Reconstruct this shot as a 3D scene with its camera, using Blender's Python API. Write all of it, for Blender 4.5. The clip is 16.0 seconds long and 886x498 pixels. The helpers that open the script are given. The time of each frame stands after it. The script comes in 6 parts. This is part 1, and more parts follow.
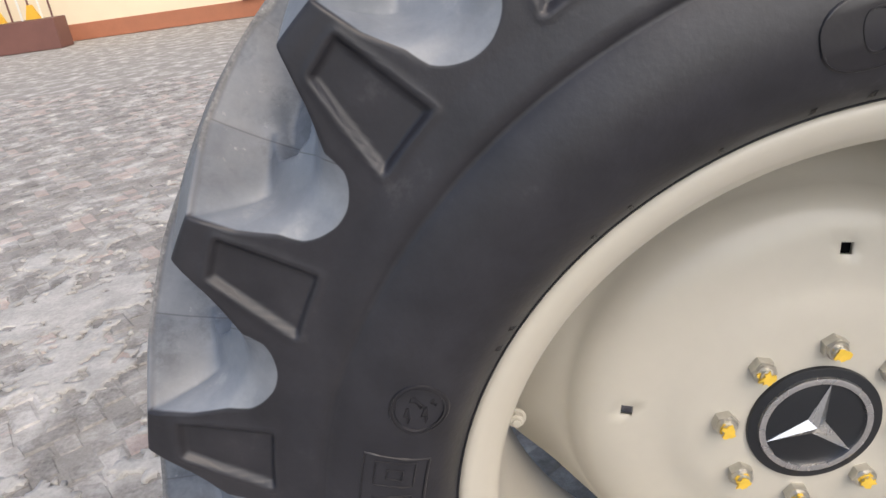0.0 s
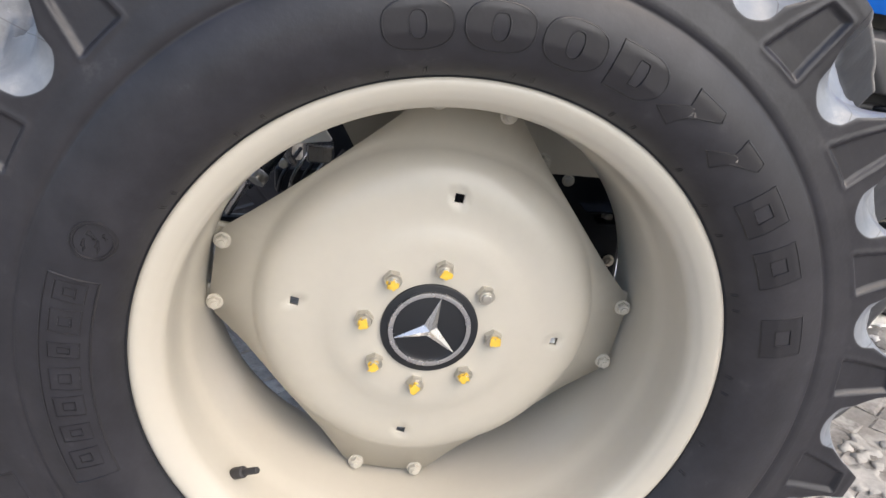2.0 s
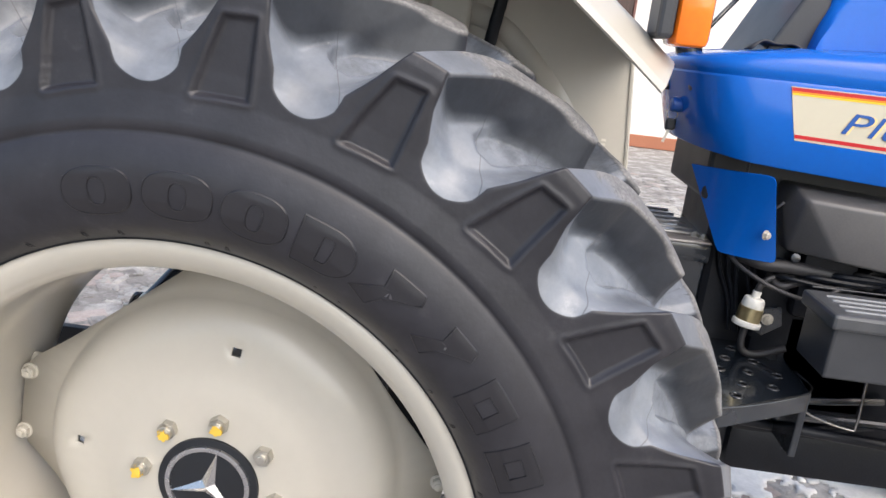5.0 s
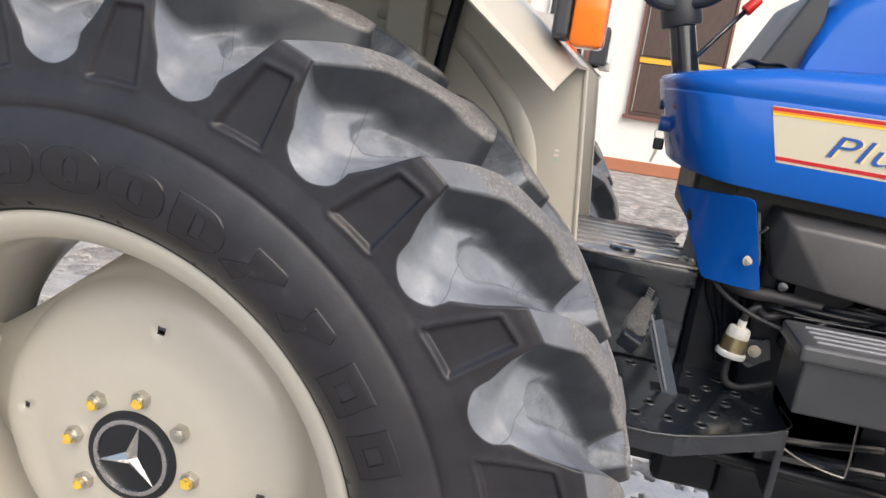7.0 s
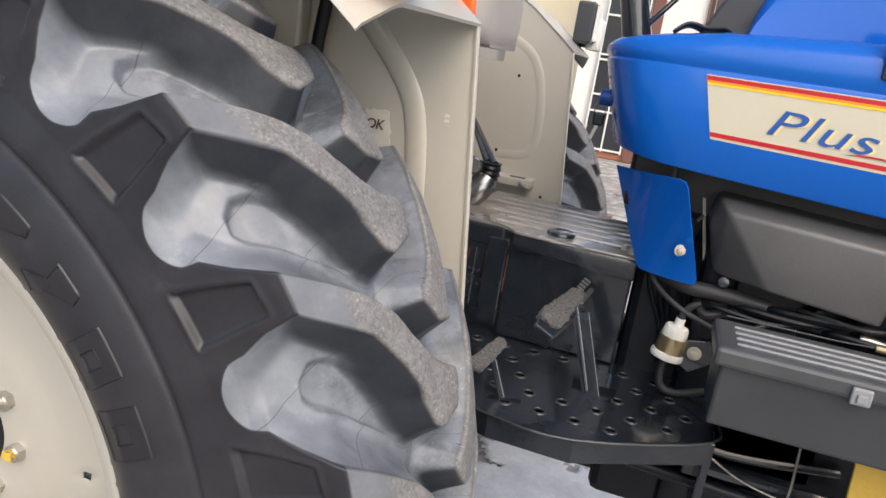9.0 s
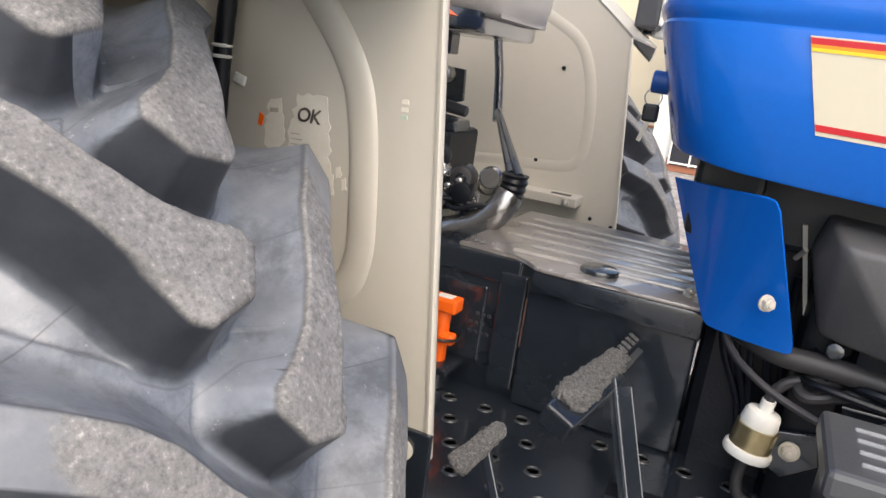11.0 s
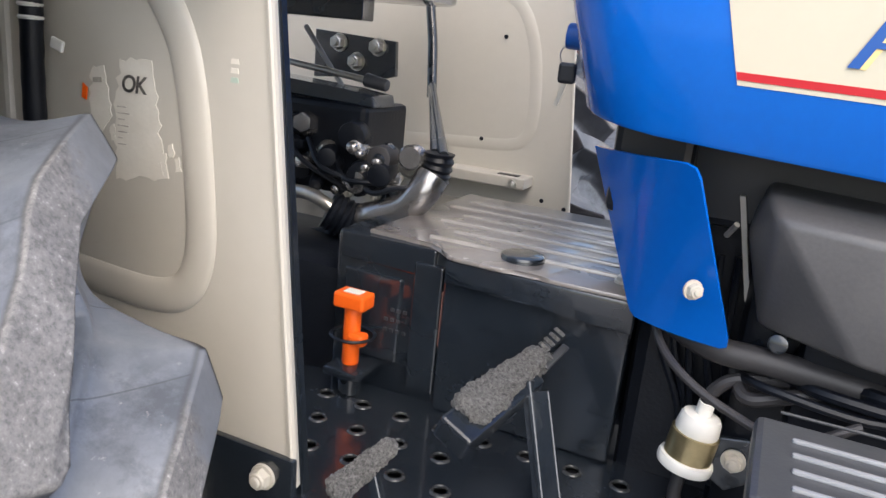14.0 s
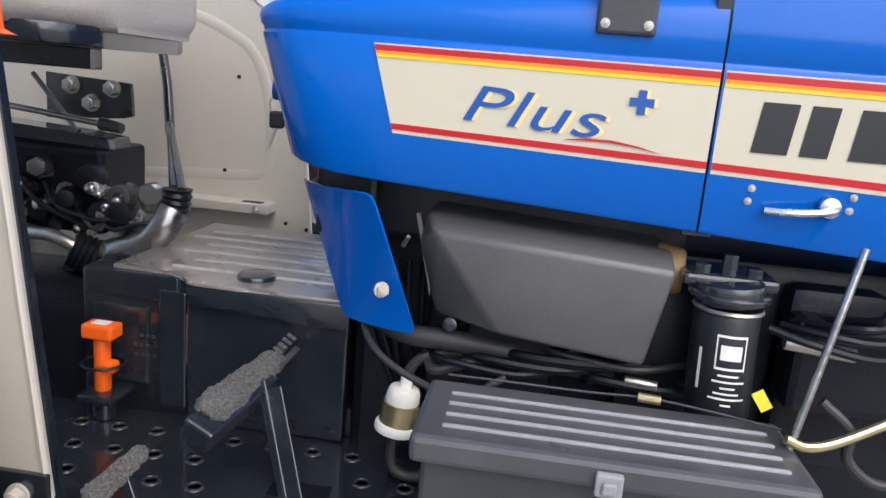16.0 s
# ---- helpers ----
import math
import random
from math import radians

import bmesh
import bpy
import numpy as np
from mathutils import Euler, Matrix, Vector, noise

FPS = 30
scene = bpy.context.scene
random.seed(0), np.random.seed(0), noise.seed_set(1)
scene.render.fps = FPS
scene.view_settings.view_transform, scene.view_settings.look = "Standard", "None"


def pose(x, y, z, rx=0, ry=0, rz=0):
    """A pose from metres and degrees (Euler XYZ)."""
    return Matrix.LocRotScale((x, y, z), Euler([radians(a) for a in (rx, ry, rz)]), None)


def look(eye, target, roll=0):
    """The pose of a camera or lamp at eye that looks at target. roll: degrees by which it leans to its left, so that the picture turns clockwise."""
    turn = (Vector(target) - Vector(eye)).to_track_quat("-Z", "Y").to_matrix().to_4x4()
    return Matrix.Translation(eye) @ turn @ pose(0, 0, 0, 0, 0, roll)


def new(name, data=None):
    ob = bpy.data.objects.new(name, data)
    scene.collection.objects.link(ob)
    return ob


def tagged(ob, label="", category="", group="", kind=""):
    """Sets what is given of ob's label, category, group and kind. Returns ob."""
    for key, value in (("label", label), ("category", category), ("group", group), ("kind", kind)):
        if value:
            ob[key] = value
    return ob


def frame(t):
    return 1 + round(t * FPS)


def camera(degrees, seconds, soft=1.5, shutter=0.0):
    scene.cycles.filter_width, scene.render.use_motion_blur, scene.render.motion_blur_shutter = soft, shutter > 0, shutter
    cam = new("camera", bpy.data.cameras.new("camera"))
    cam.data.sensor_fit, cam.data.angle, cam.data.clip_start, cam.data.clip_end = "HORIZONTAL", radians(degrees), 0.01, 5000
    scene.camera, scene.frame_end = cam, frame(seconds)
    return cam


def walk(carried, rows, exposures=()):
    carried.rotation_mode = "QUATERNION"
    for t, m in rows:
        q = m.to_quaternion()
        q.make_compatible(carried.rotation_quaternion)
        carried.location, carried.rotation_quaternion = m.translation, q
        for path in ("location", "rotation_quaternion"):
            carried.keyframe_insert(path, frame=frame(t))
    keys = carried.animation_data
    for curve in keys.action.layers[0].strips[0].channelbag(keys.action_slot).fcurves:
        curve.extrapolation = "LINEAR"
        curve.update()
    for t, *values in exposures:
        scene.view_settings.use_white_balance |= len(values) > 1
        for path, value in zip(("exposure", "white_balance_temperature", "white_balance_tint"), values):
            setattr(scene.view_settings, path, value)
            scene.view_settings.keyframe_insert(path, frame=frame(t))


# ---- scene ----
cam = camera(62.5, 16.0)
PATH = [
    (0, (-0.349, -0.677, 1.267), (-0.459, 1.153, 0.467), -8.2),
    (0.5, (-0.325, -0.761, 1.332), (-0.28, 1.11, 0.628), -2.4),
    (1, (-0.265, -0.843, 1.348), (-0.084, 1.028, 0.666), 1.6),
    (1.5, (-0.212, -0.894, 1.316), (0.034, 0.951, 0.584), 4.1),
    (2, (-0.129, -0.969, 1.255), (0.129, 0.851, 0.467), 5.7),
    (2.5, (-0.053, -1.005, 1.251), (0.178, 0.811, 0.446), 6.2),
    (3, (0.03, -0.996, 1.267), (0.222, 0.828, 0.468), 6.2),
    (3.5, (0.118, -0.955, 1.276), (0.257, 0.892, 0.523), 6.1),
    (4, (0.2, -0.912, 1.318), (0.265, 0.966, 0.633), 6.0),
    (4.5, (0.268, -0.896, 1.353), (0.247, 1.003, 0.724), 5.9),
    (4.7, (0.305, -0.903, 1.362), (0.245, 1.007, 0.772), 6.1),
    (6.8, (0.594, -0.905, 1.36), (0.245, 1.003, 0.872), 7.5),
    (7, (0.616, -0.89, 1.346), (0.242, 1.012, 0.854), 7.7),
    (7.5, (0.669, -0.848, 1.336), (0.25, 1.044, 0.839), 8.1),
    (8, (0.736, -0.806, 1.336), (0.267, 1.07, 0.825), 8.6),
    (8.5, (0.816, -0.767, 1.333), (0.311, 1.097, 0.813), 8.8),
    (9, (0.889, -0.708, 1.324), (0.346, 1.144, 0.8), 8.8),
    (9.2, (0.905, -0.678, 1.323), (0.347, 1.168, 0.793), 8.8),
    (11.3, (0.904, -0.253, 1.273), (0.114, 1.512, 0.762), 7.6),
    (11.5, (0.906, -0.229, 1.271), (0.103, 1.529, 0.757), 7.5),
    (12, (0.927, -0.178, 1.263), (0.082, 1.558, 0.742), 7.0),
    (12.5, (0.937, -0.138, 1.258), (0.062, 1.581, 0.731), 6.6),
    (13, (0.943, -0.112, 1.253), (0.05, 1.596, 0.72), 6.1),
    (13.5, (0.953, -0.105, 1.252), (0.074, 1.609, 0.715), 5.8),
    (14, (0.982, -0.121, 1.256), (0.203, 1.641, 0.718), 5.7),
    (14.5, (1.015, -0.146, 1.258), (0.37, 1.672, 0.731), 5.7),
    (15, (1.049, -0.183, 1.28), (0.557, 1.69, 0.777), 5.5),
    (15.5, (1.076, -0.221, 1.302), (0.717, 1.689, 0.83), 5.4),
    (16, (1.107, -0.265, 1.31), (0.883, 1.672, 0.865), 4.9),
]
EXPOSURES = [(0.0, 0.76, 7100, 10), (1.5, 1.01, 7050, 10), (3.0, 1.0, 6800, 10), (4.5, 1.02, 6800, 10), (7.0, 0.82, 7200, 10), (9.0, 0.82, 7150, 10),
             (11.5, 1.2, 7050, 10), (13.0, 1.26, 6850, 10), (14.5, 1.2, 6600, 10), (16.0, 0.9, 6500, 10)]
walk(cam, [(t, look(eye, target, roll)) for t, eye, target, roll in PATH], EXPOSURES)

# ---- world, sun, exposure ----
world = bpy.data.worlds.new("sky")
world.use_nodes = True
scene.world = world
_n = world.node_tree.nodes
_sky = _n.new("ShaderNodeTexSky")
_sky.sky_type = "NISHITA"
_sky.sun_disc = False
_sky.sun_elevation = radians(53.4)
_sky.sun_rotation = radians(137.7)
_sky.air_density, _sky.dust_density, _sky.ozone_density = 1.0, 3.2, 1.2
_n["Background"].inputs["Strength"].default_value = 0.15
world.node_tree.links.new(_sky.outputs["Color"], _n["Background"].inputs["Color"])
sun_data = bpy.data.lights.new("sun", "SUN")
sun_data.energy, sun_data.angle, sun_data.color = 0.9, radians(60), (1.0, 0.98, 0.96)
sun = new("sun", sun_data)
# veiled sun, ahead of the tractor on the camera's side
sun.matrix_world = look((0, 0, 0), (-0.36, 0.74, -0.57))

# ---- materials ----
def mat(name, colour, rough=0.5, metal=0.0, vary=0.12, scale=8.0, bump=0.02, fine=120.0, dirt=None, dirt_amount=0.0,
        coat=0.0, spec=0.5, rough_vary=0.1, object_random=0.0, stretch=(1, 1, 1), accent=None, world=False):
    """A procedural surface: a base colour varied by two noises, stains of a second colour, varying gloss and fine relief."""
    m = bpy.data.materials.new(name)
    m.use_nodes = True
    nt = m.node_tree
    b = nt.nodes["Principled BSDF"]
    tc = nt.nodes.new("ShaderNodeTexCoord")
    mp = nt.nodes.new("ShaderNodeMapping")
    mp.inputs["Scale"].default_value = stretch
    if world:
        wp = nt.nodes.new("ShaderNodeNewGeometry")
        nt.links.new(wp.outputs["Position"], mp.inputs["Vector"])
    else:
        nt.links.new(tc.outputs["Object"], mp.inputs["Vector"])
    big = nt.nodes.new("ShaderNodeTexNoise")
    big.inputs["Scale"].default_value, big.inputs["Detail"].default_value = scale, 5
    small = nt.nodes.new("ShaderNodeTexNoise")
    small.inputs["Scale"].default_value, small.inputs["Detail"].default_value = fine, 4
    for node in (big, small):
        nt.links.new(mp.outputs["Vector"], node.inputs["Vector"])
    c = Vector(colour)
    ramp = nt.nodes.new("ShaderNodeValToRGB")
    ramp.color_ramp.elements[0].position, ramp.color_ramp.elements[1].position = 0.3, 0.7
    ramp.color_ramp.elements[0].color = (*(c * (1 - vary)), 1)
    ramp.color_ramp.elements[1].color = (*[min(1, v * (1 + vary)) for v in c], 1)
    mix = nt.nodes.new("ShaderNodeMix")
    mix.data_type = "FLOAT"
    mix.inputs[0].default_value = 0.4
    nt.links.new(big.outputs["Fac"], mix.inputs[2])
    nt.links.new(small.outputs["Fac"], mix.inputs[3])
    nt.links.new(mix.outputs[0], ramp.inputs["Fac"])
    out = ramp.outputs["Color"]
    if dirt:
        stain = nt.nodes.new("ShaderNodeTexNoise")
        stain.inputs["Scale"].default_value, stain.inputs["Detail"].default_value = scale * 0.6, 8
        stain.inputs["Roughness"].default_value = 0.65
        nt.links.new(mp.outputs["Vector"], stain.inputs["Vector"])
        sr = nt.nodes.new("ShaderNodeValToRGB")
        sr.color_ramp.elements[0].position, sr.color_ramp.elements[1].position = 0.48, 0.72
        sr.color_ramp.elements[1].color = (dirt_amount,) * 3 + (1,)
        nt.links.new(stain.outputs["Fac"], sr.inputs["Fac"])
        dm = nt.nodes.new("ShaderNodeMix")
        dm.data_type = "RGBA"
        dm.inputs["B"].default_value = (*dirt, 1)
        nt.links.new(sr.outputs["Color"], dm.inputs["Factor"])
        nt.links.new(out, dm.inputs["A"])
        out = dm.outputs["Result"]
    if object_random:
        oi = nt.nodes.new("ShaderNodeObjectInfo")
        gi = nt.nodes.new("ShaderNodeNewGeometry")
        add = nt.nodes.new("ShaderNodeMath")
        nt.links.new(oi.outputs["Random"], add.inputs[0])
        nt.links.new(gi.outputs["Random Per Island"], add.inputs[1])
        fr = nt.nodes.new("ShaderNodeMath")
        fr.operation = "FRACT"
        nt.links.new(add.outputs[0], fr.inputs[0])
        mr = nt.nodes.new("ShaderNodeMapRange")
        mr.inputs["To Min"].default_value, mr.inputs["To Max"].default_value = 1 - object_random, 1 + object_random
        nt.links.new(fr.outputs[0], mr.inputs["Value"])
        vm = nt.nodes.new("ShaderNodeVectorMath")
        vm.operation = "SCALE"
        nt.links.new(out, vm.inputs[0])
        nt.links.new(mr.outputs["Result"], vm.inputs["Scale"])
        out = vm.outputs["Vector"]
        if accent:
            gt = nt.nodes.new("ShaderNodeMath")
            gt.operation = "GREATER_THAN"
            gt.inputs[1].default_value = 0.86
            nt.links.new(fr.outputs[0], gt.inputs[0])
            half = nt.nodes.new("ShaderNodeMath")
            half.operation = "MULTIPLY"
            half.inputs[1].default_value = 0.55
            nt.links.new(gt.outputs[0], half.inputs[0])
            am = nt.nodes.new("ShaderNodeMix")
            am.data_type = "RGBA"
            am.inputs["B"].default_value = (*accent, 1)
            nt.links.new(half.outputs[0], am.inputs["Factor"])
            nt.links.new(out, am.inputs["A"])
            out = am.outputs["Result"]
    nt.links.new(out, b.inputs["Base Color"])
    rr = nt.nodes.new("ShaderNodeMapRange")
    rr.inputs["To Min"].default_value = max(0.03, rough - rough_vary)
    rr.inputs["To Max"].default_value = min(1, rough + rough_vary)
    nt.links.new(big.outputs["Fac"], rr.inputs["Value"])
    nt.links.new(rr.outputs["Result"], b.inputs["Roughness"])
    b.inputs["Metallic"].default_value = metal
    b.inputs["Coat Weight"].default_value = coat
    b.inputs["Coat Roughness"].default_value = 0.08
    b.inputs["Specular IOR Level"].default_value = spec
    if bump:
        bp = nt.nodes.new("ShaderNodeBump")
        bp.inputs["Strength"].default_value, bp.inputs["Distance"].default_value = bump * 8, 0.002
        nt.links.new(small.outputs["Fac"], bp.inputs["Height"])
        nt.links.new(bp.outputs["Normal"], b.inputs["Normal"])
    return m


RUBBER = mat("tyre_rubber", (0.030, 0.030, 0.034), 0.46, vary=0.22, scale=7, fine=160, bump=0.03, dirt=(0.085, 0.075, 0.068), dirt_amount=0.45, rough_vary=0.14)
RUBBER_MARK = mat("raised_rubber", (0.0155, 0.0152, 0.0190), 0.38, vary=0.15, scale=20, bump=0.02)
CREAM = mat("cream_paint", (0.485, 0.457, 0.397), 0.34, vary=0.03, scale=3, fine=60, bump=0.006, coat=0.25, rough_vary=0.06, dirt=(0.55, 0.48, 0.36), dirt_amount=0.2)
BLUE = mat("blue_paint", (0.0, 0.104, 0.478), 0.18, vary=0.05, scale=4, fine=90, bump=0.003, coat=0.15, spec=0.20, rough_vary=0.05)
BLACK = mat("black_paint", (0.0120, 0.0165, 0.0230), 0.25, vary=0.25, scale=9, fine=110, bump=0.02, coat=0.8, dirt=(0.036, 0.038, 0.042), dirt_amount=0.25, rough_vary=0.12)
IRON = mat("cast_iron_black", (0.0050, 0.0066, 0.0105), 0.40, vary=0.3, scale=14, fine=180, bump=0.03, spec=0.3, dirt=(0.020, 0.022, 0.026), dirt_amount=0.3)
PLASTIC = mat("grey_black_plastic", (0.036, 0.039, 0.045), 0.40, vary=0.12, scale=10, fine=260, bump=0.012, dirt=(0.085, 0.086, 0.09), dirt_amount=0.2)
LID = mat("lid_plastic", (0.06, 0.064, 0.07), 0.33, vary=0.12, scale=10, fine=260, bump=0.015, dirt=(0.13, 0.13, 0.13), dirt_amount=0.3)
# base lifted above the dark paint to stand in for reflected sky and fender
TUNNEL = mat("tunnel_cover_paint", (0.215, 0.195, 0.182), 0.28, vary=0.14, scale=6, fine=90, bump=0.008, coat=0.8, spec=1.0, rough_vary=0.06, dirt=(0.24, 0.22, 0.20), dirt_amount=0.35)
RIB_GLINT = mat("rib_glint_paint", (0.36, 0.335, 0.31), 0.24, vary=0.2, scale=14, fine=90, bump=0.01, coat=0.6, spec=1.0, dirt=(0.16, 0.145, 0.135), dirt_amount=0.5)
STEEL = mat("zinc_steel", (0.55, 0.53, 0.48), 0.34, 0.9, vary=0.15, scale=30, bump=0.02)
CHROME = mat("chrome", (0.62, 0.62, 0.63), 0.27, 1.0, vary=0.04, scale=30, bump=0.0)
BRASS = mat("brass", (0.50, 0.42, 0.24), 0.32, 0.9, vary=0.12, scale=30, bump=0.01)
YELLOW = mat("yellow_marking_paint", (0.72, 0.47, 0.06), 0.5, vary=0.12, scale=60, bump=0.03)
ORANGE = mat("orange_plastic", (0.90, 0.13, 0.01), 0.42, vary=0.06, scale=20, bump=0.01)
AMBER = mat("amber_lens", (0.95, 0.20, 0.01), 0.15, vary=0.08, scale=90, bump=0.02, coat=0.6)
SEAT = mat("grey_vinyl", (0.43, 0.40, 0.37), 0.55, vary=0.06, scale=10, fine=200, bump=0.06)
WHITE = mat("white_plastic", (0.78, 0.77, 0.72), 0.35, vary=0.04, scale=20, bump=0.005)
HOSE = mat("rubber_hose", (0.030, 0.029, 0.031), 0.5, vary=0.15, scale=25, bump=0.03)
WRAP = mat("grey_grip_wrap", (0.17, 0.168, 0.162), 0.75, vary=0.9, scale=260, fine=620, bump=0.4)
RIB = mat("pale_plastic", (0.27, 0.28, 0.29), 0.35, vary=0.15, scale=20, bump=0.01)
CAST = mat("oily_cast_metal", (0.34, 0.33, 0.325), 0.22, 0.85, vary=0.25, scale=18, bump=0.03, dirt=(0.05, 0.05, 0.05), dirt_amount=0.6)
HOLE_RIM = mat("glossy_black_steel", (0.045, 0.047, 0.05), 0.2, 0.3, vary=0.2, scale=40, bump=0.01, coat=0.3)
FADED = mat("faded_print", (0.40, 0.37, 0.32), 0.6, vary=0.3, scale=200, bump=0.0)
DECAL = mat("cream_decal", (0.535, 0.50, 0.39), 0.34, vary=0.02, scale=5, bump=0.0)
RED = mat("red_stripe", (0.46, 0.003, 0.012), 0.34, vary=0.04, scale=9, bump=0.0)
GOLD = mat("orange_stripe", (0.86, 0.24, 0.006), 0.34, vary=0.05, scale=9, bump=0.0)
LEMON = mat("yellow_stripe", (0.88, 0.52, 0.02), 0.34, vary=0.05, scale=9, bump=0.0)
PALE_GOLD = mat("pale_yellow_print", (0.80, 0.60, 0.26), 0.34, vary=0.05, scale=9, bump=0.0)
INK_BLUE = mat("blue_lettering", (0.004, 0.075, 0.32), 0.34, vary=0.04, scale=9, bump=0.0)
INK_BLACK = mat("black_lettering", (0.010, 0.012, 0.016), 0.4, vary=0.1, scale=9, bump=0.0)
PAPER = mat("worn_sticker", (0.66, 0.625, 0.55), 0.55, vary=0.04, scale=60, fine=220, bump=0.02, dirt=(0.54, 0.49, 0.40), dirt_amount=0.3)
PLASTER = mat("white_plaster", (0.82, 0.79, 0.74), 0.8, vary=0.05, scale=1.5, fine=40, bump=0.02, dirt=(0.66, 0.6, 0.52), dirt_amount=0.3)
PLASTER_CREAM = mat("cream_plaster", (0.80, 0.69, 0.50), 0.8, vary=0.05, scale=1.5, fine=40, bump=0.02)
PLINTH = mat("terracotta_paint", (0.40, 0.155, 0.085), 0.7, vary=0.12, scale=3, fine=50, bump=0.03)
MAROON = mat("maroon_paint", (0.17, 0.075, 0.06), 0.6, vary=0.15, scale=3, fine=50, bump=0.02)
WOOD = mat("brown_stained_wood", (0.075, 0.045, 0.036), 0.5, vary=0.25, scale=6, fine=70, bump=0.05, stretch=(6, 6, 1))
GLASS_DARK = mat("dark_window", (0.03, 0.032, 0.04), 0.12, vary=0.1, scale=3, bump=0.0)
GATE_YELLOW = mat("gate_yellow", (0.75, 0.42, 0.04), 0.5, vary=0.1, scale=6)
STONE = mat("worn_paver", (0.262, 0.246, 0.228), 0.8, vary=0.5, scale=7.5, fine=60, bump=0.3, dirt=(0.60, 0.585, 0.56), dirt_amount=0.95, object_random=0.22, accent=(0.42, 0.325, 0.29), world=True)
JOINT = mat("sand_joint", (0.27, 0.255, 0.235), 0.9, vary=0.25, scale=7.5, fine=90, bump=0.2, dirt=(0.64, 0.62, 0.595), dirt_amount=0.95, world=True)


def tyre_rubber():
    """Sidewall, waxy tread floor and dusty bar tops of one tyre, told apart by two values stored on its mesh."""
    m = bpy.data.materials.new("tractor_tyre_rubber")
    m.use_nodes = True
    nt = m.node_tree
    b = nt.nodes["Principled BSDF"]
    tc = nt.nodes.new("ShaderNodeTexCoord")

    def noise_at(scale, detail=5, rough=0.55):
        n = nt.nodes.new("ShaderNodeTexNoise")
        n.inputs["Scale"].default_value, n.inputs["Detail"].default_value, n.inputs["Roughness"].default_value = scale, detail, rough
        nt.links.new(tc.outputs["Object"], n.inputs["Vector"])
        return n.outputs["Fac"]

    def ramp(fac, stops):
        r = nt.nodes.new("ShaderNodeValToRGB")
        els = r.color_ramp.elements
        while len(els) < len(stops):
            els.new(0.5)
        for e, (pos, col) in zip(els, stops):
            e.position, e.color = pos, (*col, 1)
        nt.links.new(fac, r.inputs["Fac"])
        return r.outputs["Color"]

    def mix(fac, a, c):
        x = nt.nodes.new("ShaderNodeMix")
        x.data_type = "RGBA"
        nt.links.new(fac, x.inputs["Factor"])
        nt.links.new(a, x.inputs["A"])
        nt.links.new(c, x.inputs["B"])
        return x.outputs["Result"]

    def stored(name):
        a = nt.nodes.new("ShaderNodeAttribute")
        a.attribute_name = name
        return a.outputs["Fac"]
    def between(value, lo, hi):
        """0 at lo, 1 at hi, smooth between."""
        r = nt.nodes.new("ShaderNodeMapRange")
        r.interpolation_type = "SMOOTHSTEP"
        r.inputs["From Min"].default_value, r.inputs["From Max"].default_value = min(lo, hi), max(lo, hi)
        r.inputs["To Min"].default_value, r.inputs["To Max"].default_value = (0, 1) if lo < hi else (1, 0)
        nt.links.new(value, r.inputs["Value"])
        return r.outputs["Result"]

    def times(a, c):
        x = nt.nodes.new("ShaderNodeMath")
        x.operation = "MULTIPLY"
        nt.links.new(a, x.inputs[0])
        if isinstance(c, float):
            x.inputs[1].default_value = c
        else:
            nt.links.new(c, x.inputs[1])
        return x.outputs[0]
    gap, across = stored("bar_gap"), stored("across")
    bar_top = times(between(gap, 0.12, -0.10), between(across, 1.93, 1.89))
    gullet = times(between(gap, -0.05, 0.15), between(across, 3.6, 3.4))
    painted_shade = stored("flank_shade")
    big, mid, fine, grit = noise_at(5), noise_at(22, 8, 0.65), noise_at(150, 4), noise_at(210, 8, 0.72)
    dust = noise_at(3.2, 6, 0.6)
    side = mix(ramp(dust, [(0.45, (0, 0, 0)), (0.75, (0.55,) * 3)]), ramp(mid, [(0.35, (0.0140, 0.0142, 0.0185)), (0.62, (0.0225, 0.0225, 0.0285)), (0.85, (0.066, 0.064, 0.069))]), ramp(mid, [(0.3, (0.026, 0.0248, 0.029)), (0.8, (0.049, 0.046, 0.050))]))
    # the bloom's pale grey, tinted blue to carry the sky's reflection
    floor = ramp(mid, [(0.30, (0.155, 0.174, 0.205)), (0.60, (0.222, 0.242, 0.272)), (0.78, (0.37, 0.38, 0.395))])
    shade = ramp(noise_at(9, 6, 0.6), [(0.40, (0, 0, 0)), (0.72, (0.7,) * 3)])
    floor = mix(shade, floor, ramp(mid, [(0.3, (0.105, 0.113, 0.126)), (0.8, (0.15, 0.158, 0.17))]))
    line = nt.nodes.new("ShaderNodeMath")
    line.operation = "ABSOLUTE"
    nt.links.new(stored("mould"), line.inputs[0])
    dark = nt.nodes.new("ShaderNodeRGB")
    dark.outputs[0].default_value = (0.03, 0.03, 0.033, 1)
    floor = mix(ramp(line.outputs[0], [(0.012, (0.5,) * 3), (0.032, (0, 0, 0))]), floor, dark.outputs[0])
    arc = nt.nodes.new("ShaderNodeMath")
    arc.operation = "SUBTRACT"
    arc.inputs[1].default_value = 2.75
    nt.links.new(gap, arc.inputs[0])
    ring = nt.nodes.new("ShaderNodeMath")
    ring.operation = "ABSOLUTE"
    nt.links.new(arc.outputs[0], ring.inputs[0])
    floor = mix(times(times(between(ring.outputs[0], 0.16, 0.05), between(across, 0.75, 0.6)), 0.75), floor, dark.outputs[0])
    crown = times(between(across, 1.15, 0.55), 0.6)
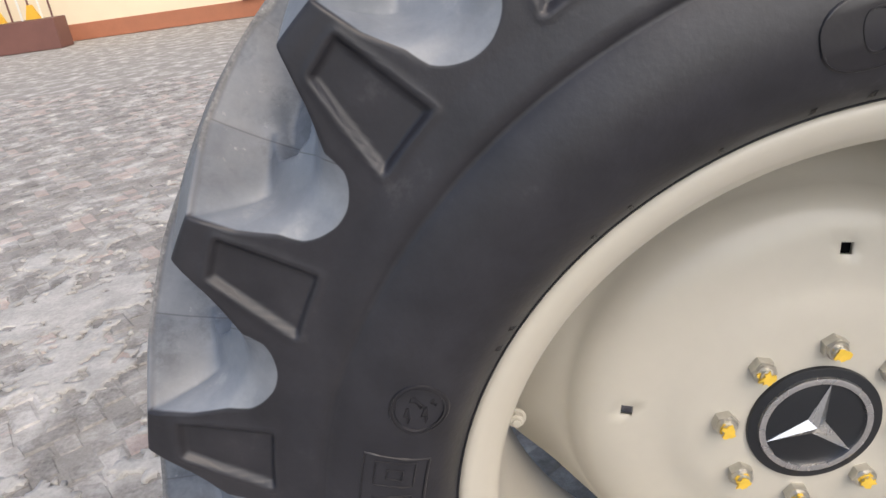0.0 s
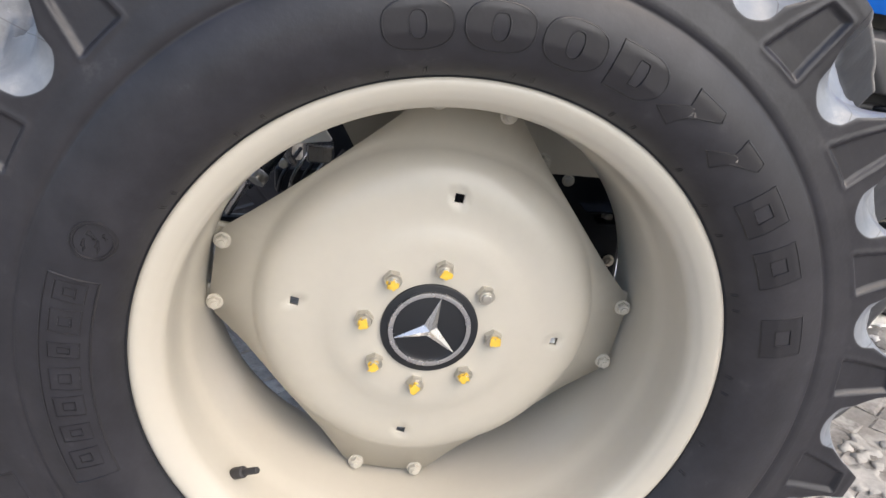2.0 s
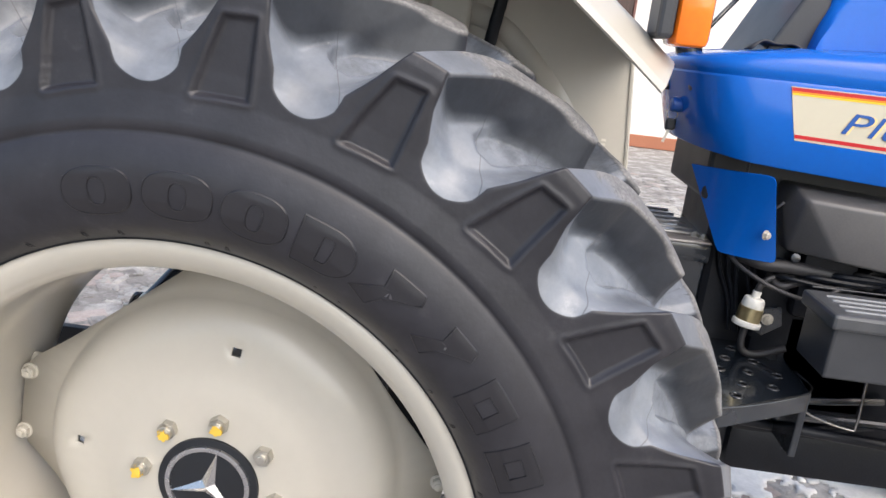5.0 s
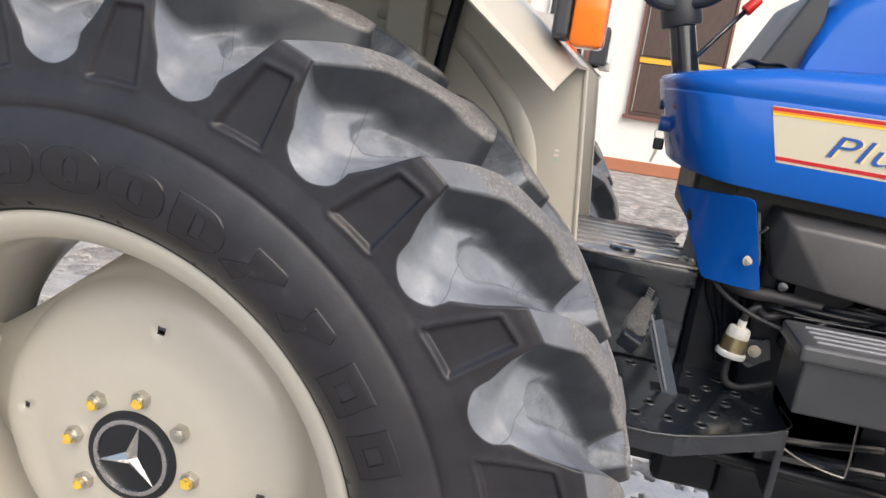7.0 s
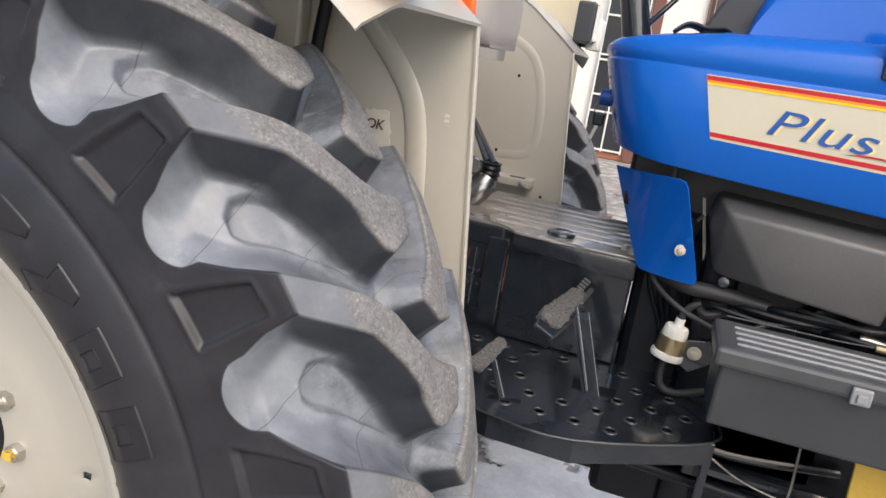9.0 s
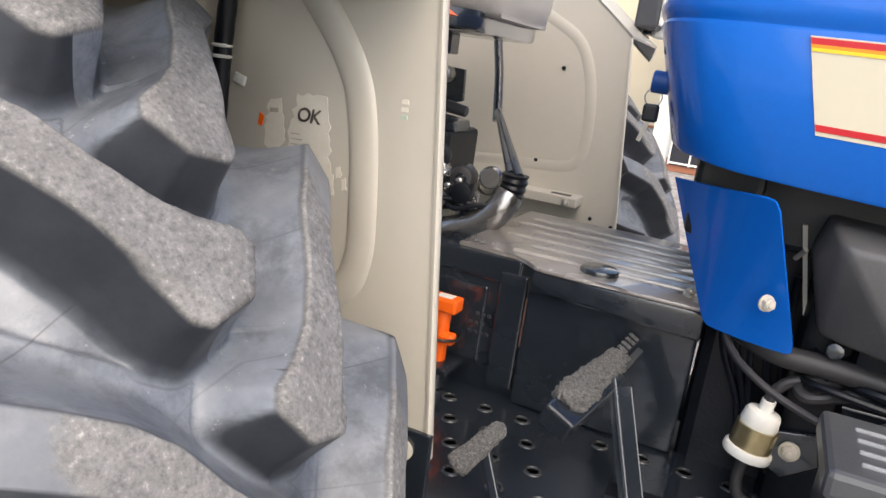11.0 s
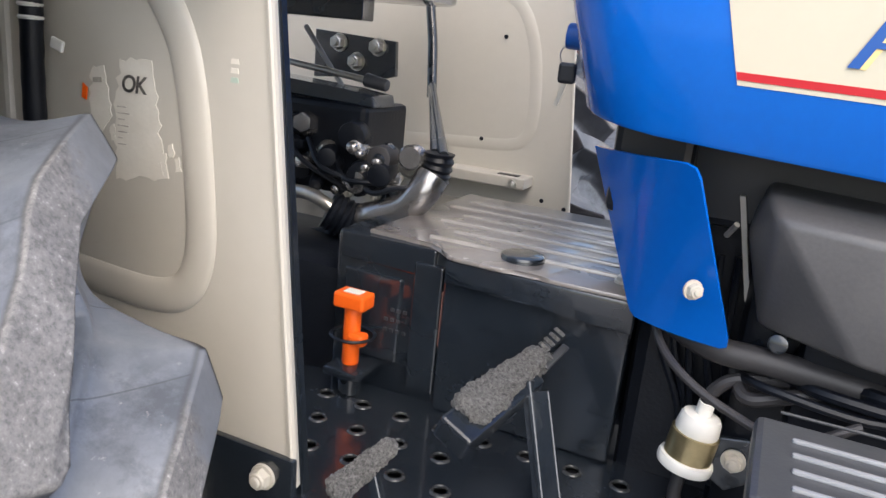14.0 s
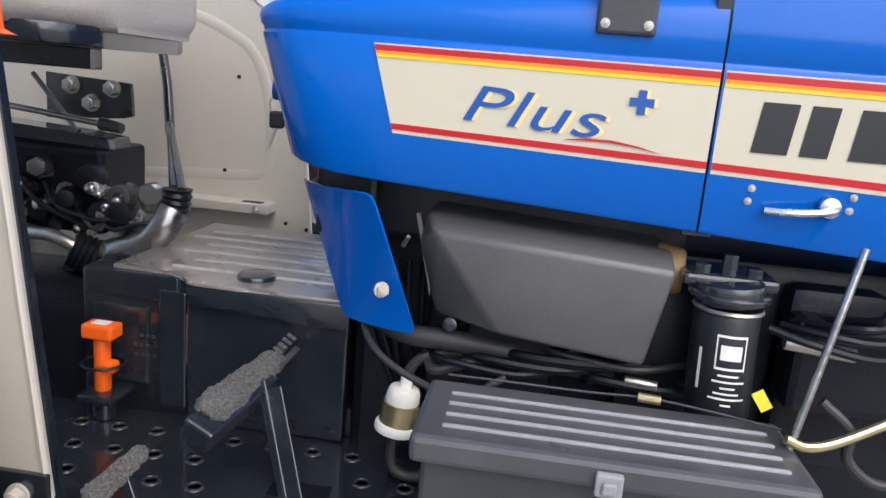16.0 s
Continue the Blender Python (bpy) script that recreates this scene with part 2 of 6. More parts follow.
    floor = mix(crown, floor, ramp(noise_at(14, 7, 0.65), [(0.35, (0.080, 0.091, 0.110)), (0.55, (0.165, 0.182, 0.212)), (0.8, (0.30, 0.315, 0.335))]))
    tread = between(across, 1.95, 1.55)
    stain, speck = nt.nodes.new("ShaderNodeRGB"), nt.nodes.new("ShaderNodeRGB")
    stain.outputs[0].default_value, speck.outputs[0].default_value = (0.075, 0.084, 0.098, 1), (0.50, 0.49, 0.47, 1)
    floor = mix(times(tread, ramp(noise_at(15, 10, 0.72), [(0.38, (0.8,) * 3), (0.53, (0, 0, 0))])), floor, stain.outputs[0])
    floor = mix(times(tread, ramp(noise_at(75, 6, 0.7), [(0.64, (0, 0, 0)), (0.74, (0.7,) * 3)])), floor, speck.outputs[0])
    # dark flanks under the bars: shade put into the colour
    floor = mix(ramp(painted_shade, [(0.08, (0, 0, 0)), (0.75, (0.97,) * 3)]), floor, ramp(mid, [(0.35, (0.018, 0.021, 0.027)), (0.8, (0.038, 0.043, 0.052))]))
    tops = ramp(grit, [(0.36, (0.125, 0.123, 0.124)), (0.47, (0.195, 0.191, 0.188)), (0.60, (0.25, 0.244, 0.236)), (0.73, (0.52, 0.51, 0.49))])
    tops = mix(ramp(noise_at(34, 5, 0.6), [(0.40, (0.55,) * 3), (0.60, (0, 0, 0))]), tops, ramp(grit, [(0.36, (0.09, 0.089, 0.09)), (0.58, (0.15, 0.147, 0.144)), (0.74, (0.36, 0.35, 0.34))]))
    wob = nt.nodes.new("ShaderNodeMath")
    wob.operation = "MULTIPLY_ADD"
    wob.inputs[1].default_value, wob.inputs[2].default_value = 1.1, -0.55
    nt.links.new(noise_at(30, 8, 0.7), wob.inputs[0])
    worn = nt.nodes.new("ShaderNodeMath")
    nt.links.new(across, worn.inputs[0])
    nt.links.new(wob.outputs[0], worn.inputs[1])
    worn = between(worn.outputs[0], 1.52, 1.28)
    tops = mix(worn, ramp(mid, [(0.3, (0.125, 0.134, 0.148)), (0.6, (0.175, 0.186, 0.203)), (0.85, (0.26, 0.265, 0.272))]), tops)
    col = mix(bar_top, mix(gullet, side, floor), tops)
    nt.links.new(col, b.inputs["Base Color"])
    rough = mix(bar_top, mix(gullet, ramp(big, [(0.3, (0.32,) * 3), (0.7, (0.48,) * 3)]), ramp(big, [(0.3, (0.30,) * 3), (0.7, (0.46,) * 3)])), mix(worn, ramp(big, [(0.3, (0.36,) * 3), (0.7, (0.5,) * 3)]), ramp(big, [(0.3, (0.62,) * 3), (0.7, (0.8,) * 3)])))
    nt.links.new(rough, b.inputs["Roughness"])
    b.inputs["Specular IOR Level"].default_value = 0.48
    bp = nt.nodes.new("ShaderNodeBump")
    bp.inputs["Strength"].default_value, bp.inputs["Distance"].default_value = 0.17, 0.0015
    hm = nt.nodes.new("ShaderNodeMix")
    hm.data_type = "FLOAT"
    nt.links.new(times(bar_top, worn), hm.inputs[0])
    nt.links.new(fine, hm.inputs[2])
    nt.links.new(grit, hm.inputs[3])
    nt.links.new(hm.outputs[0], bp.inputs["Height"])
    nt.links.new(bp.outputs["Normal"], b.inputs["Normal"])
    return m


TYRE_RUBBER = tyre_rubber()

# ---- building helpers ----
def link(name, me, material, parent=None, label="", smooth=False):
    if material is not None and not me.materials:
        me.materials.append(material)
    if smooth:
        me.polygons.foreach_set("use_smooth", [True] * len(me.polygons))
    ob = new(name, me)
    if parent is not None:
        ob.parent = parent
        root = parent
        while root.parent is not None:
            root = root.parent
        if parent is root and root.type == "EMPTY":
            ob.matrix_parent_inverse = Matrix.Translation(root.location).inverted()
    if label:
        ob["label"] = label
    return ob


def part(name, bm, material, parent, label="", smooth=False, sharp=35):
    """One bmesh as one mesh object under a thing or under a part, in world places."""
    me = bpy.data.meshes.new(name)
    bmesh.ops.recalc_face_normals(bm, faces=bm.faces)
    if smooth:
        for e in bm.edges:
            if len(e.link_faces) == 2 and e.calc_face_angle(0) > radians(sharp):
                e.smooth = False
    bm.to_mesh(me)
    bm.free()
    return link(name, me, material, parent, label, smooth)


def thing(name, at, label, category, group="", kind=""):
    ob = new(name)
    ob.location = at
    ob.empty_display_size = 0.1
    return tagged(ob, label, category, group, kind)


def add_box(bm, x0, x1, y0, y1, z0, z1, bevel=0.0, seg=2):
    made = bmesh.ops.create_cube(bm, size=1)
    vs = made["verts"]
    for v in vs:
        v.co = Vector((x0 + (v.co.x + 0.5) * (x1 - x0), y0 + (v.co.y + 0.5) * (y1 - y0), z0 + (v.co.z + 0.5) * (z1 - z0)))
    if bevel:
        es = list({e for v in vs for e in v.link_edges})
        bmesh.ops.bevel(bm, geom=es, offset=bevel, segments=seg, affect="EDGES", profile=0.5)
    return bm


def box(x0, x1, y0, y1, z0, z1, bevel=0.0, seg=2):
    return add_box(bmesh.new(), x0, x1, y0, y1, z0, z1, bevel, seg)


def add_rod(bm, a, b, r, r2=None, n=16, bevel=0.0):
    a, b = Vector(a), Vector(b)
    d = b - a
    m = Matrix.Translation((a + b) / 2) @ d.to_track_quat("Z", "Y").to_matrix().to_4x4()
    made = bmesh.ops.create_cone(bm, cap_ends=True, segments=n, radius1=r, radius2=r if r2 is None else r2, depth=d.length, matrix=m)
    if bevel:
        es = [e for e in {e for v in made["verts"] for e in v.link_edges} if any(len(f.verts) > 4 for f in e.link_faces)]
        bmesh.ops.bevel(bm, geom=es, offset=bevel, segments=2, affect="EDGES", profile=0.5)
    return bm


def rod(a, b, r, r2=None, n=16, bevel=0.0):
    return add_rod(bmesh.new(), a, b, r, r2, n, bevel)


def smooth_path(points, steps=8):
    """A Catmull-Rom line through the points."""
    pts = [Vector(p) for p in points]
    pts = [pts[0] * 2 - pts[1]] + pts + [pts[-1] * 2 - pts[-2]]
    out = []
    for i in range(1, len(pts) - 2):
        p0, p1, p2, p3 = pts[i - 1:i + 3]
        for k in range(steps):
            t = k / steps
            out.append(0.5 * (2 * p1 + (p2 - p0) * t + (2 * p0 - 5 * p1 + 4 * p2 - p3) * t * t + (3 * p1 - p0 - 3 * p2 + p3) * t ** 3))
    return out + [pts[-2]]


def add_tube(bm, points, r, n=10, steps=8, ribs=0.0):
    path = smooth_path(points, steps)
    rings, side = [], None
    for i, p in enumerate(path):
        d = (path[min(i + 1, len(path) - 1)] - path[max(i - 1, 0)]).normalized()
        if side is None:
            side = d.orthogonal().normalized()
        side = (side - d * side.dot(d)).normalized()
        up = d.cross(side)
        rr = r * (1 + (ribs if i % 2 else 0))
        rings.append([bm.verts.new(p + (side * math.cos(2 * math.pi * k / n) + up * math.sin(2 * math.pi * k / n)) * rr) for k in range(n)])
    for a, b in zip(rings, rings[1:]):
        for k in range(n):
            bm.faces.new((a[k], a[(k + 1) % n], b[(k + 1) % n], b[k]))
    bm.faces.new(rings[0][::-1])
    bm.faces.new(rings[-1])
    return bm


def tube(points, r, n=10, steps=8, ribs=0.0):
    return add_tube(bmesh.new(), points, r, n, steps, ribs)


def revolve(profile, n, centre, axis="y"):
    """A closed profile of (radius, offset) turned about an axis through centre."""
    bm = bmesh.new()
    c = Vector(centre)
    rings = []
    for k in range(n):
        a = 2 * math.pi * k / n
        ca, sa = math.cos(a), math.sin(a)
        row = []
        for r, w in profile:
            row.append(bm.verts.new(c + (Vector((r * ca, w, r * sa)) if axis == "y" else Vector((r * ca, r * sa, w)))))
        rings.append(row)
    m = len(profile)
    for k in range(n):
        a, b = rings[k], rings[(k + 1) % n]
        for i in range(m):
            j = (i + 1) % m
            bm.faces.new((a[i], a[j], b[j], b[i]))
    bmesh.ops.remove_doubles(bm, verts=bm.verts, dist=1e-6)
    return bm


def plate(outline, y0, y1, bevel=0.0):
    """A flat plate with an (x, z) outline, from y0 to y1."""
    bm = bmesh.new()
    a = [bm.verts.new((x, y0, z)) for x, z in outline]
    b = [bm.verts.new((x, y1, z)) for x, z in outline]
    bm.faces.new(a)
    bm.faces.new(b[::-1])
    for i in range(len(a)):
        j = (i + 1) % len(a)
        bm.faces.new((a[j], a[i], b[i], b[j]))
    if bevel:
        bmesh.ops.bevel(bm, geom=[e for e in bm.edges], offset=bevel, segments=2, affect="EDGES", profile=0.5)
    return bm


def floor_plate(outline, z0, z1, bevel=0.0):
    """A flat plate with an (x, y) outline, from z0 to z1."""
    bm = bmesh.new()
    a = [bm.verts.new((x, y, z0)) for x, y in outline]
    b = [bm.verts.new((x, y, z1)) for x, y in outline]
    bm.faces.new(a)
    bm.faces.new(b[::-1])
    for i in range(len(a)):
        j = (i + 1) % len(a)
        bm.faces.new((a[j], a[i], b[i], b[j]))
    if bevel:
        bmesh.ops.bevel(bm, geom=[e for e in bm.edges], offset=bevel, segments=2, affect="EDGES", profile=0.5)
    return bm


def curve_sheet(outlines, depth):
    """A flat filled mesh in its own XY plane from one or more closed outlines; those inside others are holes."""
    cu = bpy.data.curves.new("outline", "CURVE")
    cu.dimensions, cu.fill_mode, cu.extrude = "2D", "BOTH", depth / 2
    for pts in outlines:
        sp = cu.splines.new("POLY")
        sp.points.add(len(pts) - 1)
        for q, (x, y) in zip(sp.points, pts):
            q.co = (x, y, 0, 1)
        sp.use_cyclic_u = True
    ob = bpy.data.objects.new("outline", cu)
    me = bpy.data.meshes.new_from_object(ob)
    bpy.data.objects.remove(ob)
    bpy.data.curves.remove(cu)
    me.materials.clear()
    return me


def lettering(text, size, depth=0.0006, shear=0.0, spacing=1.0, bold=0.0):
    cu = bpy.data.curves.new("letters", "FONT")
    cu.body, cu.size, cu.extrude, cu.shear, cu.space_character, cu.offset = text, size, depth / 2, shear, spacing, bold
    ob = bpy.data.objects.new("letters", cu)
    scene.collection.objects.link(ob)
    bpy.context.view_layer.update()
    me = bpy.data.meshes.new_from_object(ob.evaluated_get(bpy.context.evaluated_depsgraph_get()))
    bpy.data.objects.remove(ob)
    bpy.data.curves.remove(cu)
    me.materials.clear()
    return me


def moved(me, m):
    me.transform(m)
    me.update()
    return me


# a sheet's own (x, y) laid onto the tractor's near side: x stays, y becomes z, its face towards -y
def on_side(x, y, z):
    return Matrix.Translation((x, y, z)) @ Matrix.Rotation(radians(90), 4, "X")


CENTRE = 0.87          # the tractor's middle plane
HUB = 0.70             # height of the rear axle
TYRE_Y = 0.069         # middle of the near rear tyre
TYRE_WIDE = 1.072      # width of the tyre against its profile below
tractor = thing("tractor", (0.9, CENTRE, 0.0), "blue farm tractor with cream wheels and fenders, parked on worn paving", "tractor")

# ---- ground and building ----
def sheet(x0, x1, y0, y1, z):
    bm = bmesh.new()
    bm.faces.new([bm.verts.new(p) for p in ((x0, y0, z), (x1, y0, z), (x1, y1, z), (x0, y1, z))])
    return bm


def structure(name, bm, material, label, category, smooth=False):
    return tagged(part(name, bm, material, None, "", smooth), label, category, kind="structure")


ground = structure("ground", sheet(-400, 400, -400, 400, -0.007), JOINT, "grey sand and mortar bed of the paved yard", "ground")

structure("wall_back", box(-0.62, 9.0, 11.5, 11.8, 0.0, 4.2), PLASTER, "white plastered house wall", "wall")
structure("wall_left", box(-14.0, -0.62, 16.6, 16.9, 0.0, 4.5), PLASTER_CREAM, "cream plastered house wall", "wall")
structure("wall_return", box(-0.92, -0.62, 11.5, 16.6, 0.0, 4.4), PLASTER, "white plastered return wall", "wall")
structure("plinth_1", box(-0.64, 9.0, 11.46, 11.5, 0.0, 0.20, 0.008), PLINTH, "terracotta painted plinth along the wall", "trim")
structure("plinth_2", box(-14.0, -0.92, 16.55, 16.6, 0.0, 0.36, 0.01), PLINTH, "terracotta painted plinth along the wall", "trim")


def child(name, bm, material, parent, label=""):
    return part(name, bm, material, parent, label)


# shuttered window in the white wall
window_1 = structure("window_1", box(0.90, 2.20, 11.44, 11.497, 0.92, 3.0, 0.01), WOOD, "dark brown shuttered window with pale frame", "window")
child("window_frame", box(0.86, 0.90, 11.42, 11.499, 0.88, 3.04, 0.006), MAROON, window_1, "brown frame")
child("window_frame", box(2.20, 2.24, 11.42, 11.499, 0.88, 3.04, 0.006), MAROON, window_1, "brown frame")
child("window_sill", box(0.82, 2.28, 11.38, 11.499, 0.86, 0.92, 0.006), MAROON, window_1, "brown sill")
for k in range(2):
    x0 = 0.96 + 0.63 * k
    for z0, z1 in ((0.99, 1.72), (1.86, 2.92)):
        child("shutter_panel", box(x0, x0 + 0.52, 11.425, 11.44, z0, z1, 0.008), WOOD, window_1)
        child("panel_line", box(x0 - 0.012, x0 - 0.004, 11.43, 11.44, z0, z1), PAPER, window_1, "pale edge line")
child("yellow_band", box(0.93, 2.17, 11.418, 11.426, 1.75, 1.83), GATE_YELLOW, window_1, "yellow patterned band")
# pillar and grille door beside it
structure("pillar_1", box(0.06, 0.24, 11.40, 11.499, 0.0, 3.4, 0.008), MAROON, "reddish brown painted pillar", "pillar")
door_1 = structure("door_1", box(-0.60, 0.04, 11.43, 11.497, 0.10, 2.9, 0.006), GLASS_DARK, "dark glazed door with white grille", "door")
for k in range(3):
    child("grille_bar", box(-0.61 + 0.31 * k, -0.585 + 0.31 * k, 11.405, 11.43, 0.10, 2.9, 0.003), WHITE, door_1, "white grille bar")
for z in (0.12, 0.72, 0.98, 1.52, 1.60, 2.2, 2.85):
    child("grille_bar", box(-0.60, 0.04, 11.40, 11.425, z, z + 0.03, 0.003), WHITE, door_1, "white grille bar")
# step, doorway and gate of the left wing
structure("step_1", box(-3.9, -0.95, 15.9, 16.55, 0.0, 0.30, 0.01), JOINT, "grey cement door step", "step")
door_2 = structure("door_2", box(-4.9, -3.6, 16.50, 16.597, 0.36, 2.6, 0.01), WOOD, "dark brown door in the cream wall", "door")
child("door_frame", box(-5.02, -4.9, 16.47, 16.599, 0.36, 2.72, 0.008), MAROON, door_2, "brown frame")
child("door_frame", box(-3.6, -3.48, 16.47, 16.599, 0.36, 2.72, 0.008), MAROON, door_2, "brown frame")
planter = structure("low_wall", box(-14.0, -8.7, 15.2, 15.75, 0.0, 0.62, 0.01), MAROON, "low maroon painted wall under the gate", "wall")
for k in range(24):
    x = -13.9 + 0.22 * k
    child("gate_bar", box(x, x + 0.03, 15.44, 15.47, 0.62, 2.0), MAROON if k % 2 else WHITE, planter)
for k in range(4):
    x = -9.2 - 0.75 * k
    child("gate_ornament", plate([(x - 0.16, 0.63), (x + 0.16, 0.63), (x + 0.05, 0.92), (x - 0.05, 0.92)], 15.36, 15.42), GATE_YELLOW, planter, "yellow gate ornament")

# ---- rear tyres: one moulded tread of 22 bars a side ----
PITCH = 360.0 / 22


def seg_distance(px, py, poly):
    """Signed distance from points to a closed polygon, negative inside."""
    best = np.full(px.shape, 1e9)
    inside = np.zeros(px.shape, bool)
    n = len(poly)
    for i in range(n):
        ax, ay = poly[i]
        bx, by = poly[(i + 1) % n]
        ex, ey = bx - ax, by - ay
        t = np.clip(((px - ax) * ex + (py - ay) * ey) / (ex * ex + ey * ey), 0, 1)
        best = np.minimum(best, np.hypot(px - ax - t * ex, py - ay - t * ey))
        cross = (ay > py) != (by > py)
        with np.errstate(divide="ignore", invalid="ignore"):
            xi = ax + (py - ay) * ex / (ey if ey else 1e-12)
        inside ^= cross & (px < xi)
    return np.where(inside, -best, best)


def smooth_min(a, b, k):
    h = np.clip(0.5 + 0.5 * (b - a) / k, 0, 1)
    return b + (a - b) * h - k * h * (1 - h)


# bar outline in (degrees, metres across the tread): shoulder at -0.193, tip past the middle, flank down the shoulder
BAR = [(51.9, -0.193), (49.5, -0.150), (46.7, -0.104), (44.9, -0.084), (42.3, -0.065), (39.4, -0.036), (38.2, -0.016), (37.1, 0.010), (36.0, 0.017), (33.5, -0.003), (32.8, -0.038),
       (33.4, -0.049), (37.1, -0.068), (40.2, -0.088), (43.9, -0.119), (48.2, -0.193), (47.7, -0.235), (46.5, -0.275), (45.9, -0.34), (56.0, -0.34), (55.6, -0.275), (53.6, -0.235)]
# sunk floor of the groove below a bar
INSET = [(43.2, -0.182), (43.0, -0.153), (41.9, -0.126), (40.0, -0.098), (38.4, -0.080), (34.0, -0.038), (31.5, -0.032), (33.0, -0.075), (35.0, -0.108), (37.4, -0.150), (39.0, -0.192), (40.2, -0.207), (41.9, -0.204)]
POCKET = [(48.4, 0.583), (54.2, 0.580), (51.9, 0.664), (49.0, 0.668)]
PHASE = 0.0


def tyre_mesh():
    steps = 84
    # half profile, from the bead over sidewall and shoulder to the crown: v (metres along), bar top (r, w), gullet (r, w)
    rows = [(-0.620, 0.398, 0.160, 0.398, 0.160), (-0.600, 0.404, 0.176, 0.404, 0.176), (-0.580, 0.416, 0.194, 0.416, 0.194),
            (-0.555, 0.436, 0.209, 0.436, 0.209), (-0.525, 0.462, 0.217, 0.462, 0.217), (-0.495, 0.490, 0.217, 0.490, 0.217),
            (-0.465, 0.516, 0.211, 0.516, 0.211), (-0.450, 0.529, 0.2058, 0.529, 0.2058), (-0.444, 0.534, 0.2024, 0.534, 0.2024),
            (-0.438, 0.538, 0.2047, 0.538, 0.2047), (-0.430, 0.546, 0.2047, 0.546, 0.2047),
            (-0.37, 0.577, 0.1985, 0.576, 0.198), (-0.30, 0.606, 0.1960, 0.601, 0.186),
            (-0.25, 0.645, 0.1945, 0.622, 0.172), (-0.205, 0.686, 0.1935, 0.643, 0.153), (-0.193, 0.697, 0.1915, 0.650, 0.147),
            (-0.18, 0.702, 0.180, 0.653, 0.140), (-0.13, 0.722, 0.130, 0.671, 0.110), (-0.08, 0.736, 0.080, 0.684, 0.072),
            (0.0, 0.745, 0.0, 0.692, 0.0)]
    rows = np.array(rows)
    dense = np.concatenate([np.linspace(-0.62, -0.455, 12)[:-1], np.linspace(-0.455, -0.43, 8)[:-1], np.linspace(-0.43, -0.36, 14)[:-1],
                            np.linspace(-0.36, -0.19, 60)[:-1], np.linspace(-0.19, 0.0, 64)])
    v = np.concatenate([dense, -dense[::-1][1:]])
    side = np.where(v <= 0, -1.0, 1.0)
    top_r, top_w = np.interp(-np.abs(v), rows[:, 0], rows[:, 1]), np.interp(-np.abs(v), rows[:, 0], rows[:, 2])
    low_r, low_w = np.interp(-np.abs(v), rows[:, 0], rows[:, 3]), np.interp(-np.abs(v), rows[:, 0], rows[:, 4])
    # the groove's floor runs in one soft curve from the shoulder to the crown
    fine_v = np.linspace(-0.62, 0.0, 621)
    weights = np.hanning(101) / np.hanning(101).sum()
    soft = []
    for column in (3, 4):
        line = np.interp(fine_v, rows[:, 0], rows[:, column])
        mirrored = np.concatenate([np.full(60, line[0]), line, (line if column == 3 else -line)[::-1][1:61]])
        soft.append(np.interp(-np.abs(v), fine_v, np.convolve(mirrored, weights, "same")[60:681]))
    fade = np.clip((-np.abs(v) + 0.40) / 0.08, 0, 1)
    low_r, low_w = low_r + (soft[0] - low_r) * fade, low_w + (soft[1] - low_w) * fade
    phi = np.arange(steps) * PITCH / steps
    V, F = np.meshgrid(v, phi, indexing="ij")
    # the mesh lines lean with the bars, so that their edges stay straight
    high = [(-0.34, 56.0), (-0.275, 55.6), (-0.235, 53.6), (-0.193, 51.9), (-0.15, 49.5), (-0.104, 46.7), (-0.084, 44.9), (-0.065, 42.3), (-0.036, 39.6), (0.0, 37.6)]
    low = [(-0.34, 45.9), (-0.275, 46.5), (-0.235, 47.7), (-0.193, 48.2), (-0.119, 43.9), (-0.088, 40.2), (-0.068, 37.1), (-0.045, 34.0)]
    vh, ph = np.array(high).T
    vl, pl = np.array(low).T
    top_edge, foot_edge = np.interp(-np.abs(v), vh, ph), np.interp(-np.abs(v), vl, pl)
    split = int(steps * 0.66)
    ease = np.linspace(0, 1, split + 1)[:-1]
    ease = 0.45 * ease + 0.55 * ease ** 2 * (3 - 2 * ease)
    start = top_edge - PITCH
    F = np.concatenate([start[:, None] + (foot_edge - start)[:, None] * ease[None, :],
                        foot_edge[:, None] + (top_edge - foot_edge)[:, None] * np.linspace(0, 1, steps - split + 1)[None, :-1]], axis=1)
    # the other side's bars stand half a pitch on; the change is spread over the crown
    F = F - PITCH / 2 * np.clip(0.5 + v / 0.07, 0, 1)[:, None]
    TR = top_r[:, None] * np.ones_like(F)

    def bars(sign, shift):
        """Distance to the nearest bar of one side."""
        dist = np.full(F.shape, 1e9)
        scale = np.radians(1.0) * 0.70
        poly = [(a * scale, b) for a, b in BAR]
        for k in range(-1, 6):
            dist = smooth_min(dist, seg_distance((F + shift + k * PITCH) * scale, V * sign, poly), 0.034)
        return dist

    def one_bar(k):
        """Distance to one bar of each point's own side: 0 is the bar above the groove, 1 the one below it."""
        scale = np.radians(1.0) * 0.70
        poly = [(a * scale, b) for a, b in BAR]
        own = np.where(V <= 0, 0.0, PITCH / 2)
        return seg_distance((F + own + k * PITCH) * scale, -np.abs(V), poly)

    near, far = bars(1.0, 0.0), bars(-1.0, PITCH / 2)
    above, below = one_bar(0), one_bar(1)
    others = np.minimum(np.minimum(one_bar(-1), one_bar(2)), np.where(V <= 0, far, near))
    bead = np.abs(V) * -1.0
    band = (bead + 0.361) * 1.0          # the smooth sidewall below the gullets
    d = smooth_min(smooth_min(near, far, 0.022), band, 0.085)
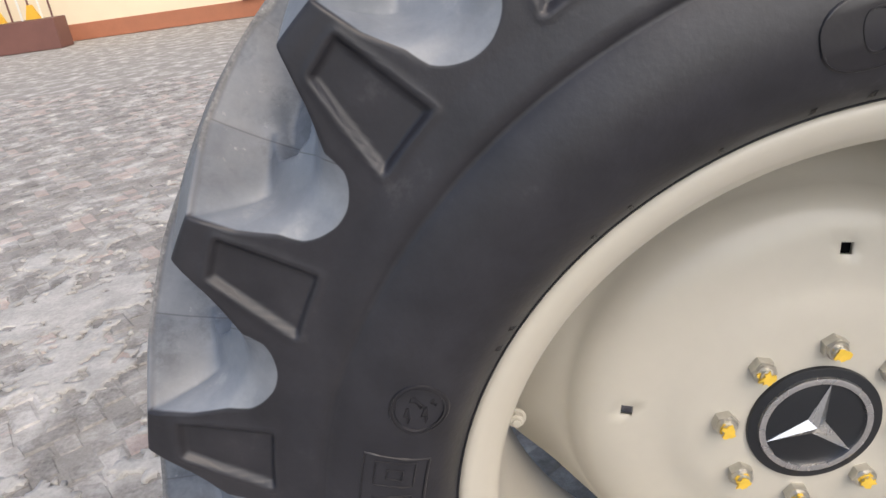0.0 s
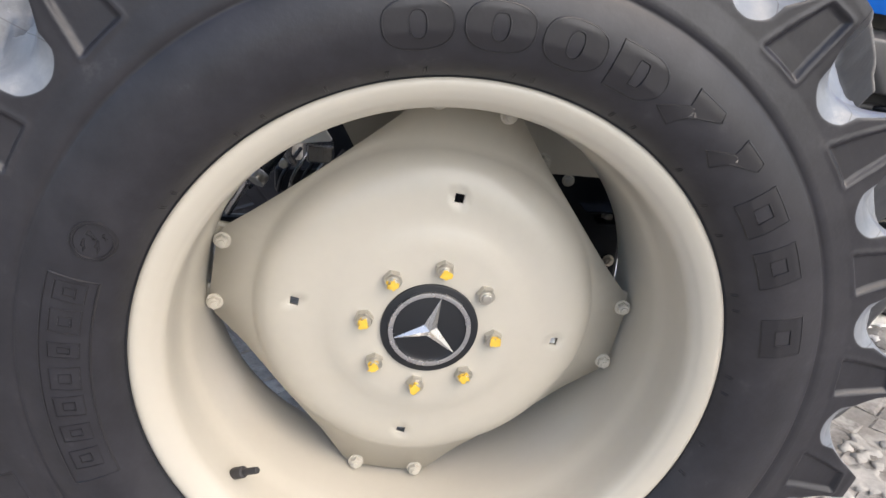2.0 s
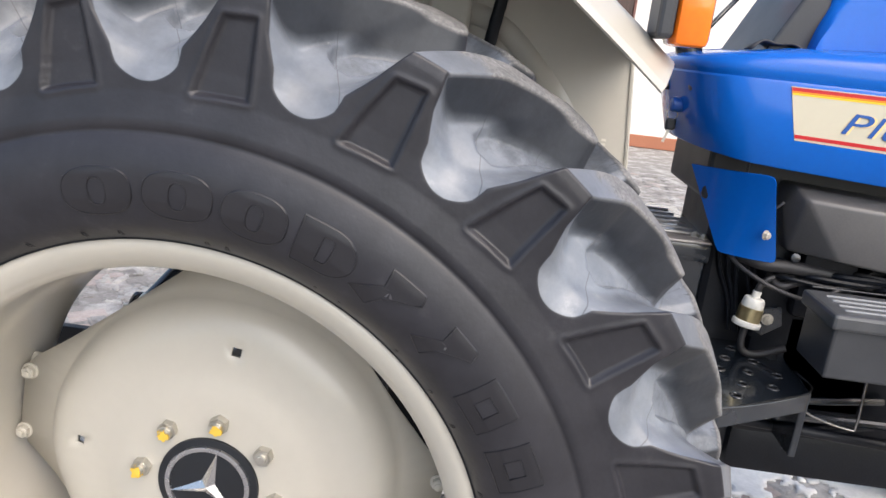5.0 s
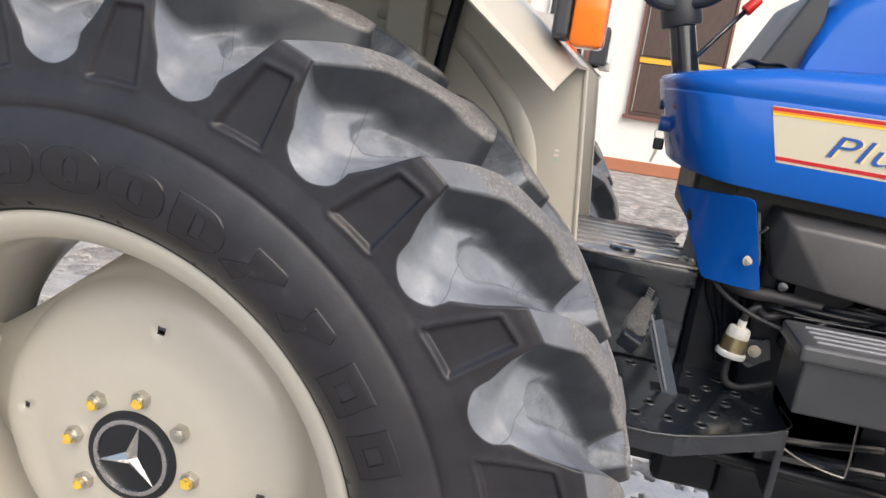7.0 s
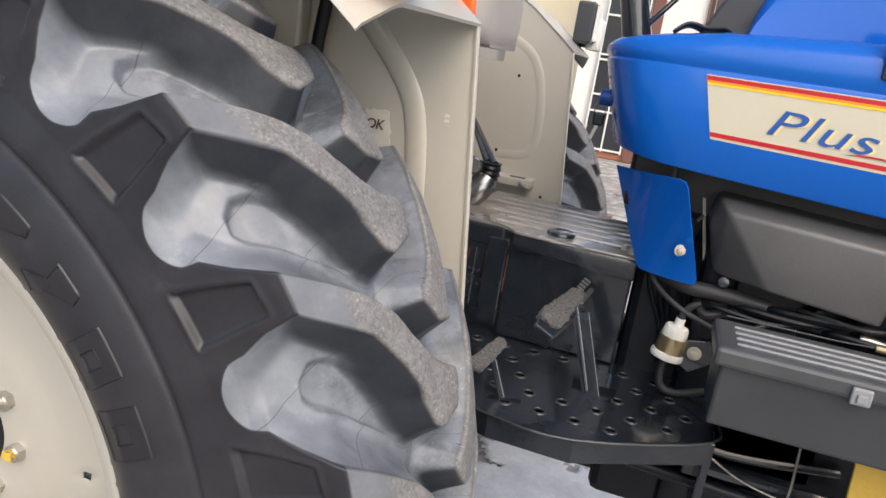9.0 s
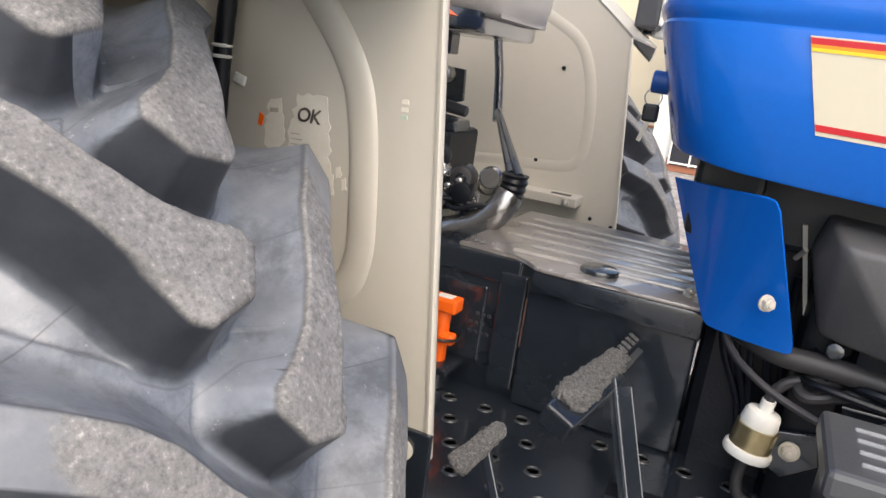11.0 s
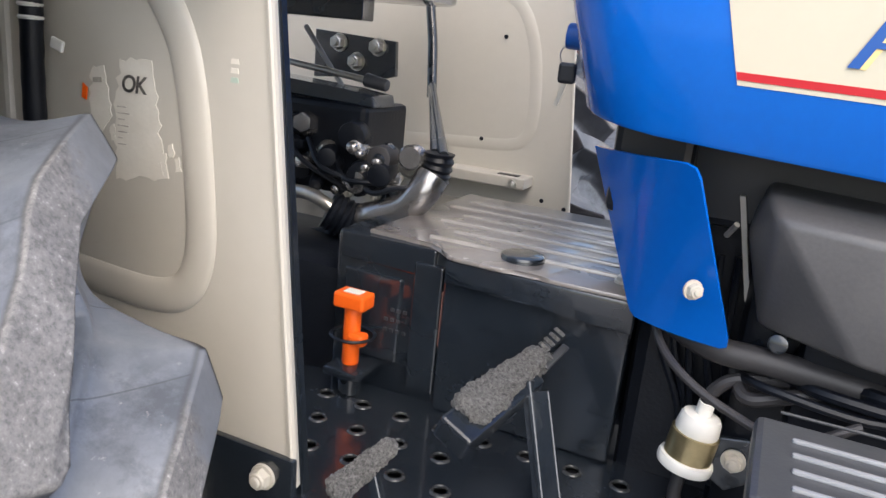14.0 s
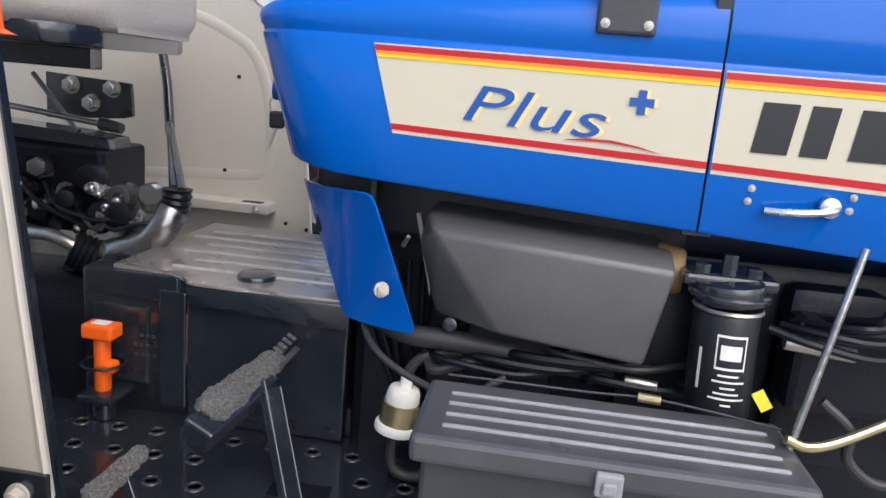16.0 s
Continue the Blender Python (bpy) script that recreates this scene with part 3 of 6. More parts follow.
    # faces on each bar's leading side, where shade is painted on further down
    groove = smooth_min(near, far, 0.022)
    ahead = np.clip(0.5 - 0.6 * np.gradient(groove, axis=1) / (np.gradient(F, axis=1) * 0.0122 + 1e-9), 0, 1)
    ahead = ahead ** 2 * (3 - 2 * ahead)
    # on the shoulder: flanks that round out into the gullet
    widen = np.clip((np.abs(V) - 0.16) / 0.15, 0, 1)
    widen = 0.026 * widen ** 2 * (3 - 2 * widen)
    reach = 0.030 + widen
    drop = np.clip((d + 0.001) / reach, 0, 1)
    mask = (1 - drop) ** 2.0
    edge = np.clip((d + 0.0025) / 0.005, 0, 1)
    mask = np.where(d < 0.0025, 1 - (1 - (1 - 0.0035 / reach) ** 2.0) * edge ** 1.6, mask)
    # on the tread: a steep wall under each bar, a slope with a wide foot behind it
    def wall(gap, run, power):
        return (1 - np.clip((gap + 0.0012) / (run + widen), 0, 1)) ** power

    tread = 1 - (1 - wall(above, 0.025, 1.35)) * (1 - wall(below, 0.036, 1.9)) * (1 - wall(others, 0.026, 1.5))
    outer = np.clip((np.abs(V) - 0.165) / 0.05, 0, 1)
    outer = outer ** 2 * (3 - 2 * outer)
    mask = tread + (np.maximum(mask, 0) - tread) * outer
    gap = np.minimum(np.minimum(above, below), others)
    gap = gap + (d - gap) * outer
    # the groove's inner part lies deeper, with a rounded outer end, and runs out towards the crown
    share = np.concatenate([ease, np.full(steps - split, 2.0)])
    scale = np.radians(1.0) * 0.70
    deep = -seg_distance((F + np.where(V <= 0, 0.0, PITCH / 2)) * scale, -np.abs(V), [(p * scale, q) for p, q in INSET])
    deep = np.clip(deep / 0.007 + 0.3, 0, 1)
    deep = deep ** 2 * (3 - 2 * deep) * np.clip((np.abs(V) - 0.03) / 0.09, 0, 1)
    R = low_r[:, None] + (top_r - low_r)[:, None] * mask - 0.014 * deep
    W = low_w[:, None] + (top_w - low_w)[:, None] * mask - 0.012 * deep * np.clip((np.abs(V) - 0.10) / 0.08, 0, 1)
    # sunk panels on the bars' outer flanks
    for sign, shift in ((1.0, 0.0), (-1.0, PITCH / 2)):
        best = np.full(F.shape, 1e9)
        scale = np.radians(1.0) * 0.62
        for k in range(-1, 6):
            best = np.minimum(best, seg_distance((F + shift + k * PITCH) * scale, TR, [(a * scale, b) for a, b in POCKET]))
        sunk = np.clip(0.5 - best / 0.005, 0, 1)
        lip = np.exp(-((best - 0.004) / 0.0035) ** 2) * (best > 0)
        on = ((V * sign) < -0.19)
        W = W - np.where(on, 0.0054 * sunk - 0.0014 * lip * mask, 0)
    W = W * side[:, None] * TYRE_WIDE
    nv, total = len(v), steps * 22
    ang = np.radians(np.concatenate([F + PITCH * k for k in range(22)], axis=1) + PHASE)
    Rt, Wt = np.tile(R, (1, 22)), np.tile(W, (1, 22))
    co = np.stack([Rt * np.cos(ang), Wt, Rt * np.sin(ang)], -1).reshape(-1, 3)
    i, j = np.meshgrid(np.arange(nv - 1), np.arange(total), indexing="ij")
    jn = (j + 1) % total
    quads = np.stack([i * total + j, (i + 1) * total + j, (i + 1) * total + jn, i * total + jn], -1).reshape(-1, 4)
    me = bpy.data.meshes.new("tyre")
    me.vertices.add(len(co))
    me.vertices.foreach_set("co", co.astype(np.float32).ravel())
    me.loops.add(quads.size)
    me.loops.foreach_set("vertex_index", quads.astype(np.int32).ravel())
    me.polygons.add(len(quads))
    me.polygons.foreach_set("loop_start", np.arange(0, quads.size, 4, dtype=np.int32))
    me.update(calc_edges=True)
    # fields from which the rubber's surfaces are told apart: distance from the bars, place across, painted shade of the
    # flanks, mould joints
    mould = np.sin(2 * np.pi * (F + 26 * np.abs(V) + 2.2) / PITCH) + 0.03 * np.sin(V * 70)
    flank_shade = np.maximum(np.clip(1.28 - above / 0.026, 0, 1) * (share[None, :] < 1.5), ahead * np.clip(1.6 - others / 0.02, 0, 1))
    flank_shade = flank_shade ** 2 * (3 - 2 * flank_shade) * (1 - np.clip((np.abs(V) - 0.185) / 0.035, 0, 1))
    # painted shade is full on the fore bars and weaker on the rest
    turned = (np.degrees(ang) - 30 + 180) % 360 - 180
    fore_shade = 1 - 0.72 * np.clip((np.abs(turned) - 62) / 30, 0, 1)
    for name, value in (("bar_gap", np.tile(gap * 100, (1, 22))), ("across", np.tile(np.abs(V) * 10, (1, 22))), ("mould", np.tile(mould, (1, 22))), ("flank_shade", np.tile(flank_shade, (1, 22)) * fore_shade)):
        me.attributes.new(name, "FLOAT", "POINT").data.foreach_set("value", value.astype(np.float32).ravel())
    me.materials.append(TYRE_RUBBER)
    me.validate()
    return me


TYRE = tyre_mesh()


def rear_tyre(y, label):
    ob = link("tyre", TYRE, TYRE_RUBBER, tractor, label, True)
    ob.matrix_basis = Matrix.Translation((0, y, HUB))
    return ob


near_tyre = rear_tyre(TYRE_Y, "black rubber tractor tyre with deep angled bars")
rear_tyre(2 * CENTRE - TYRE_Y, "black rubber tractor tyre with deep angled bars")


# black ring that stands in for the shade in the gap between bead and rim
part("bead_shade_ring", revolve([(0.4065, -0.1872), (0.4078, -0.1880), (0.4098, -0.1860), (0.4085, -0.1835)], 128, (0, 0.061, HUB)), INK_BLACK, near_tyre, "black ring for the shade where the bead meets the rim", True).matrix_parent_inverse = Matrix.Translation((0, TYRE_Y, HUB)).inverted()

# raised maker's marks on the sidewall, as plain shapes
BULGE = [(0.40, 0.165), (0.416, 0.194), (0.436, 0.209), (0.462, 0.217), (0.490, 0.217), (0.516, 0.211), (0.534, 0.204)]


def on_sidewall(angle, r, x, y, lift):
    """A place on the near sidewall: x along the rim, y outwards, lift off the rubber."""
    rr = r + y
    a = radians(angle) - x / r
    lateral = -float(np.interp(rr, [b[0] for b in BULGE], [b[1] for b in BULGE])) * TYRE_WIDE - lift
    return (rr * math.cos(a), lateral + TYRE_Y, rr * math.sin(a) + HUB)


def oval(w, h, power=1.0, n=32):
    out = []
    for k in range(n):
        c, q = math.cos(2 * math.pi * k / n), math.sin(2 * math.pi * k / n)
        out.append((w / 2 * abs(c) ** power * (1 if c > 0 else -1), h / 2 * abs(q) ** power * (1 if q > 0 else -1)))
    return out


def mark_shape(w, h, kind):
    if kind == "oval":
        return [oval(w, h, 0.8), oval(w * 0.26, h * 0.58, 0.8, 20)]
    if kind == "ring":
        return [oval(w, h), oval(w * 0.88, h * 0.88)]
    if kind == "half":
        half = [(-w / 2, -h / 2)] + [(w * 0.05 + w * 0.45 * math.sin(math.pi * k / 14), -h / 2 * math.cos(math.pi * k / 14)) for k in range(15)] + [(-w / 2, h / 2)]
        slot = [(-w * 0.12, -h * 0.28)] + [(w * 0.06 * math.sin(math.pi * k / 6) + w * 0.04, -h * 0.28 * math.cos(math.pi * k / 6)) for k in range(7)] + [(-w * 0.12, h * 0.28)]
        return [half, slot]
    if kind == "wedge":
        return [[(-w / 2, -h * 0.32), (-w * 0.14, -h * 0.5), (w * 0.02, -h * 0.12), (w * 0.5, h * 0.28), (w * 0.44, h * 0.5), (-w * 0.1, h * 0.5), (-w * 0.06, h * 0.1)]]
    if kind == "frame":
        return [[(-w / 2, -h / 2), (w / 2, -h / 2), (w * 0.45, h / 2), (-w * 0.45, h / 2)], [(-w * 0.2, -h * 0.2), (w * 0.2, -h * 0.2), (w * 0.18, h * 0.2), (-w * 0.18, h * 0.2)]]
    return [[(-w / 2, -h / 2), (w / 2, -h / 2), (w / 2, h / 2), (-w / 2, h / 2)]]


def even_outline(outline, n):
    """The same outline in n points, evenly by angle from its middle."""
    cx, cy = sum(p[0] for p in outline) / len(outline), sum(p[1] for p in outline) / len(outline)
    pts = []
    for (x0, y0), (x1, y1) in zip(outline, outline[1:] + outline[:1]):
        pts += [(x0 + (x1 - x0) * k / 12, y0 + (y1 - y0) * k / 12) for k in range(12)]
    if len(pts) == n:
        return pts
    out = []
    for k in range(n):
        a = 2 * math.pi * k / n
        out.append(min(pts, key=lambda p: abs((math.atan2(p[1] - cy, p[0] - cx) - a + math.pi) % (2 * math.pi) - math.pi)))
    return out


def side_mark(name, angle, r, w, h, kind, height=0.0016, width=0.0026):
    """A flat mould mark: its outlines stand up as rounded ridges out of the rubber."""
    bm = bmesh.new()
    for outline in mark_shape(w, h, kind):
        pts = []
        for (x0, y0), (x1, y1) in zip(outline, outline[1:] + outline[:1]):
            n = max(1, int(math.hypot(x1 - x0, y1 - y0) / 0.004))
            pts += [(x0 + (x1 - x0) * k / n, y0 + (y1 - y0) * k / n) for k in range(n)]
        rows = []
        for k, (x, y) in enumerate(pts):
            (ax, ay), (bx, by) = pts[k - 1], pts[(k + 1) % len(pts)]
            tx, ty = bx - ax, by - ay
            ln = math.hypot(tx, ty) or 1.0
            nx, ny = -ty / ln, tx / ln
            rows.append([bm.verts.new(on_sidewall(angle, r, x + nx * width * q, y + ny * width * q, lift)) for q, lift in ((-0.6, -0.001), (-0.2, height), (0.2, height), (0.6, -0.001))])
        for p, q in zip(rows, rows[1:] + rows[:1]):
            for j in range(3):
                bm.faces.new((p[j], p[j + 1], q[j + 1], q[j]))
    if height > 0.0014:
        # the face of the mark, a little proud of the sidewall
        shapes = mark_shape(w, h, kind)
        outer = even_outline(shapes[0], 48)
        cx, cy = sum(p[0] for p in outer) / 48, sum(p[1] for p in outer) / 48
        inner = even_outline(shapes[1], 48) if len(shapes) > 1 else [(cx + (x - cx) * 0.04, cy + (y - cy) * 0.04) for x, y in outer]
        rings = []
        for k in range(6):
            rings.append([bm.verts.new(on_sidewall(angle, r, a[0] + (b[0] - a[0]) * k / 5, a[1] + (b[1] - a[1]) * k / 5, 0.0009)) for a, b in zip(outer, inner)])
        for a, b in zip(rings, rings[1:]):
            for k in range(48):
                bm.faces.new((a[k], a[(k + 1) % 48], b[(k + 1) % 48], b[k]))
    ob = part(name, bm, RUBBER_MARK, None, "raised black rubber mark on the sidewall", True, 60)
    ob.parent = near_tyre
    ob.matrix_parent_inverse = Matrix.Translation((0, TYRE_Y, HUB)).inverted()
    return ob


for ang, kind, wd in ((98.0, "oval", 0.078), (87.0, "oval", 0.078), (76.5, "oval", 0.074), (66.2, "half", 0.070), (56.7, "wedge", 0.078), (46.2, "wedge", 0.066),
                      (35.4, "frame", 0.056), (25.3, "frame", 0.058), (11.8, "frame", 0.062)):
    side_mark("sidewall_mark", ang, 0.470, wd, 0.054, kind)
side_mark("sidewall_mark", 155.0, 0.463, 0.05, 0.05, "ring")
for x, y, w, h in ((-0.008, 0.008, 0.016, 0.006), (0.007, 0.004, 0.010, 0.012), (-0.004, -0.007, 0.018, 0.006), (0.010, -0.010, 0.008, 0.006)):
    side_mark("sidewall_mark", 155.0 - math.degrees(x / 0.463), 0.463 + y, w, h, "wedge", 0.001, 0.0016)
side_mark("sidewall_mark", 180.0, 0.470, 0.30, 0.058, "bar", 0.0012, 0.003)
for ang, wd in ((164, 0.028), (169, 0.034), (174, 0.022), (179, 0.034), (184, 0.03), (189, 0.026), (194, 0.03)):
    side_mark("sidewall_mark", ang, 0.470, wd, 0.036, "frame", 0.0011, 0.002)
for ang in range(-40, 150, 9):
    side_mark("rim_line_mark", ang + 3 * math.sin(ang), 0.414, 0.003, 0.012, "bar", 0.0008, 0.0016)

# ---- rims, discs, nuts ----
RIM = [(0.408, -0.181), (0.4055, -0.1860), (0.401, -0.1885), (0.395, -0.1880), (0.388, -0.1850), (0.381, -0.1810), (0.3755, -0.1765), (0.3735, -0.1735), (0.3715, -0.1720), (0.3665, -0.1650), (0.3640, -0.155), (0.3625, -0.130), (0.3600, -0.100),
       (0.3575, -0.085), (0.354, -0.072), (0.351, -0.055), (0.349, 0.0), (0.349, 0.06), (0.350, 0.10), (0.356, 0.128), (0.370, 0.152), (0.388, 0.18), (0.402, 0.187), (0.408, 0.181),
       (0.404, 0.168), (0.390, 0.155), (0.372, 0.14), (0.360, 0.11), (0.358, 0.0), (0.360, -0.06), (0.372, -0.09), (0.390, -0.155), (0.402, -0.168)]
SPIN = 82.0


def disc_mesh(y_hub, flip):
    """The dished wheel disc with four bolted lobes and four square holes."""
    bm = bmesh.new()
    rs = [0.0, 0.04, 0.078, 0.10, 0.128, 0.145, 0.158, 0.17, 0.185, 0.2010, 0.2145, 0.23, 0.245, 0.257, 0.267, 0.276, 1.0]
    ys = [0.010, 0.010, 0.010, 0.011, 0.012, 0.014, 0.019, 0.022, 0.0245, 0.0265, 0.0285, 0.032, 0.0375, 0.046, 0.059, 0.074, 0.093]
    angs = []
    for q in range(4):
        for a in (-2.0, 2.0):
            angs.append(q * 90 + a)
        angs += [q * 90 + a for a in np.linspace(2, 88, 24)[1:-1]]
    angs = sorted(angs)

    def limit(a):
        a = (a + 45) % 90 - 45
        b = abs(a)
        if b <= 9.5:
            return 0.343 * math.cos(radians(9.5)) / math.cos(radians(b))
        line = (0.352 * math.cos(radians(35.5)) - 0.004 * min(1.0, (b - 9.5) / 12)) / math.cos(radians(45 - b))
        return max(0.278, line - 0.003 * math.sin(math.pi * (b - 9.5) / 71))
    grid = []
    for a in angs:
        t = radians(a + SPIN)
        row = []
        for r, y in zip(rs, ys):
            rr = limit(a) if r == 1.0 else min(r, limit(a) - 0.001)
            yy = np.interp(rr, rs[:-1] + [0.352], ys) if r == 1.0 else y
            # between the lobes the edge turns further in
            off = abs((a + 45) % 90 - 45)
            turn_in = max(0.0, min(1.0, (off - 9.5) / 14))
            yy += 0.013 * turn_in * max(0.0, min(1.0, (rr - 0.20) / 0.082)) ** 2
            row.append(bm.verts.new((rr * math.cos(t), y_hub + flip * float(yy), HUB + rr * math.sin(t))))
        grid.append(row)
    n = len(angs)
    for i in range(n):
        a, b = grid[i], grid[(i + 1) % n]
        hole = abs(angs[i] % 90 - 88) < 0.01
        for k in range(len(rs) - 1):
            if hole and k == 9:
                continue
            bm.faces.new((a[k], a[k + 1], b[k + 1], b[k]))
    bmesh.ops.remove_doubles(bm, verts=bm.verts, dist=1e-5)
    return bm


def hex_nut(r, h, washer=True):
    """A hexagonal nut with chamfered crown and washer, its base on y = 0, its top towards -y."""
    bm = bmesh.new()
    if washer:
        add_rod(bm, (0, 0, 0), (0, -0.003, 0), r * 1.28, n=20)
    add_rod(bm, (0, -0.003, 0), (0, -h, 0), r, n=6)
    add_rod(bm, (0, -h, 0), (0, -h * 1.18, 0), r * 0.86, r * 0.74, n=18)
    add_rod(bm, (0, -h * 1.1, 0), (0, -h * 1.45, 0), r * 0.52, n=14, bevel=0.0015)
    me = bpy.data.meshes.new("nut")
    bmesh.ops.recalc_face_normals(bm, faces=bm.faces)
    bm.to_mesh(me)
    bm.free()
    return me


def dab_mesh(r, seed):
    """An uneven dab of marking paint."""
    rng = random.Random(seed)
    pts = []
    for k in range(18):
        rr = r * (0.55 + 0.55 * rng.random()) * (1.15 if k % 5 == 0 else 1)
        pts.append((rr * math.cos(k * math.pi / 9), rr * math.sin(k * math.pi / 9)))
    return moved(curve_sheet([pts], 0.0016), Matrix.Rotation(radians(90), 4, "X"))


NUT = hex_nut(0.0145, 0.017)
SMALL_BOLT = hex_nut(0.0105, 0.011)
TINY_BOLT = hex_nut(0.0075, 0.008)
DABS = [dab_mesh(0.0088, s) for s in range(4)]


def put(name, me, at, parent, material, label="", m=None):
    ob = link(name, me, material, parent, label)
    ob.matrix_basis = Matrix.Translation(at) @ (m or Matrix())
    return ob


def rear_wheel(y_hub, near):
    flip = 1 if near else -1
    rim = part("rim", revolve(RIM, 128, (0, 0.061 if near else 2 * CENTRE - 0.061, HUB)), CREAM, tractor, "cream painted steel wheel rim", True)
    disc = part("wheel_disc", disc_mesh(y_hub, flip), CREAM, tractor, "cream dished steel wheel disc with four lobes", True, 50)
    so = disc.modifiers.new("thickness", "SOLIDIFY")
    so.thickness, so.offset = 0.008, 0
    if not near:
        return
    for k in range(8):
        a = radians(SPIN + 45 * k)
        nut = put("wheel_nut", NUT, (0.1016 * math.cos(a), 0.0125, HUB + 0.1016 * math.sin(a)), disc, STEEL, "zinc nut dabbed with yellow paint" if k != 7 else "bare zinc wheel nut", Matrix.Rotation(0.7 * k, 4, "Y"))
        if k != 7:
            d1 = put("paint_dab", DABS[k % 4], (0, 0, 0), nut, YELLOW, "yellow paint dab")
            d1.matrix_basis = Matrix.Translation((0.0015, -0.0260, -0.001)) @ Matrix.Rotation(1.3 * k, 4, "Y")
            d2 = put("paint_dab", DABS[(k + 1) % 4], (0, 0, 0), nut, YELLOW, "yellow paint dab")
            d2.matrix_basis = Matrix.Translation((0.001, -0.0208, -0.002)) @ Matrix.Rotation(0.8 * k + 1, 4, "Y")
    # lobe bolts and the lugs of the rim
    for q in range(4):
        for s in (-9.2, 9.2):
            a = radians(SPIN + 90 * q + s)
            put("lobe_bolt", SMALL_BOLT, (0.334 * math.cos(a), 0.084, HUB + 0.334 * math.sin(a)), disc, CREAM, "cream painted bolt")
        a0 = radians(SPIN + 90 * q)
        for s in (-1, 1):
            lug = part("rim_lug", box(0.318, 0.352, 0.104, 0.114, -0.019 + 0.054 * s, 0.019 + 0.054 * s, 0.006), CREAM, rim)
            lug.matrix_basis = Matrix.Translation((0, 0, HUB)) @ Matrix.Rotation(-a0, 4, "Y")
    # valve
    v = radians(217.8)
    bm = bmesh.new()
    add_rod(bm, (0.362 * math.cos(v), -0.066, HUB + 0.362 * math.sin(v)), (0.340 * math.cos(v), -0.078, HUB + 0.340 * math.sin(v)), 0.009, n=14, bevel=0.002)
    add_rod(bm, (0.340 * math.cos(v), -0.078, HUB + 0.340 * math.sin(v)), (0.318 * math.cos(v) + 0.004, -0.09, HUB + 0.318 * math.sin(v)), 0.0052, n=12, bevel=0.001)
    part("valve", bm, HOSE, rim, "dull brass and rubber tyre valve", True)
    # hub badge: black disc, bright ring and a three-pointed shape
    badge = part("hub_badge", rod((0, 0.012, HUB), (0, 0.001, HUB), 0.0755, n=64, bevel=0.002), INK_BLACK, disc, "black round hub badge with bright ring", True)
    part("badge_ring", revolve([(0.0645, 0.0015), (0.0635, -0.0022), (0.0600, -0.003), (0.0565, -0.0022), (0.0555, 0.0015)], 64, (0, 0, HUB)), CHROME, badge, "polished ring", True)
    bm = bmesh.new()
    hub_v = bm.verts.new((0, -0.006, HUB))
    pts = []
    for k in range(3):
        a = radians(76.0 + 120 * k)
        pts.append(bm.verts.new((0.058 * math.cos(a), -0.0012, HUB + 0.058 * math.sin(a))))
        b = a + radians(60)
        pts.append(bm.verts.new((0.0115 * math.cos(b), 0.0008, HUB + 0.0115 * math.sin(b))))
    for k in range(6):
        bm.faces.new((hub_v, pts[k], pts[(k + 1) % 6]))
    low = [bm.verts.new((p.co.x, 0.0015, p.co.z)) for p in pts]
    for k in range(6):
        bm.faces.new((pts[k], low[k], low[(k + 1) % 6], pts[(k + 1) % 6]))
    part("badge_star", bm, CHROME, badge, "polished three-armed shape")


rear_wheel(0.0, True)
rear_wheel(2 * CENTRE, False)

# ---- fenders ----
def mirror_y(bm):
    for v in bm.verts:
        v.co.y = 2 * CENTRE - v.co.y
    return bm


# arc of the fender's top (x, z), front to back
ARCH = [(0.567, 1.363), (0.515, 1.405), (0.44, 1.462), (0.34, 1.520), (0.22, 1.556), (0.08, 1.572), (-0.08, 1.570), (-0.24, 1.545), (-0.38, 1.495), (-0.50, 1.415), (-0.60, 1.31)]


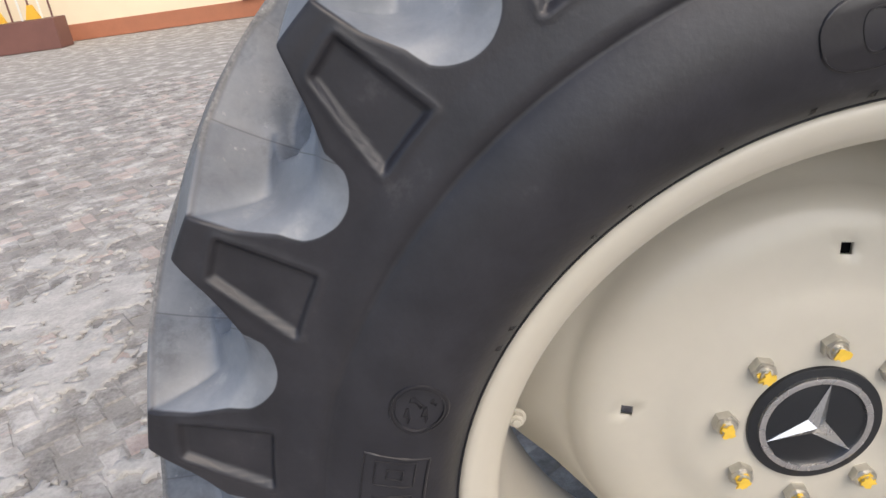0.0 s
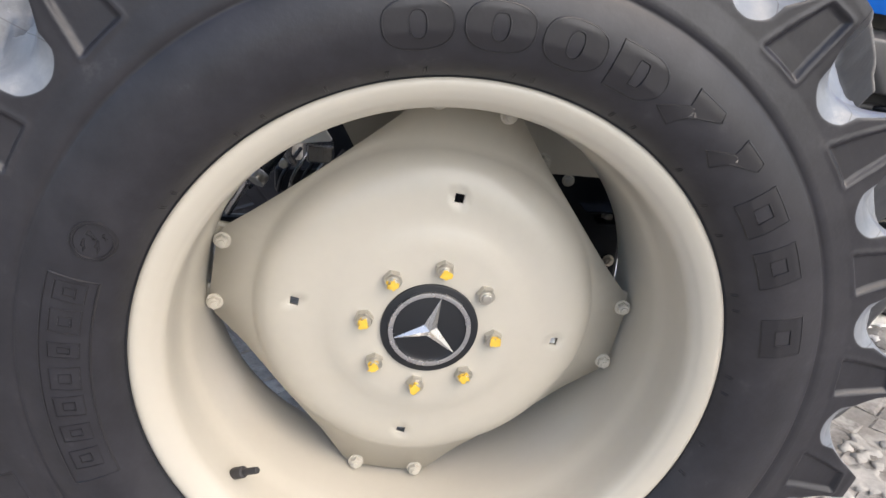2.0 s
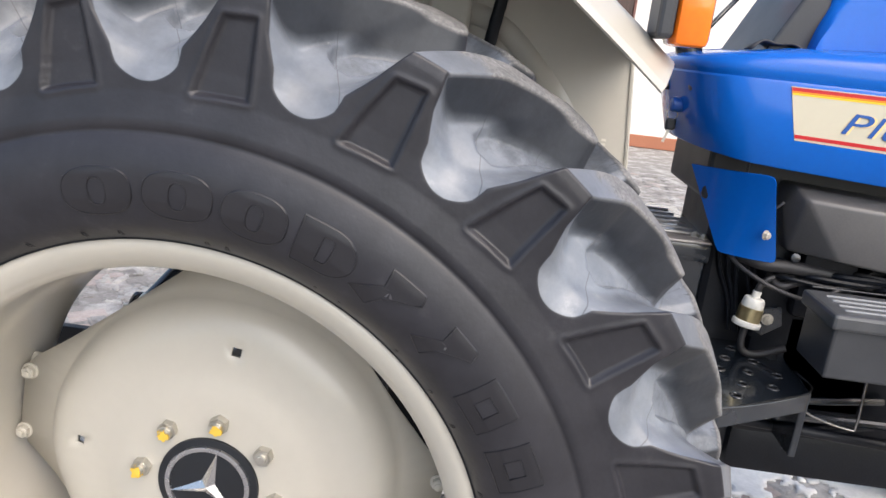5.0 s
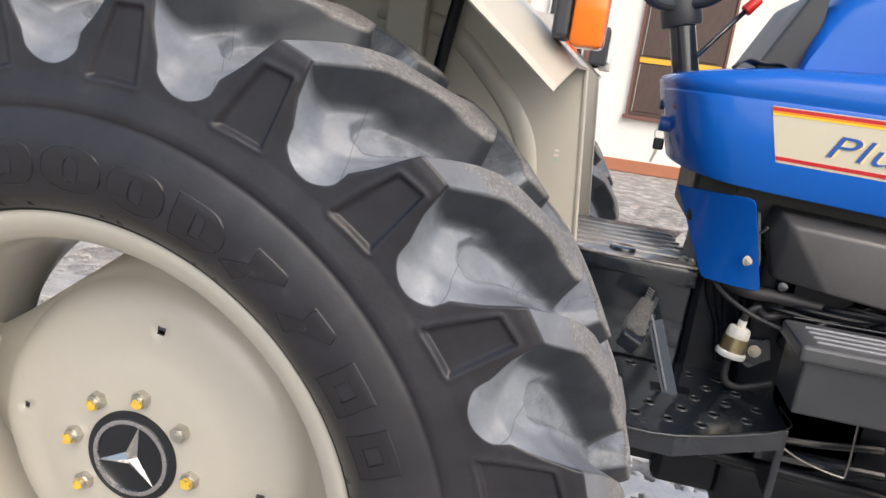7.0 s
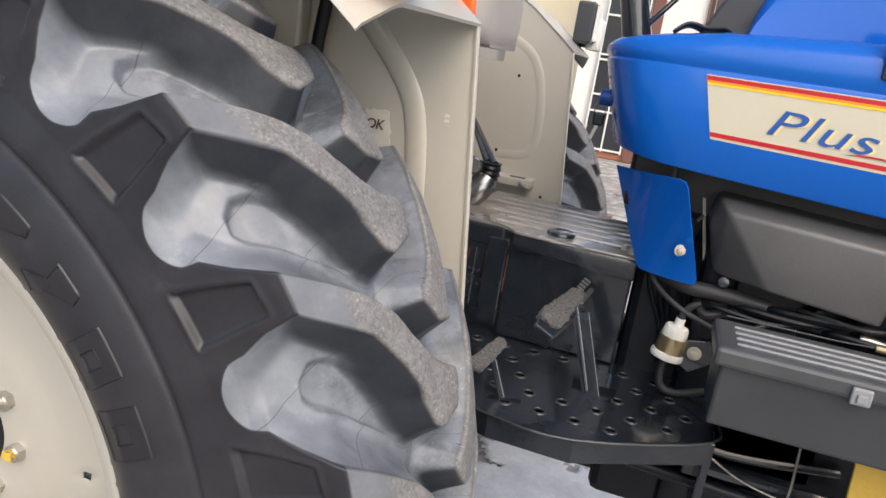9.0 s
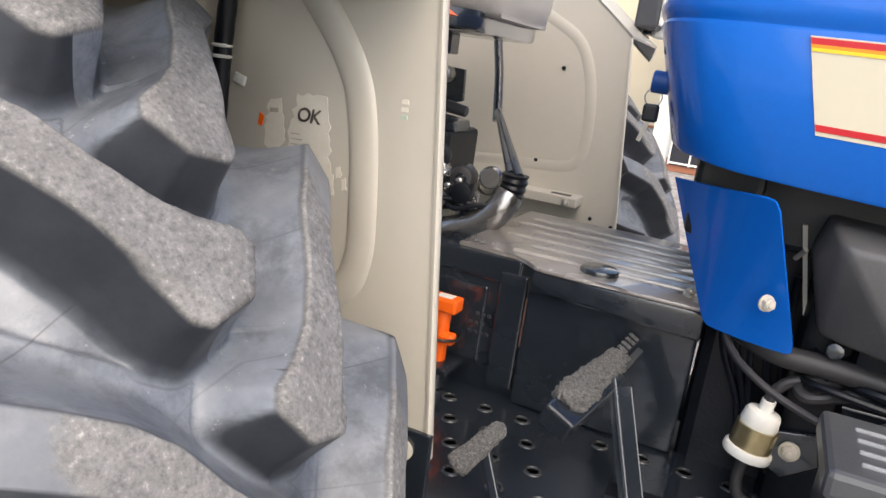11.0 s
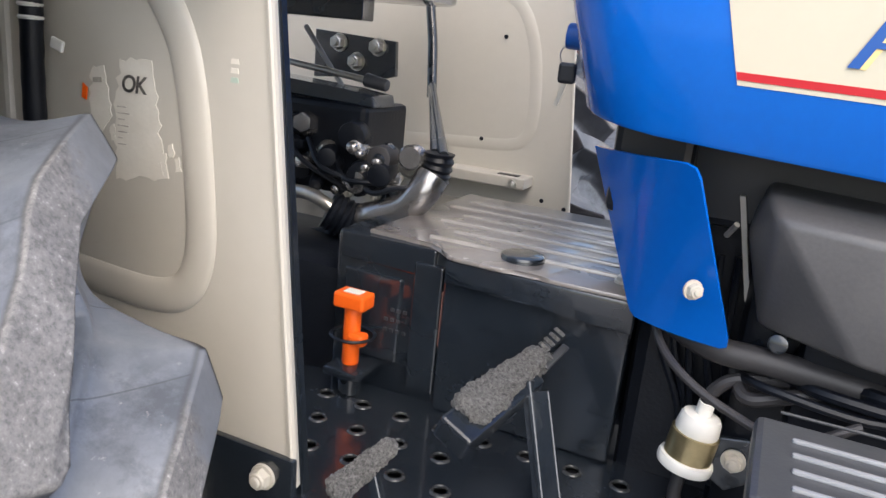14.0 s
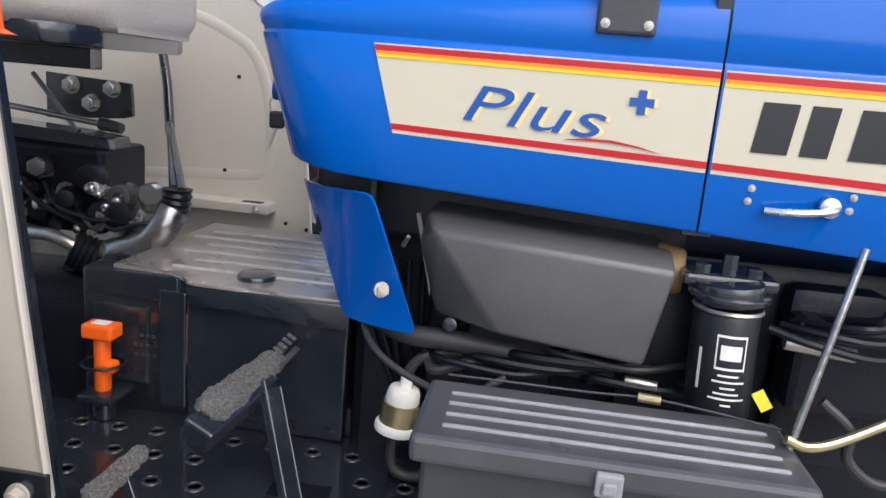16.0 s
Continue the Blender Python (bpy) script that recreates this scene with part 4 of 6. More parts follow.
def fender(near):
    keep = (lambda bm: bm) if near else mirror_y
    outline = ARCH[:-1] + [(-0.60, 1.31), (-0.532, 1.274), (-0.40, 1.19), (-0.18, 1.03), (-0.156, 0.925), (-0.125, 0.868), (0.10, 0.842), (0.40, 0.835), (0.622, 0.830)]
    bm = plate(outline, 0.395, 0.399)
    side = part("fender_side", keep(bm), CREAM, tractor, "cream sheet-metal fender side")
    # front edge folded inwards
    bm = bmesh.new()
    rows = []
    for x, z in ((0.622, 0.83), (0.567, 1.363)):
        rows.append([bm.verts.new(p) for p in ((x - 0.004, 0.392, z), (x, 0.391, z), (x + 0.002, 0.3925, z), (x + 0.003, 0.396, z), (x + 0.002, 0.4015, z), (x - 0.001, 0.4025, z), (x - 0.001, 0.4005, z))])
    n = len(rows[0])
    for i in range(n):
        bm.faces.new((rows[0][i], rows[0][(i + 1) % n], rows[1][(i + 1) % n], rows[1][i]))
    bm.faces.new(rows[0])
    bm.faces.new(rows[1][::-1])
    part("fender_edge", keep(bm), CREAM, side)
    # pressed bead: a rounded ring standing out of the sheet
    y = 0.395
    path = [(0.20, y, 1.43), (0.33, y, 1.405), (0.415, y, 1.335), (0.475, y, 1.262), (0.497, y, 1.20), (0.508, y, 1.10), (0.508, y, 1.045), (0.492, y, 1.008), (0.455, y, 0.992), (0.38, y, 0.992), (0.25, y, 1.0), (0.0, y, 1.01)]
    if near:
        path = [(px - 0.007, py, pz - 0.005) for px, py, pz in path]
    else:
        path = [(px, y, pz) for px, pz in ((0.20, 1.43), (0.33, 1.408), (0.41, 1.375), (0.460, 1.340), (0.490, 1.28), (0.505, 1.205), (0.508, 1.125), (0.496, 1.085), (0.462, 1.066), (0.34, 1.057), (0.2, 1.048), (0.0, 1.046))]
    bm = tube(path, 0.0185, 20, 8)
    for v in bm.verts:
        v.co.y = y + (v.co.y - y) * 0.30
    part("pressed_bead", keep(bm), CREAM, side, "", True)
    # top: flat over the tyre, bent down outside
    bm = bmesh.new()
    section = ((0.399, 0.0), (0.088, -0.002), (0.073, -0.005), (0.061, -0.011), (0.022, -0.033), (0.019, -0.039), (0.015, -0.037), (0.018, -0.029), (0.059, -0.006), (0.073, 0.0), (0.088, 0.003), (0.403, 0.005))
    rings = []
    for i, (x, z) in enumerate(ARCH):
        a = Vector(ARCH[max(i - 1, 0)])
        b = Vector(ARCH[min(i + 1, len(ARCH) - 1)])
        t = (b - a).normalized()
        nrm = Vector((t.y, -t.x))
        if nrm.y < 0:
            nrm = -nrm
        rings.append([bm.verts.new((x + nrm.x * h * 0.9 - (0.012 if i == 0 and yy < 0 else 0), yy, z + h * (nrm.y * 0.4 + 0.6))) for yy, h in section])
    m = len(section)
    for a, b in zip(rings, rings[1:]):
        for k in range(m):
            bm.faces.new((a[k], a[(k + 1) % m], b[(k + 1) % m], b[k]))
    bm.faces.new(rings[0])
    bm.faces.new(rings[-1][::-1])
    top = part("fender_top", keep(bm), CREAM, tractor, "cream fender top bent down at its outer edge", True, 28)
    # amber lamp in a grey housing
    bm = bmesh.new()
    add_box(bm, 0.552, 0.594, 0.030, 0.112, 1.385, 1.48, 0.008)
    part("indicator_lamp", keep(bm), AMBER if near else WHITE, top, "amber indicator lamp lens" if near else "clear lamp lens", True)
    bm = box(0.530, 0.551, 0.034, 0.108, 1.392, 1.475, 0.006)
    part("lamp_housing", keep(bm), PLASTIC, top, "dark grey lamp housing")
    return side


near_side = fender(True)
far_side = fender(False)
# far work lamp beyond the far fender
part("work_lamp", box(0.52, 0.575, 1.56, 1.66, 1.40, 1.52, 0.008), PLASTIC, tractor, "dark work lamp on the far fender")
part("work_lamp_lens", box(0.576, 0.584, 1.57, 1.65, 1.41, 1.51, 0.003), WHITE, tractor, "clear lamp lens")

# ---- hood: rounded rear cowl and side panels ----
SIDE_Y = 0.597
COWL = [(1.299, 0.597), (0.93, 0.597), (0.86, 0.599), (0.825, 0.608), (0.798, 0.628), (0.780, 0.655), (0.768, 0.69), (0.758, 0.74), (0.751, 0.80), (0.748, 0.87)]
PLAN = COWL + [(x, 2 * CENTRE - y) for x, y in COWL[-2::-1]]


def hood_shell(plan, levels):
    """Walls that follow a plan line through levels of (z or z along x, inset)."""
    bm = bmesh.new()
    rings = []
    for zf, inset in levels:
        row = []
        for i, (x, y) in enumerate(plan):
            a, b = plan[max(i - 1, 0)], plan[min(i + 1, len(plan) - 1)]
            t = Vector((b[0] - a[0], b[1] - a[1])).normalized()
            nrm = Vector((-t.y, t.x))
            c = Vector((1.3 - x, CENTRE - y))
            if nrm.dot(c) < 0:
                nrm = -nrm
            row.append(bm.verts.new((x + nrm.x * inset, y + nrm.y * inset, zf(x) if callable(zf) else zf)))
        rings.append(row)
    for a, b in zip(rings, rings[1:]):
        for k in range(len(plan) - 1):
            bm.faces.new((a[k], a[k + 1], b[k + 1], b[k]))
    return bm, rings


def low_edge(x):
    return 1.192 - 0.06 * (x - 0.85) if x > 0.85 else 1.192 + 0.12 * (0.85 - x)


bm, rings = hood_shell(PLAN, [(lambda x: low_edge(x), 0.012), (lambda x: low_edge(x), 0.003), (lambda x: low_edge(x) + 0.004, 0.0), (1.28, 0.0), (1.352, 0.0), (1.356, 0.003), (1.360, 0.0025),
                              (1.364, 0.0005), (1.385, 0.001), (1.403, 0.006), (1.416, 0.018), (1.424, 0.04), (1.428, 0.07)])
bm.faces.new(rings[-1])
# the crown falls towards the rear edge; the rear face leans back towards the driver
for v in bm.verts:
    if v.co.z > 1.364:
        v.co.z = 1.364 + (v.co.z - 1.364) * float(np.interp(v.co.x, [0.75, 0.80, 0.93, 1.3], [0.36, 0.5, 0.9, 1.25]))
    v.co.x += max(0.0, min(1.0, (0.93 - v.co.x) / 0.13)) * (0.016 - 0.29 * (v.co.z - 1.19))
cowl = part("hood_cowl", bm, BLUE, tractor, "glossy blue rear cowl with rounded corners", True, 40)
# front hood side panel beyond the joint
FRONT = [(2.35, 0.612), (2.2, 0.603), (1.8, 0.598), (1.3018, 0.597)]
bm, rings = hood_shell(FRONT, [(lambda x: low_edge(x), 0.012), (lambda x: low_edge(x), 0.003), (lambda x: low_edge(x) + 0.004, 0.0), (1.352, 0.0), (1.356, 0.003), (1.360, 0.0025), (1.364, 0.0), (1.40, 0.002), (1.46, 0.012), (1.50, 0.035), (1.52, 0.10), (1.53, 0.27)])
hood_front = part("hood_side", bm, BLUE, tractor, "glossy blue engine hood side panel", True, 40)
bm, rings = hood_shell([(x, 2 * CENTRE - y) for x, y in FRONT], [(lambda x: low_edge(x), 0.0), (1.36, 0.0), (1.46, 0.012), (1.50, 0.035), (1.52, 0.10), (1.53, 0.27)])
part("hood_side", bm, BLUE, tractor, "glossy blue engine hood side panel", True, 40)
# raised hood top behind the instruments
bm = bmesh.new()
rings = []
for x, z, w in ((0.955, 1.42, 0.215), (0.965, 1.47, 0.21), (0.99, 1.545, 0.20), (1.03, 1.60, 0.19), (1.10, 1.635, 0.185), (1.30, 1.655, 0.185), (2.3, 1.60, 0.19)):
    row = []
    for k in range(13):
        a = math.pi * k / 12
        cy, sz = -math.cos(a), math.sin(a)
        row.append(bm.verts.new((x, CENTRE + w * (abs(cy) ** 0.5) * (1 if cy > 0 else -1), 1.40 + (z - 1.40) * sz ** 0.4)))
    rings.append(row)
for a, b in zip(rings, rings[1:]):
    for k in range(12):
        bm.faces.new((a[k], a[k + 1], b[k + 1], b[k]))
bm.faces.new(rings[0])
bm.faces.new(rings[-1])
part("hood_top", bm, BLUE, tractor, "glossy blue raised hood top", True, 50)
part("instrument_panel", plate([(0.868, 1.395), (0.95, 1.56), (0.985, 1.585), (0.985, 1.395)], 0.70, 1.04, 0.006), PLASTIC, tractor, "dark grey sloping instrument panel")

# decal on the panels: cream field, red and yellow lines
def band(x0, x1, z0, z1, lean0=0.0, lean1=0.0, ztop=1.346, zbot=1.250):
    def ends(z):
        f = (ztop - z) / (ztop - zbot)
        return x0 + 0.027 * lean0 * f, x1 - 0.004 * lean1 * f
    a0, a1 = ends(z0)
    b0, b1 = ends(z1)

    def fall(x, z):
        # the lower border runs down a little towards the front
        return z - 0.032 * (x - 0.934) * (ztop - z) / (ztop - zbot)
    return [(a0, fall(a0, z0)), (a1, fall(a1, z0)), (b1, fall(b1, z1)), (b0, fall(b0, z1))]


def decal(x0, x1, lean0, lean1, parent):
    y = SIDE_Y
    part("decal_field", plate(band(x0, x1, 1.246, 1.348, lean0, lean1), y - 0.0012, y + 0.001), DECAL, parent, "cream decal with red and yellow borders")
    for z0, z1, m, lab in ((1.2505, 1.2575, RED, "red line"), (1.3395, 1.3462, RED, "red line"), (1.3358, 1.3395, GOLD, "orange line"), (1.3322, 1.3358, LEMON, "yellow line")):
        part("decal_line", plate(band(x0 + 0.0005, x1, z0, z1, lean0, lean1), y - 0.0022, y - 0.0010), m, parent, lab)


decal(0.907, 1.2985, 1, 0, cowl)
decal(1.304, 1.90, 0, 0, hood_front)


def side_text(text, x, z, size, material, parent, dy, shear, spacing, bold, label=""):
    me = moved(lettering(text, size, 0.0008, shear, spacing, bold), on_side(x, SIDE_Y - dy, z) @ Matrix.Rotation(radians(-3), 4, "Z") @ Matrix.Diagonal((1.62, 1, 1, 1)))
    return link("lettering", me, material, parent, label)


side_text("Plus", 1.016, 1.2695, 0.060, PALE_GOLD, cowl, 0.0022, 0.28, 1.05, 0.0, "yellow shadow of the lettering")
side_text("Plus", 1.011, 1.270, 0.060, INK_BLUE, cowl, 0.0030, 0.28, 1.05, 0.0, "slanted blue lettering")
for dx, dy, m in ((0.004, 0.0022, PALE_GOLD), (0.0, 0.0030, INK_BLUE)):
    c, s, h = 1.218 + dx, 0.0135, 0.0045
    zc = 1.306
    cross = [(c - h, zc - s), (c + h, zc - s), (c + h, zc - h), (c + s, zc - h), (c + s, zc + h), (c + h, zc + h), (c + h, zc + s), (c - h, zc + s), (c - h, zc + h), (c - s, zc + h), (c - s, zc - h), (c - h, zc - h)]
    part("cross_mark", plate(cross, SIDE_Y - dy - 0.0004, SIDE_Y - dy + 0.0004), m, cowl, "blue cross mark" if m is INK_BLUE else "yellow shadow")
sw = [(x, z - 0.0095) for x, z in ((1.135, 1.2665), (1.16, 1.270), (1.19, 1.2705), (1.22, 1.2665), (1.248, 1.2595), (1.22, 1.2645), (1.19, 1.2675), (1.16, 1.2675))]
part("swoosh_line", plate(sw, SIDE_Y - 0.0032, SIDE_Y - 0.0024), RED, cowl, "thin red swoosh under the lettering")
# maker's lettering as plain block shapes
for k, wd in enumerate((0.045, 0.036, 0.055)):
    x0 = 1.343 + 0.052 * k
    part("block_mark", plate([(x0, 1.262), (x0 + wd - 0.006, 1.262), (x0 + wd, 1.318), (x0 + 0.006, 1.318)], SIDE_Y - 0.0026, SIDE_Y - 0.0015), INK_BLACK, hood_front, "black block shape on the decal")
# panel handle, bolts and the vent
part("panel_handle", tube([(1.368, 0.590, 1.199), (1.39, 0.583, 1.2), (1.42, 0.580, 1.203), (1.44, 0.584, 1.207), (1.447, 0.595, 1.208)], 0.0046, 10, 6), CHROME, hood_front, "small chrome panel handle", True)
part("handle_boss", rod((1.436, 0.597, 1.209), (1.436, 0.584, 1.209), 0.0125, n=20, bevel=0.004), CHROME, hood_front, "", True)
for x, z in ((1.352, 1.222), (1.350, 1.207), (1.462, 1.222), (1.460, 1.207)):
    put("panel_screw", TINY_BOLT, (x, 0.597, z), hood_front, STEEL, "", Matrix.Scale(0.45, 4))
bm = box(1.157, 1.222, 0.590, 0.604, 1.377, 1.47, 0.004)
vent = part("vent_block", bm, PLASTIC, cowl, "black plastic block on the cowl")
for x in (1.166, 1.213):
    put("vent_screw", TINY_BOLT, (x, 0.590, 1.388), vent, STEEL, "", Matrix.Scale(0.55, 4))

# lower blue flap, slanting in at its foot
bm = bmesh.new()
TL, TR, BR, BL = Vector((0.787, 0.736, 1.160)), Vector((0.917, 0.593, 1.172)), Vector((0.976, 0.645, 0.983)), Vector((0.866, 0.690, 0.982))
grid = []
n = 14
for i in range(n + 1):
    row = []
    for j in range(n + 1):
        u, v = i / n, j / n
        p = (TL * (1 - u) + TR * u) * (1 - v) + (BL * (1 - u) + BR * u) * v
        p += Vector((-0.011, -0.010, 0)) * (4 * u * (1 - u)) * (1 - 0.3 * v)
        row.append(bm.verts.new(p))
    grid.append(row)
for i in range(n):
    for j in range(n):
        bm.faces.new((grid[i][j], grid[i + 1][j], grid[i + 1][j + 1], grid[i][j + 1]))
for i, j in ((n, 0), (n, n), (0, n)):
    c = grid[i][j]
    a = grid[i - 1 if i else 1][j]
    b = grid[i][j - 1 if j else 1]
    c.co = c.co * 0.5 + (a.co + b.co) * 0.25
flap = part("cowl_flap", bm, BLUE, tractor, "glossy blue lower cowl flap", True, 60)
so = flap.modifiers.new("thickness", "SOLIDIFY")
so.thickness = 0.003
flap.modifiers.new("crisp_edge", "EDGE_SPLIT").split_angle = radians(45)
m = Matrix.Rotation(radians(38), 4, "Z") @ Matrix.Scale(0.78, 4)
put("flap_bolt", SMALL_BOLT, (0.930, 0.616, 1.046), flap, STEEL, "zinc bolt with washer", m)

# ---- grey side tank under the hood ----
bm = bmesh.new()
A, B, C, D = (0.993, 0.600, 1.131), (1.288, 0.600, 1.113), (1.265, 0.604, 0.990), (1.084, 0.604, 1.008)
E, F, G, H = (0.980, 0.640, 1.150), (1.286, 0.638, 1.132), (0.968, 0.662, 1.105), (0.996, 0.662, 1.009)
A, B, C, D, E, F, G, H = [bm.verts.new(p) for p in (A, B, C, D, E, F, G, H)]
Cb, Db, Eb, Fb, Gb, Hb = [bm.verts.new((v.co.x, 0.80, v.co.z)) for v in (C, D, E, F, G, H)]
for f in ((A, B, C, D), (A, E, F, B), (A, D, H), (A, H, G), (A, G, E), (B, F, Fb, Cb, C), (D, C, Cb, Db), (D, Db, Hb, H), (G, H, Hb, Gb), (E, G, Gb, Eb), (E, Eb, Fb, F), (Eb, Gb, Hb, Db, Cb, Fb)):
    bm.faces.new(f)
bmesh.ops.recalc_face_normals(bm, faces=bm.faces)
bmesh.ops.bevel(bm, geom=list(bm.edges), offset=0.007, segments=3, affect="EDGES", profile=0.5)
part("side_tank", bm, mat("tank_plastic", (0.082, 0.081, 0.084), 0.34, vary=0.16, scale=9, fine=240, bump=0.014, dirt=(0.12, 0.117, 0.113), dirt_amount=0.4), tractor, "grey-black moulded plastic tank with slanted shoulder under the hood", True, 40)

# ---- tool box with ribbed lid ----
bm = box(1.022, 1.405, 0.424, 0.560, 0.825, 0.930, 0.006)
tool_box = part("tool_box", bm, PLASTIC, tractor, "grey-black plastic box with ribbed lid")
part("lid", box(1.010, 1.418, 0.412, 0.568, 0.926, 0.957, 0.007), LID, tool_box)
# ribs paler than the lid: grazing reflection put into their colour
for k in range(4):
    y = 0.440 + 0.028 * k
    part("lid_rib", box(1.040, 1.395, y, y + 0.0062, 0.955, 0.9605, 0.0025), RIB, tool_box, "", True)
bm = bmesh.new()
add_box(bm, 1.200, 1.228, 0.404, 0.413, 0.922, 0.948, 0.003)
add_box(bm, 1.207, 1.221, 0.400, 0.405, 0.927, 0.940, 0.002)
part("latch", bm, RIB, tool_box, "grey lid latch")

# ---- footplate with pressed holes ----
def circle(cx, cy, r, n=14):
    return [(cx + r * math.cos(2 * math.pi * k / n), cy + r * math.sin(2 * math.pi * k / n)) for k in range(n)]


OUT = [(0.36, 0.42), (0.62, 0.42), (0.690, 0.385), (0.835, 0.382), (1.050, 0.510), (1.062, 0.76), (0.36, 0.76)]
HOLES = []
for r, y in enumerate((0.700, 0.635, 0.570, 0.505, 0.445)):
    for k in range(11):
        x = 0.459 + 0.061 * k + (0.030 if r % 2 else 0.0)
        if x > 1.03 or (y < 0.48 and not 0.70 < x < 0.92) or (0.73 < x < 0.86 and 0.52 < y < 0.66):
            continue
        HOLES.append((x, y - 0.02 * (0.6 - x)))
footplate = link("footplate", moved(curve_sheet([OUT] + [circle(x, y, 0.0092) for x, y in HOLES], 0.004), Matrix.Translation((0, 0, 0.752))), BLACK, tractor, "glossy black steel footplate with pressed holes")
RIM_RING = bpy.data.meshes.new("hole_rim")
bmr = revolve([(0.0088, -0.004), (0.0091, 0.0020), (0.0105, 0.0030), (0.0130, 0.0012), (0.0150, -0.001)], 16, (0, 0, 0), "z")
bmesh.ops.recalc_face_normals(bmr, faces=bmr.faces)
bmr.to_mesh(RIM_RING)
bmr.free()
RIM_RING.polygons.foreach_set("use_smooth", [True] * len(RIM_RING.polygons))
for x, y in HOLES:
    put("hole_rim", RIM_RING, (x, y, 0.754), footplate, HOLE_RIM)
bm = bmesh.new()
lip = OUT[1:5] + [(1.062, 0.62)]
inner = [(x + 0.001, y + 0.004) for x, y in lip]
lo = []
for (x, y), (xi, yi) in zip(lip, inner):
    lo.append([bm.verts.new((x, y, 0.754)), bm.verts.new((x, y, 0.712)), bm.verts.new((xi, yi, 0.712)), bm.verts.new((xi, yi, 0.754))])
for a, b in zip(lo, lo[1:]):
    for k in range(4):
        bm.faces.new((a[k], a[(k + 1) % 4], b[(k + 1) % 4], b[k]))
part("footplate_lip", bm, BLACK, footplate)
# thin paler tube added along the lip to carry its highlight
part("rubbed_edge", tube([(x, y, 0.7545) for x, y in lip], 0.0026, 8, 4), HOLE_RIM, footplate, "shiny edge of the step, added for its highlight", True)

# ---- gearbox tunnel with ribbed cover ----
bm = plate([(0.42, 0.74), (0.855, 0.74), (0.852, 0.968), (0.60, 0.975), (0.585, 0.985), (0.42, 0.985)], 0.762, 1.12)
bmesh.ops.bevel(bm, geom=list(bm.edges), offset=0.01, segments=2, affect="EDGES", profile=0.5)
tunnel = part("tunnel", bm, BLACK, tractor, "black sheet-metal gearbox tunnel", True, 40)
cover = [(0.470, 0.770), (0.572, 0.768), (0.592, 0.755), (0.612, 0.730), (0.625, 0.724), (0.692, 0.722), (0.706, 0.730), (0.742, 0.730), (0.756, 0.722), (0.862, 0.724), (0.866, 1.135), (0.470, 1.135)]
part("tunnel_cover", floor_plate(cover, 0.9835, 0.990, 0.002), TUNNEL, tunnel, "worn ribbed tunnel cover, reflection painted into its grey-brown", True, 45)
part("tunnel_skirt", plate([(0.612, 0.948), (0.612, 0.983), (0.864, 0.983), (0.864, 0.940), (0.79, 0.944), (0.75, 0.953), (0.70, 0.953)], 0.727, 0.740, 0.004), BLACK, tunnel, "glossy black skirt of the cover", True)
part("tunnel_skirt", plate([(0.43, 0.945), (0.43, 0.983), (0.585, 0.983), (0.585, 0.940)], 0.757, 0.766, 0.003), BLACK, tunnel)
part("tunnel_side", plate([(0.606, 0.756), (0.606, 0.950), (0.860, 0.945), (0.858, 0.756)], 0.742, 0.766, 0.004), BLACK, tunnel, "black pressed tunnel side")
# the pale colour stands in for highlights along the ribs' edges
for k in range(6):
    y = 0.79 + 0.052 * k
    part("cover_rib", box(0.555 - 0.016 * k + 0.03 * (k % 2), 0.852 - 0.004 * k, y, y + 0.009, 0.986, 0.9945, 0.0036), RIB_GLINT, tunnel, "pale rib with painted highlight", True)
part("cover_plug", rod((0.700, 0.783, 0.984), (0.700, 0.783, 0.998), 0.030, n=28, bevel=0.004), BLACK, tunnel, "round black rubber plug", True)
for x, y in ((0.85, 0.757), (0.835, 0.775)):
    put("cover_screw", TINY_BOLT, (x, y, 0.990), tunnel, STEEL, "", Matrix.Rotation(radians(-90), 4, "X"))

# ---- engine, gearbox and chassis ----
bm = bmesh.new()
add_box(bm, -0.25, 0.5, 0.78, 1.04, 0.50, 0.92, 0.03)
add_box(bm, 0.5, 1.0, 0.78, 1.0, 0.48, 0.80, 0.03)
part("gearbox", bm, IRON, tractor, "black cast-iron gearbox housing", True, 40)
bm = bmesh.new()
add_box(bm, 0.98, 1.9, 0.70, 1.04, 0.55, 1.12, 0.02)
for k in range(4):
    part("engine_boss", box(1.04 + 0.2 * k, 1.16 + 0.2 * k, 0.66, 0.705, 0.86, 1.10, 0.015), IRON, tractor, "", True)
part("oil_pan", box(1.0, 1.95, 0.74, 1.0, 0.42, 0.555, 0.03), IRON, tractor, "black oil pan", True)
part("engine", bm, IRON, tractor, "black cast-iron engine block", True, 40)
bm = bmesh.new()
add_rod(bm, (0, 0.10, HUB), (0, 0.26, HUB), 0.115, n=28, bevel=0.008)
add_rod(bm, (0, 0.26, HUB), (0, 0.70, HUB), 0.085, 0.13, n=28)
add_rod(bm, (0, 0.02, HUB), (0, 0.10, HUB), 0.06, n=24)
part("axle_housing", bm, IRON, tractor, "black cast axle housing", True, 40)
bm = mirror_y(rod((0, 0.02, HUB), (0, 0.70, HUB), 0.085, 0.13, n=28))
part("axle_housing", bm, IRON, tractor, "black cast axle housing", True, 40)

# ---- controls, fittings and clutter on the tractor ----
def add_slab(bm, a, b, up, width, thick, bevel=0.002):
    """A flat bar from a to b, of that width, its thickness along up."""
    a, b, up = Vector(a), Vector(b), Vector(up)
    d = b - a
    ex = d.normalized()
    ey = up.cross(ex).normalized()
    ez = ex.cross(ey)
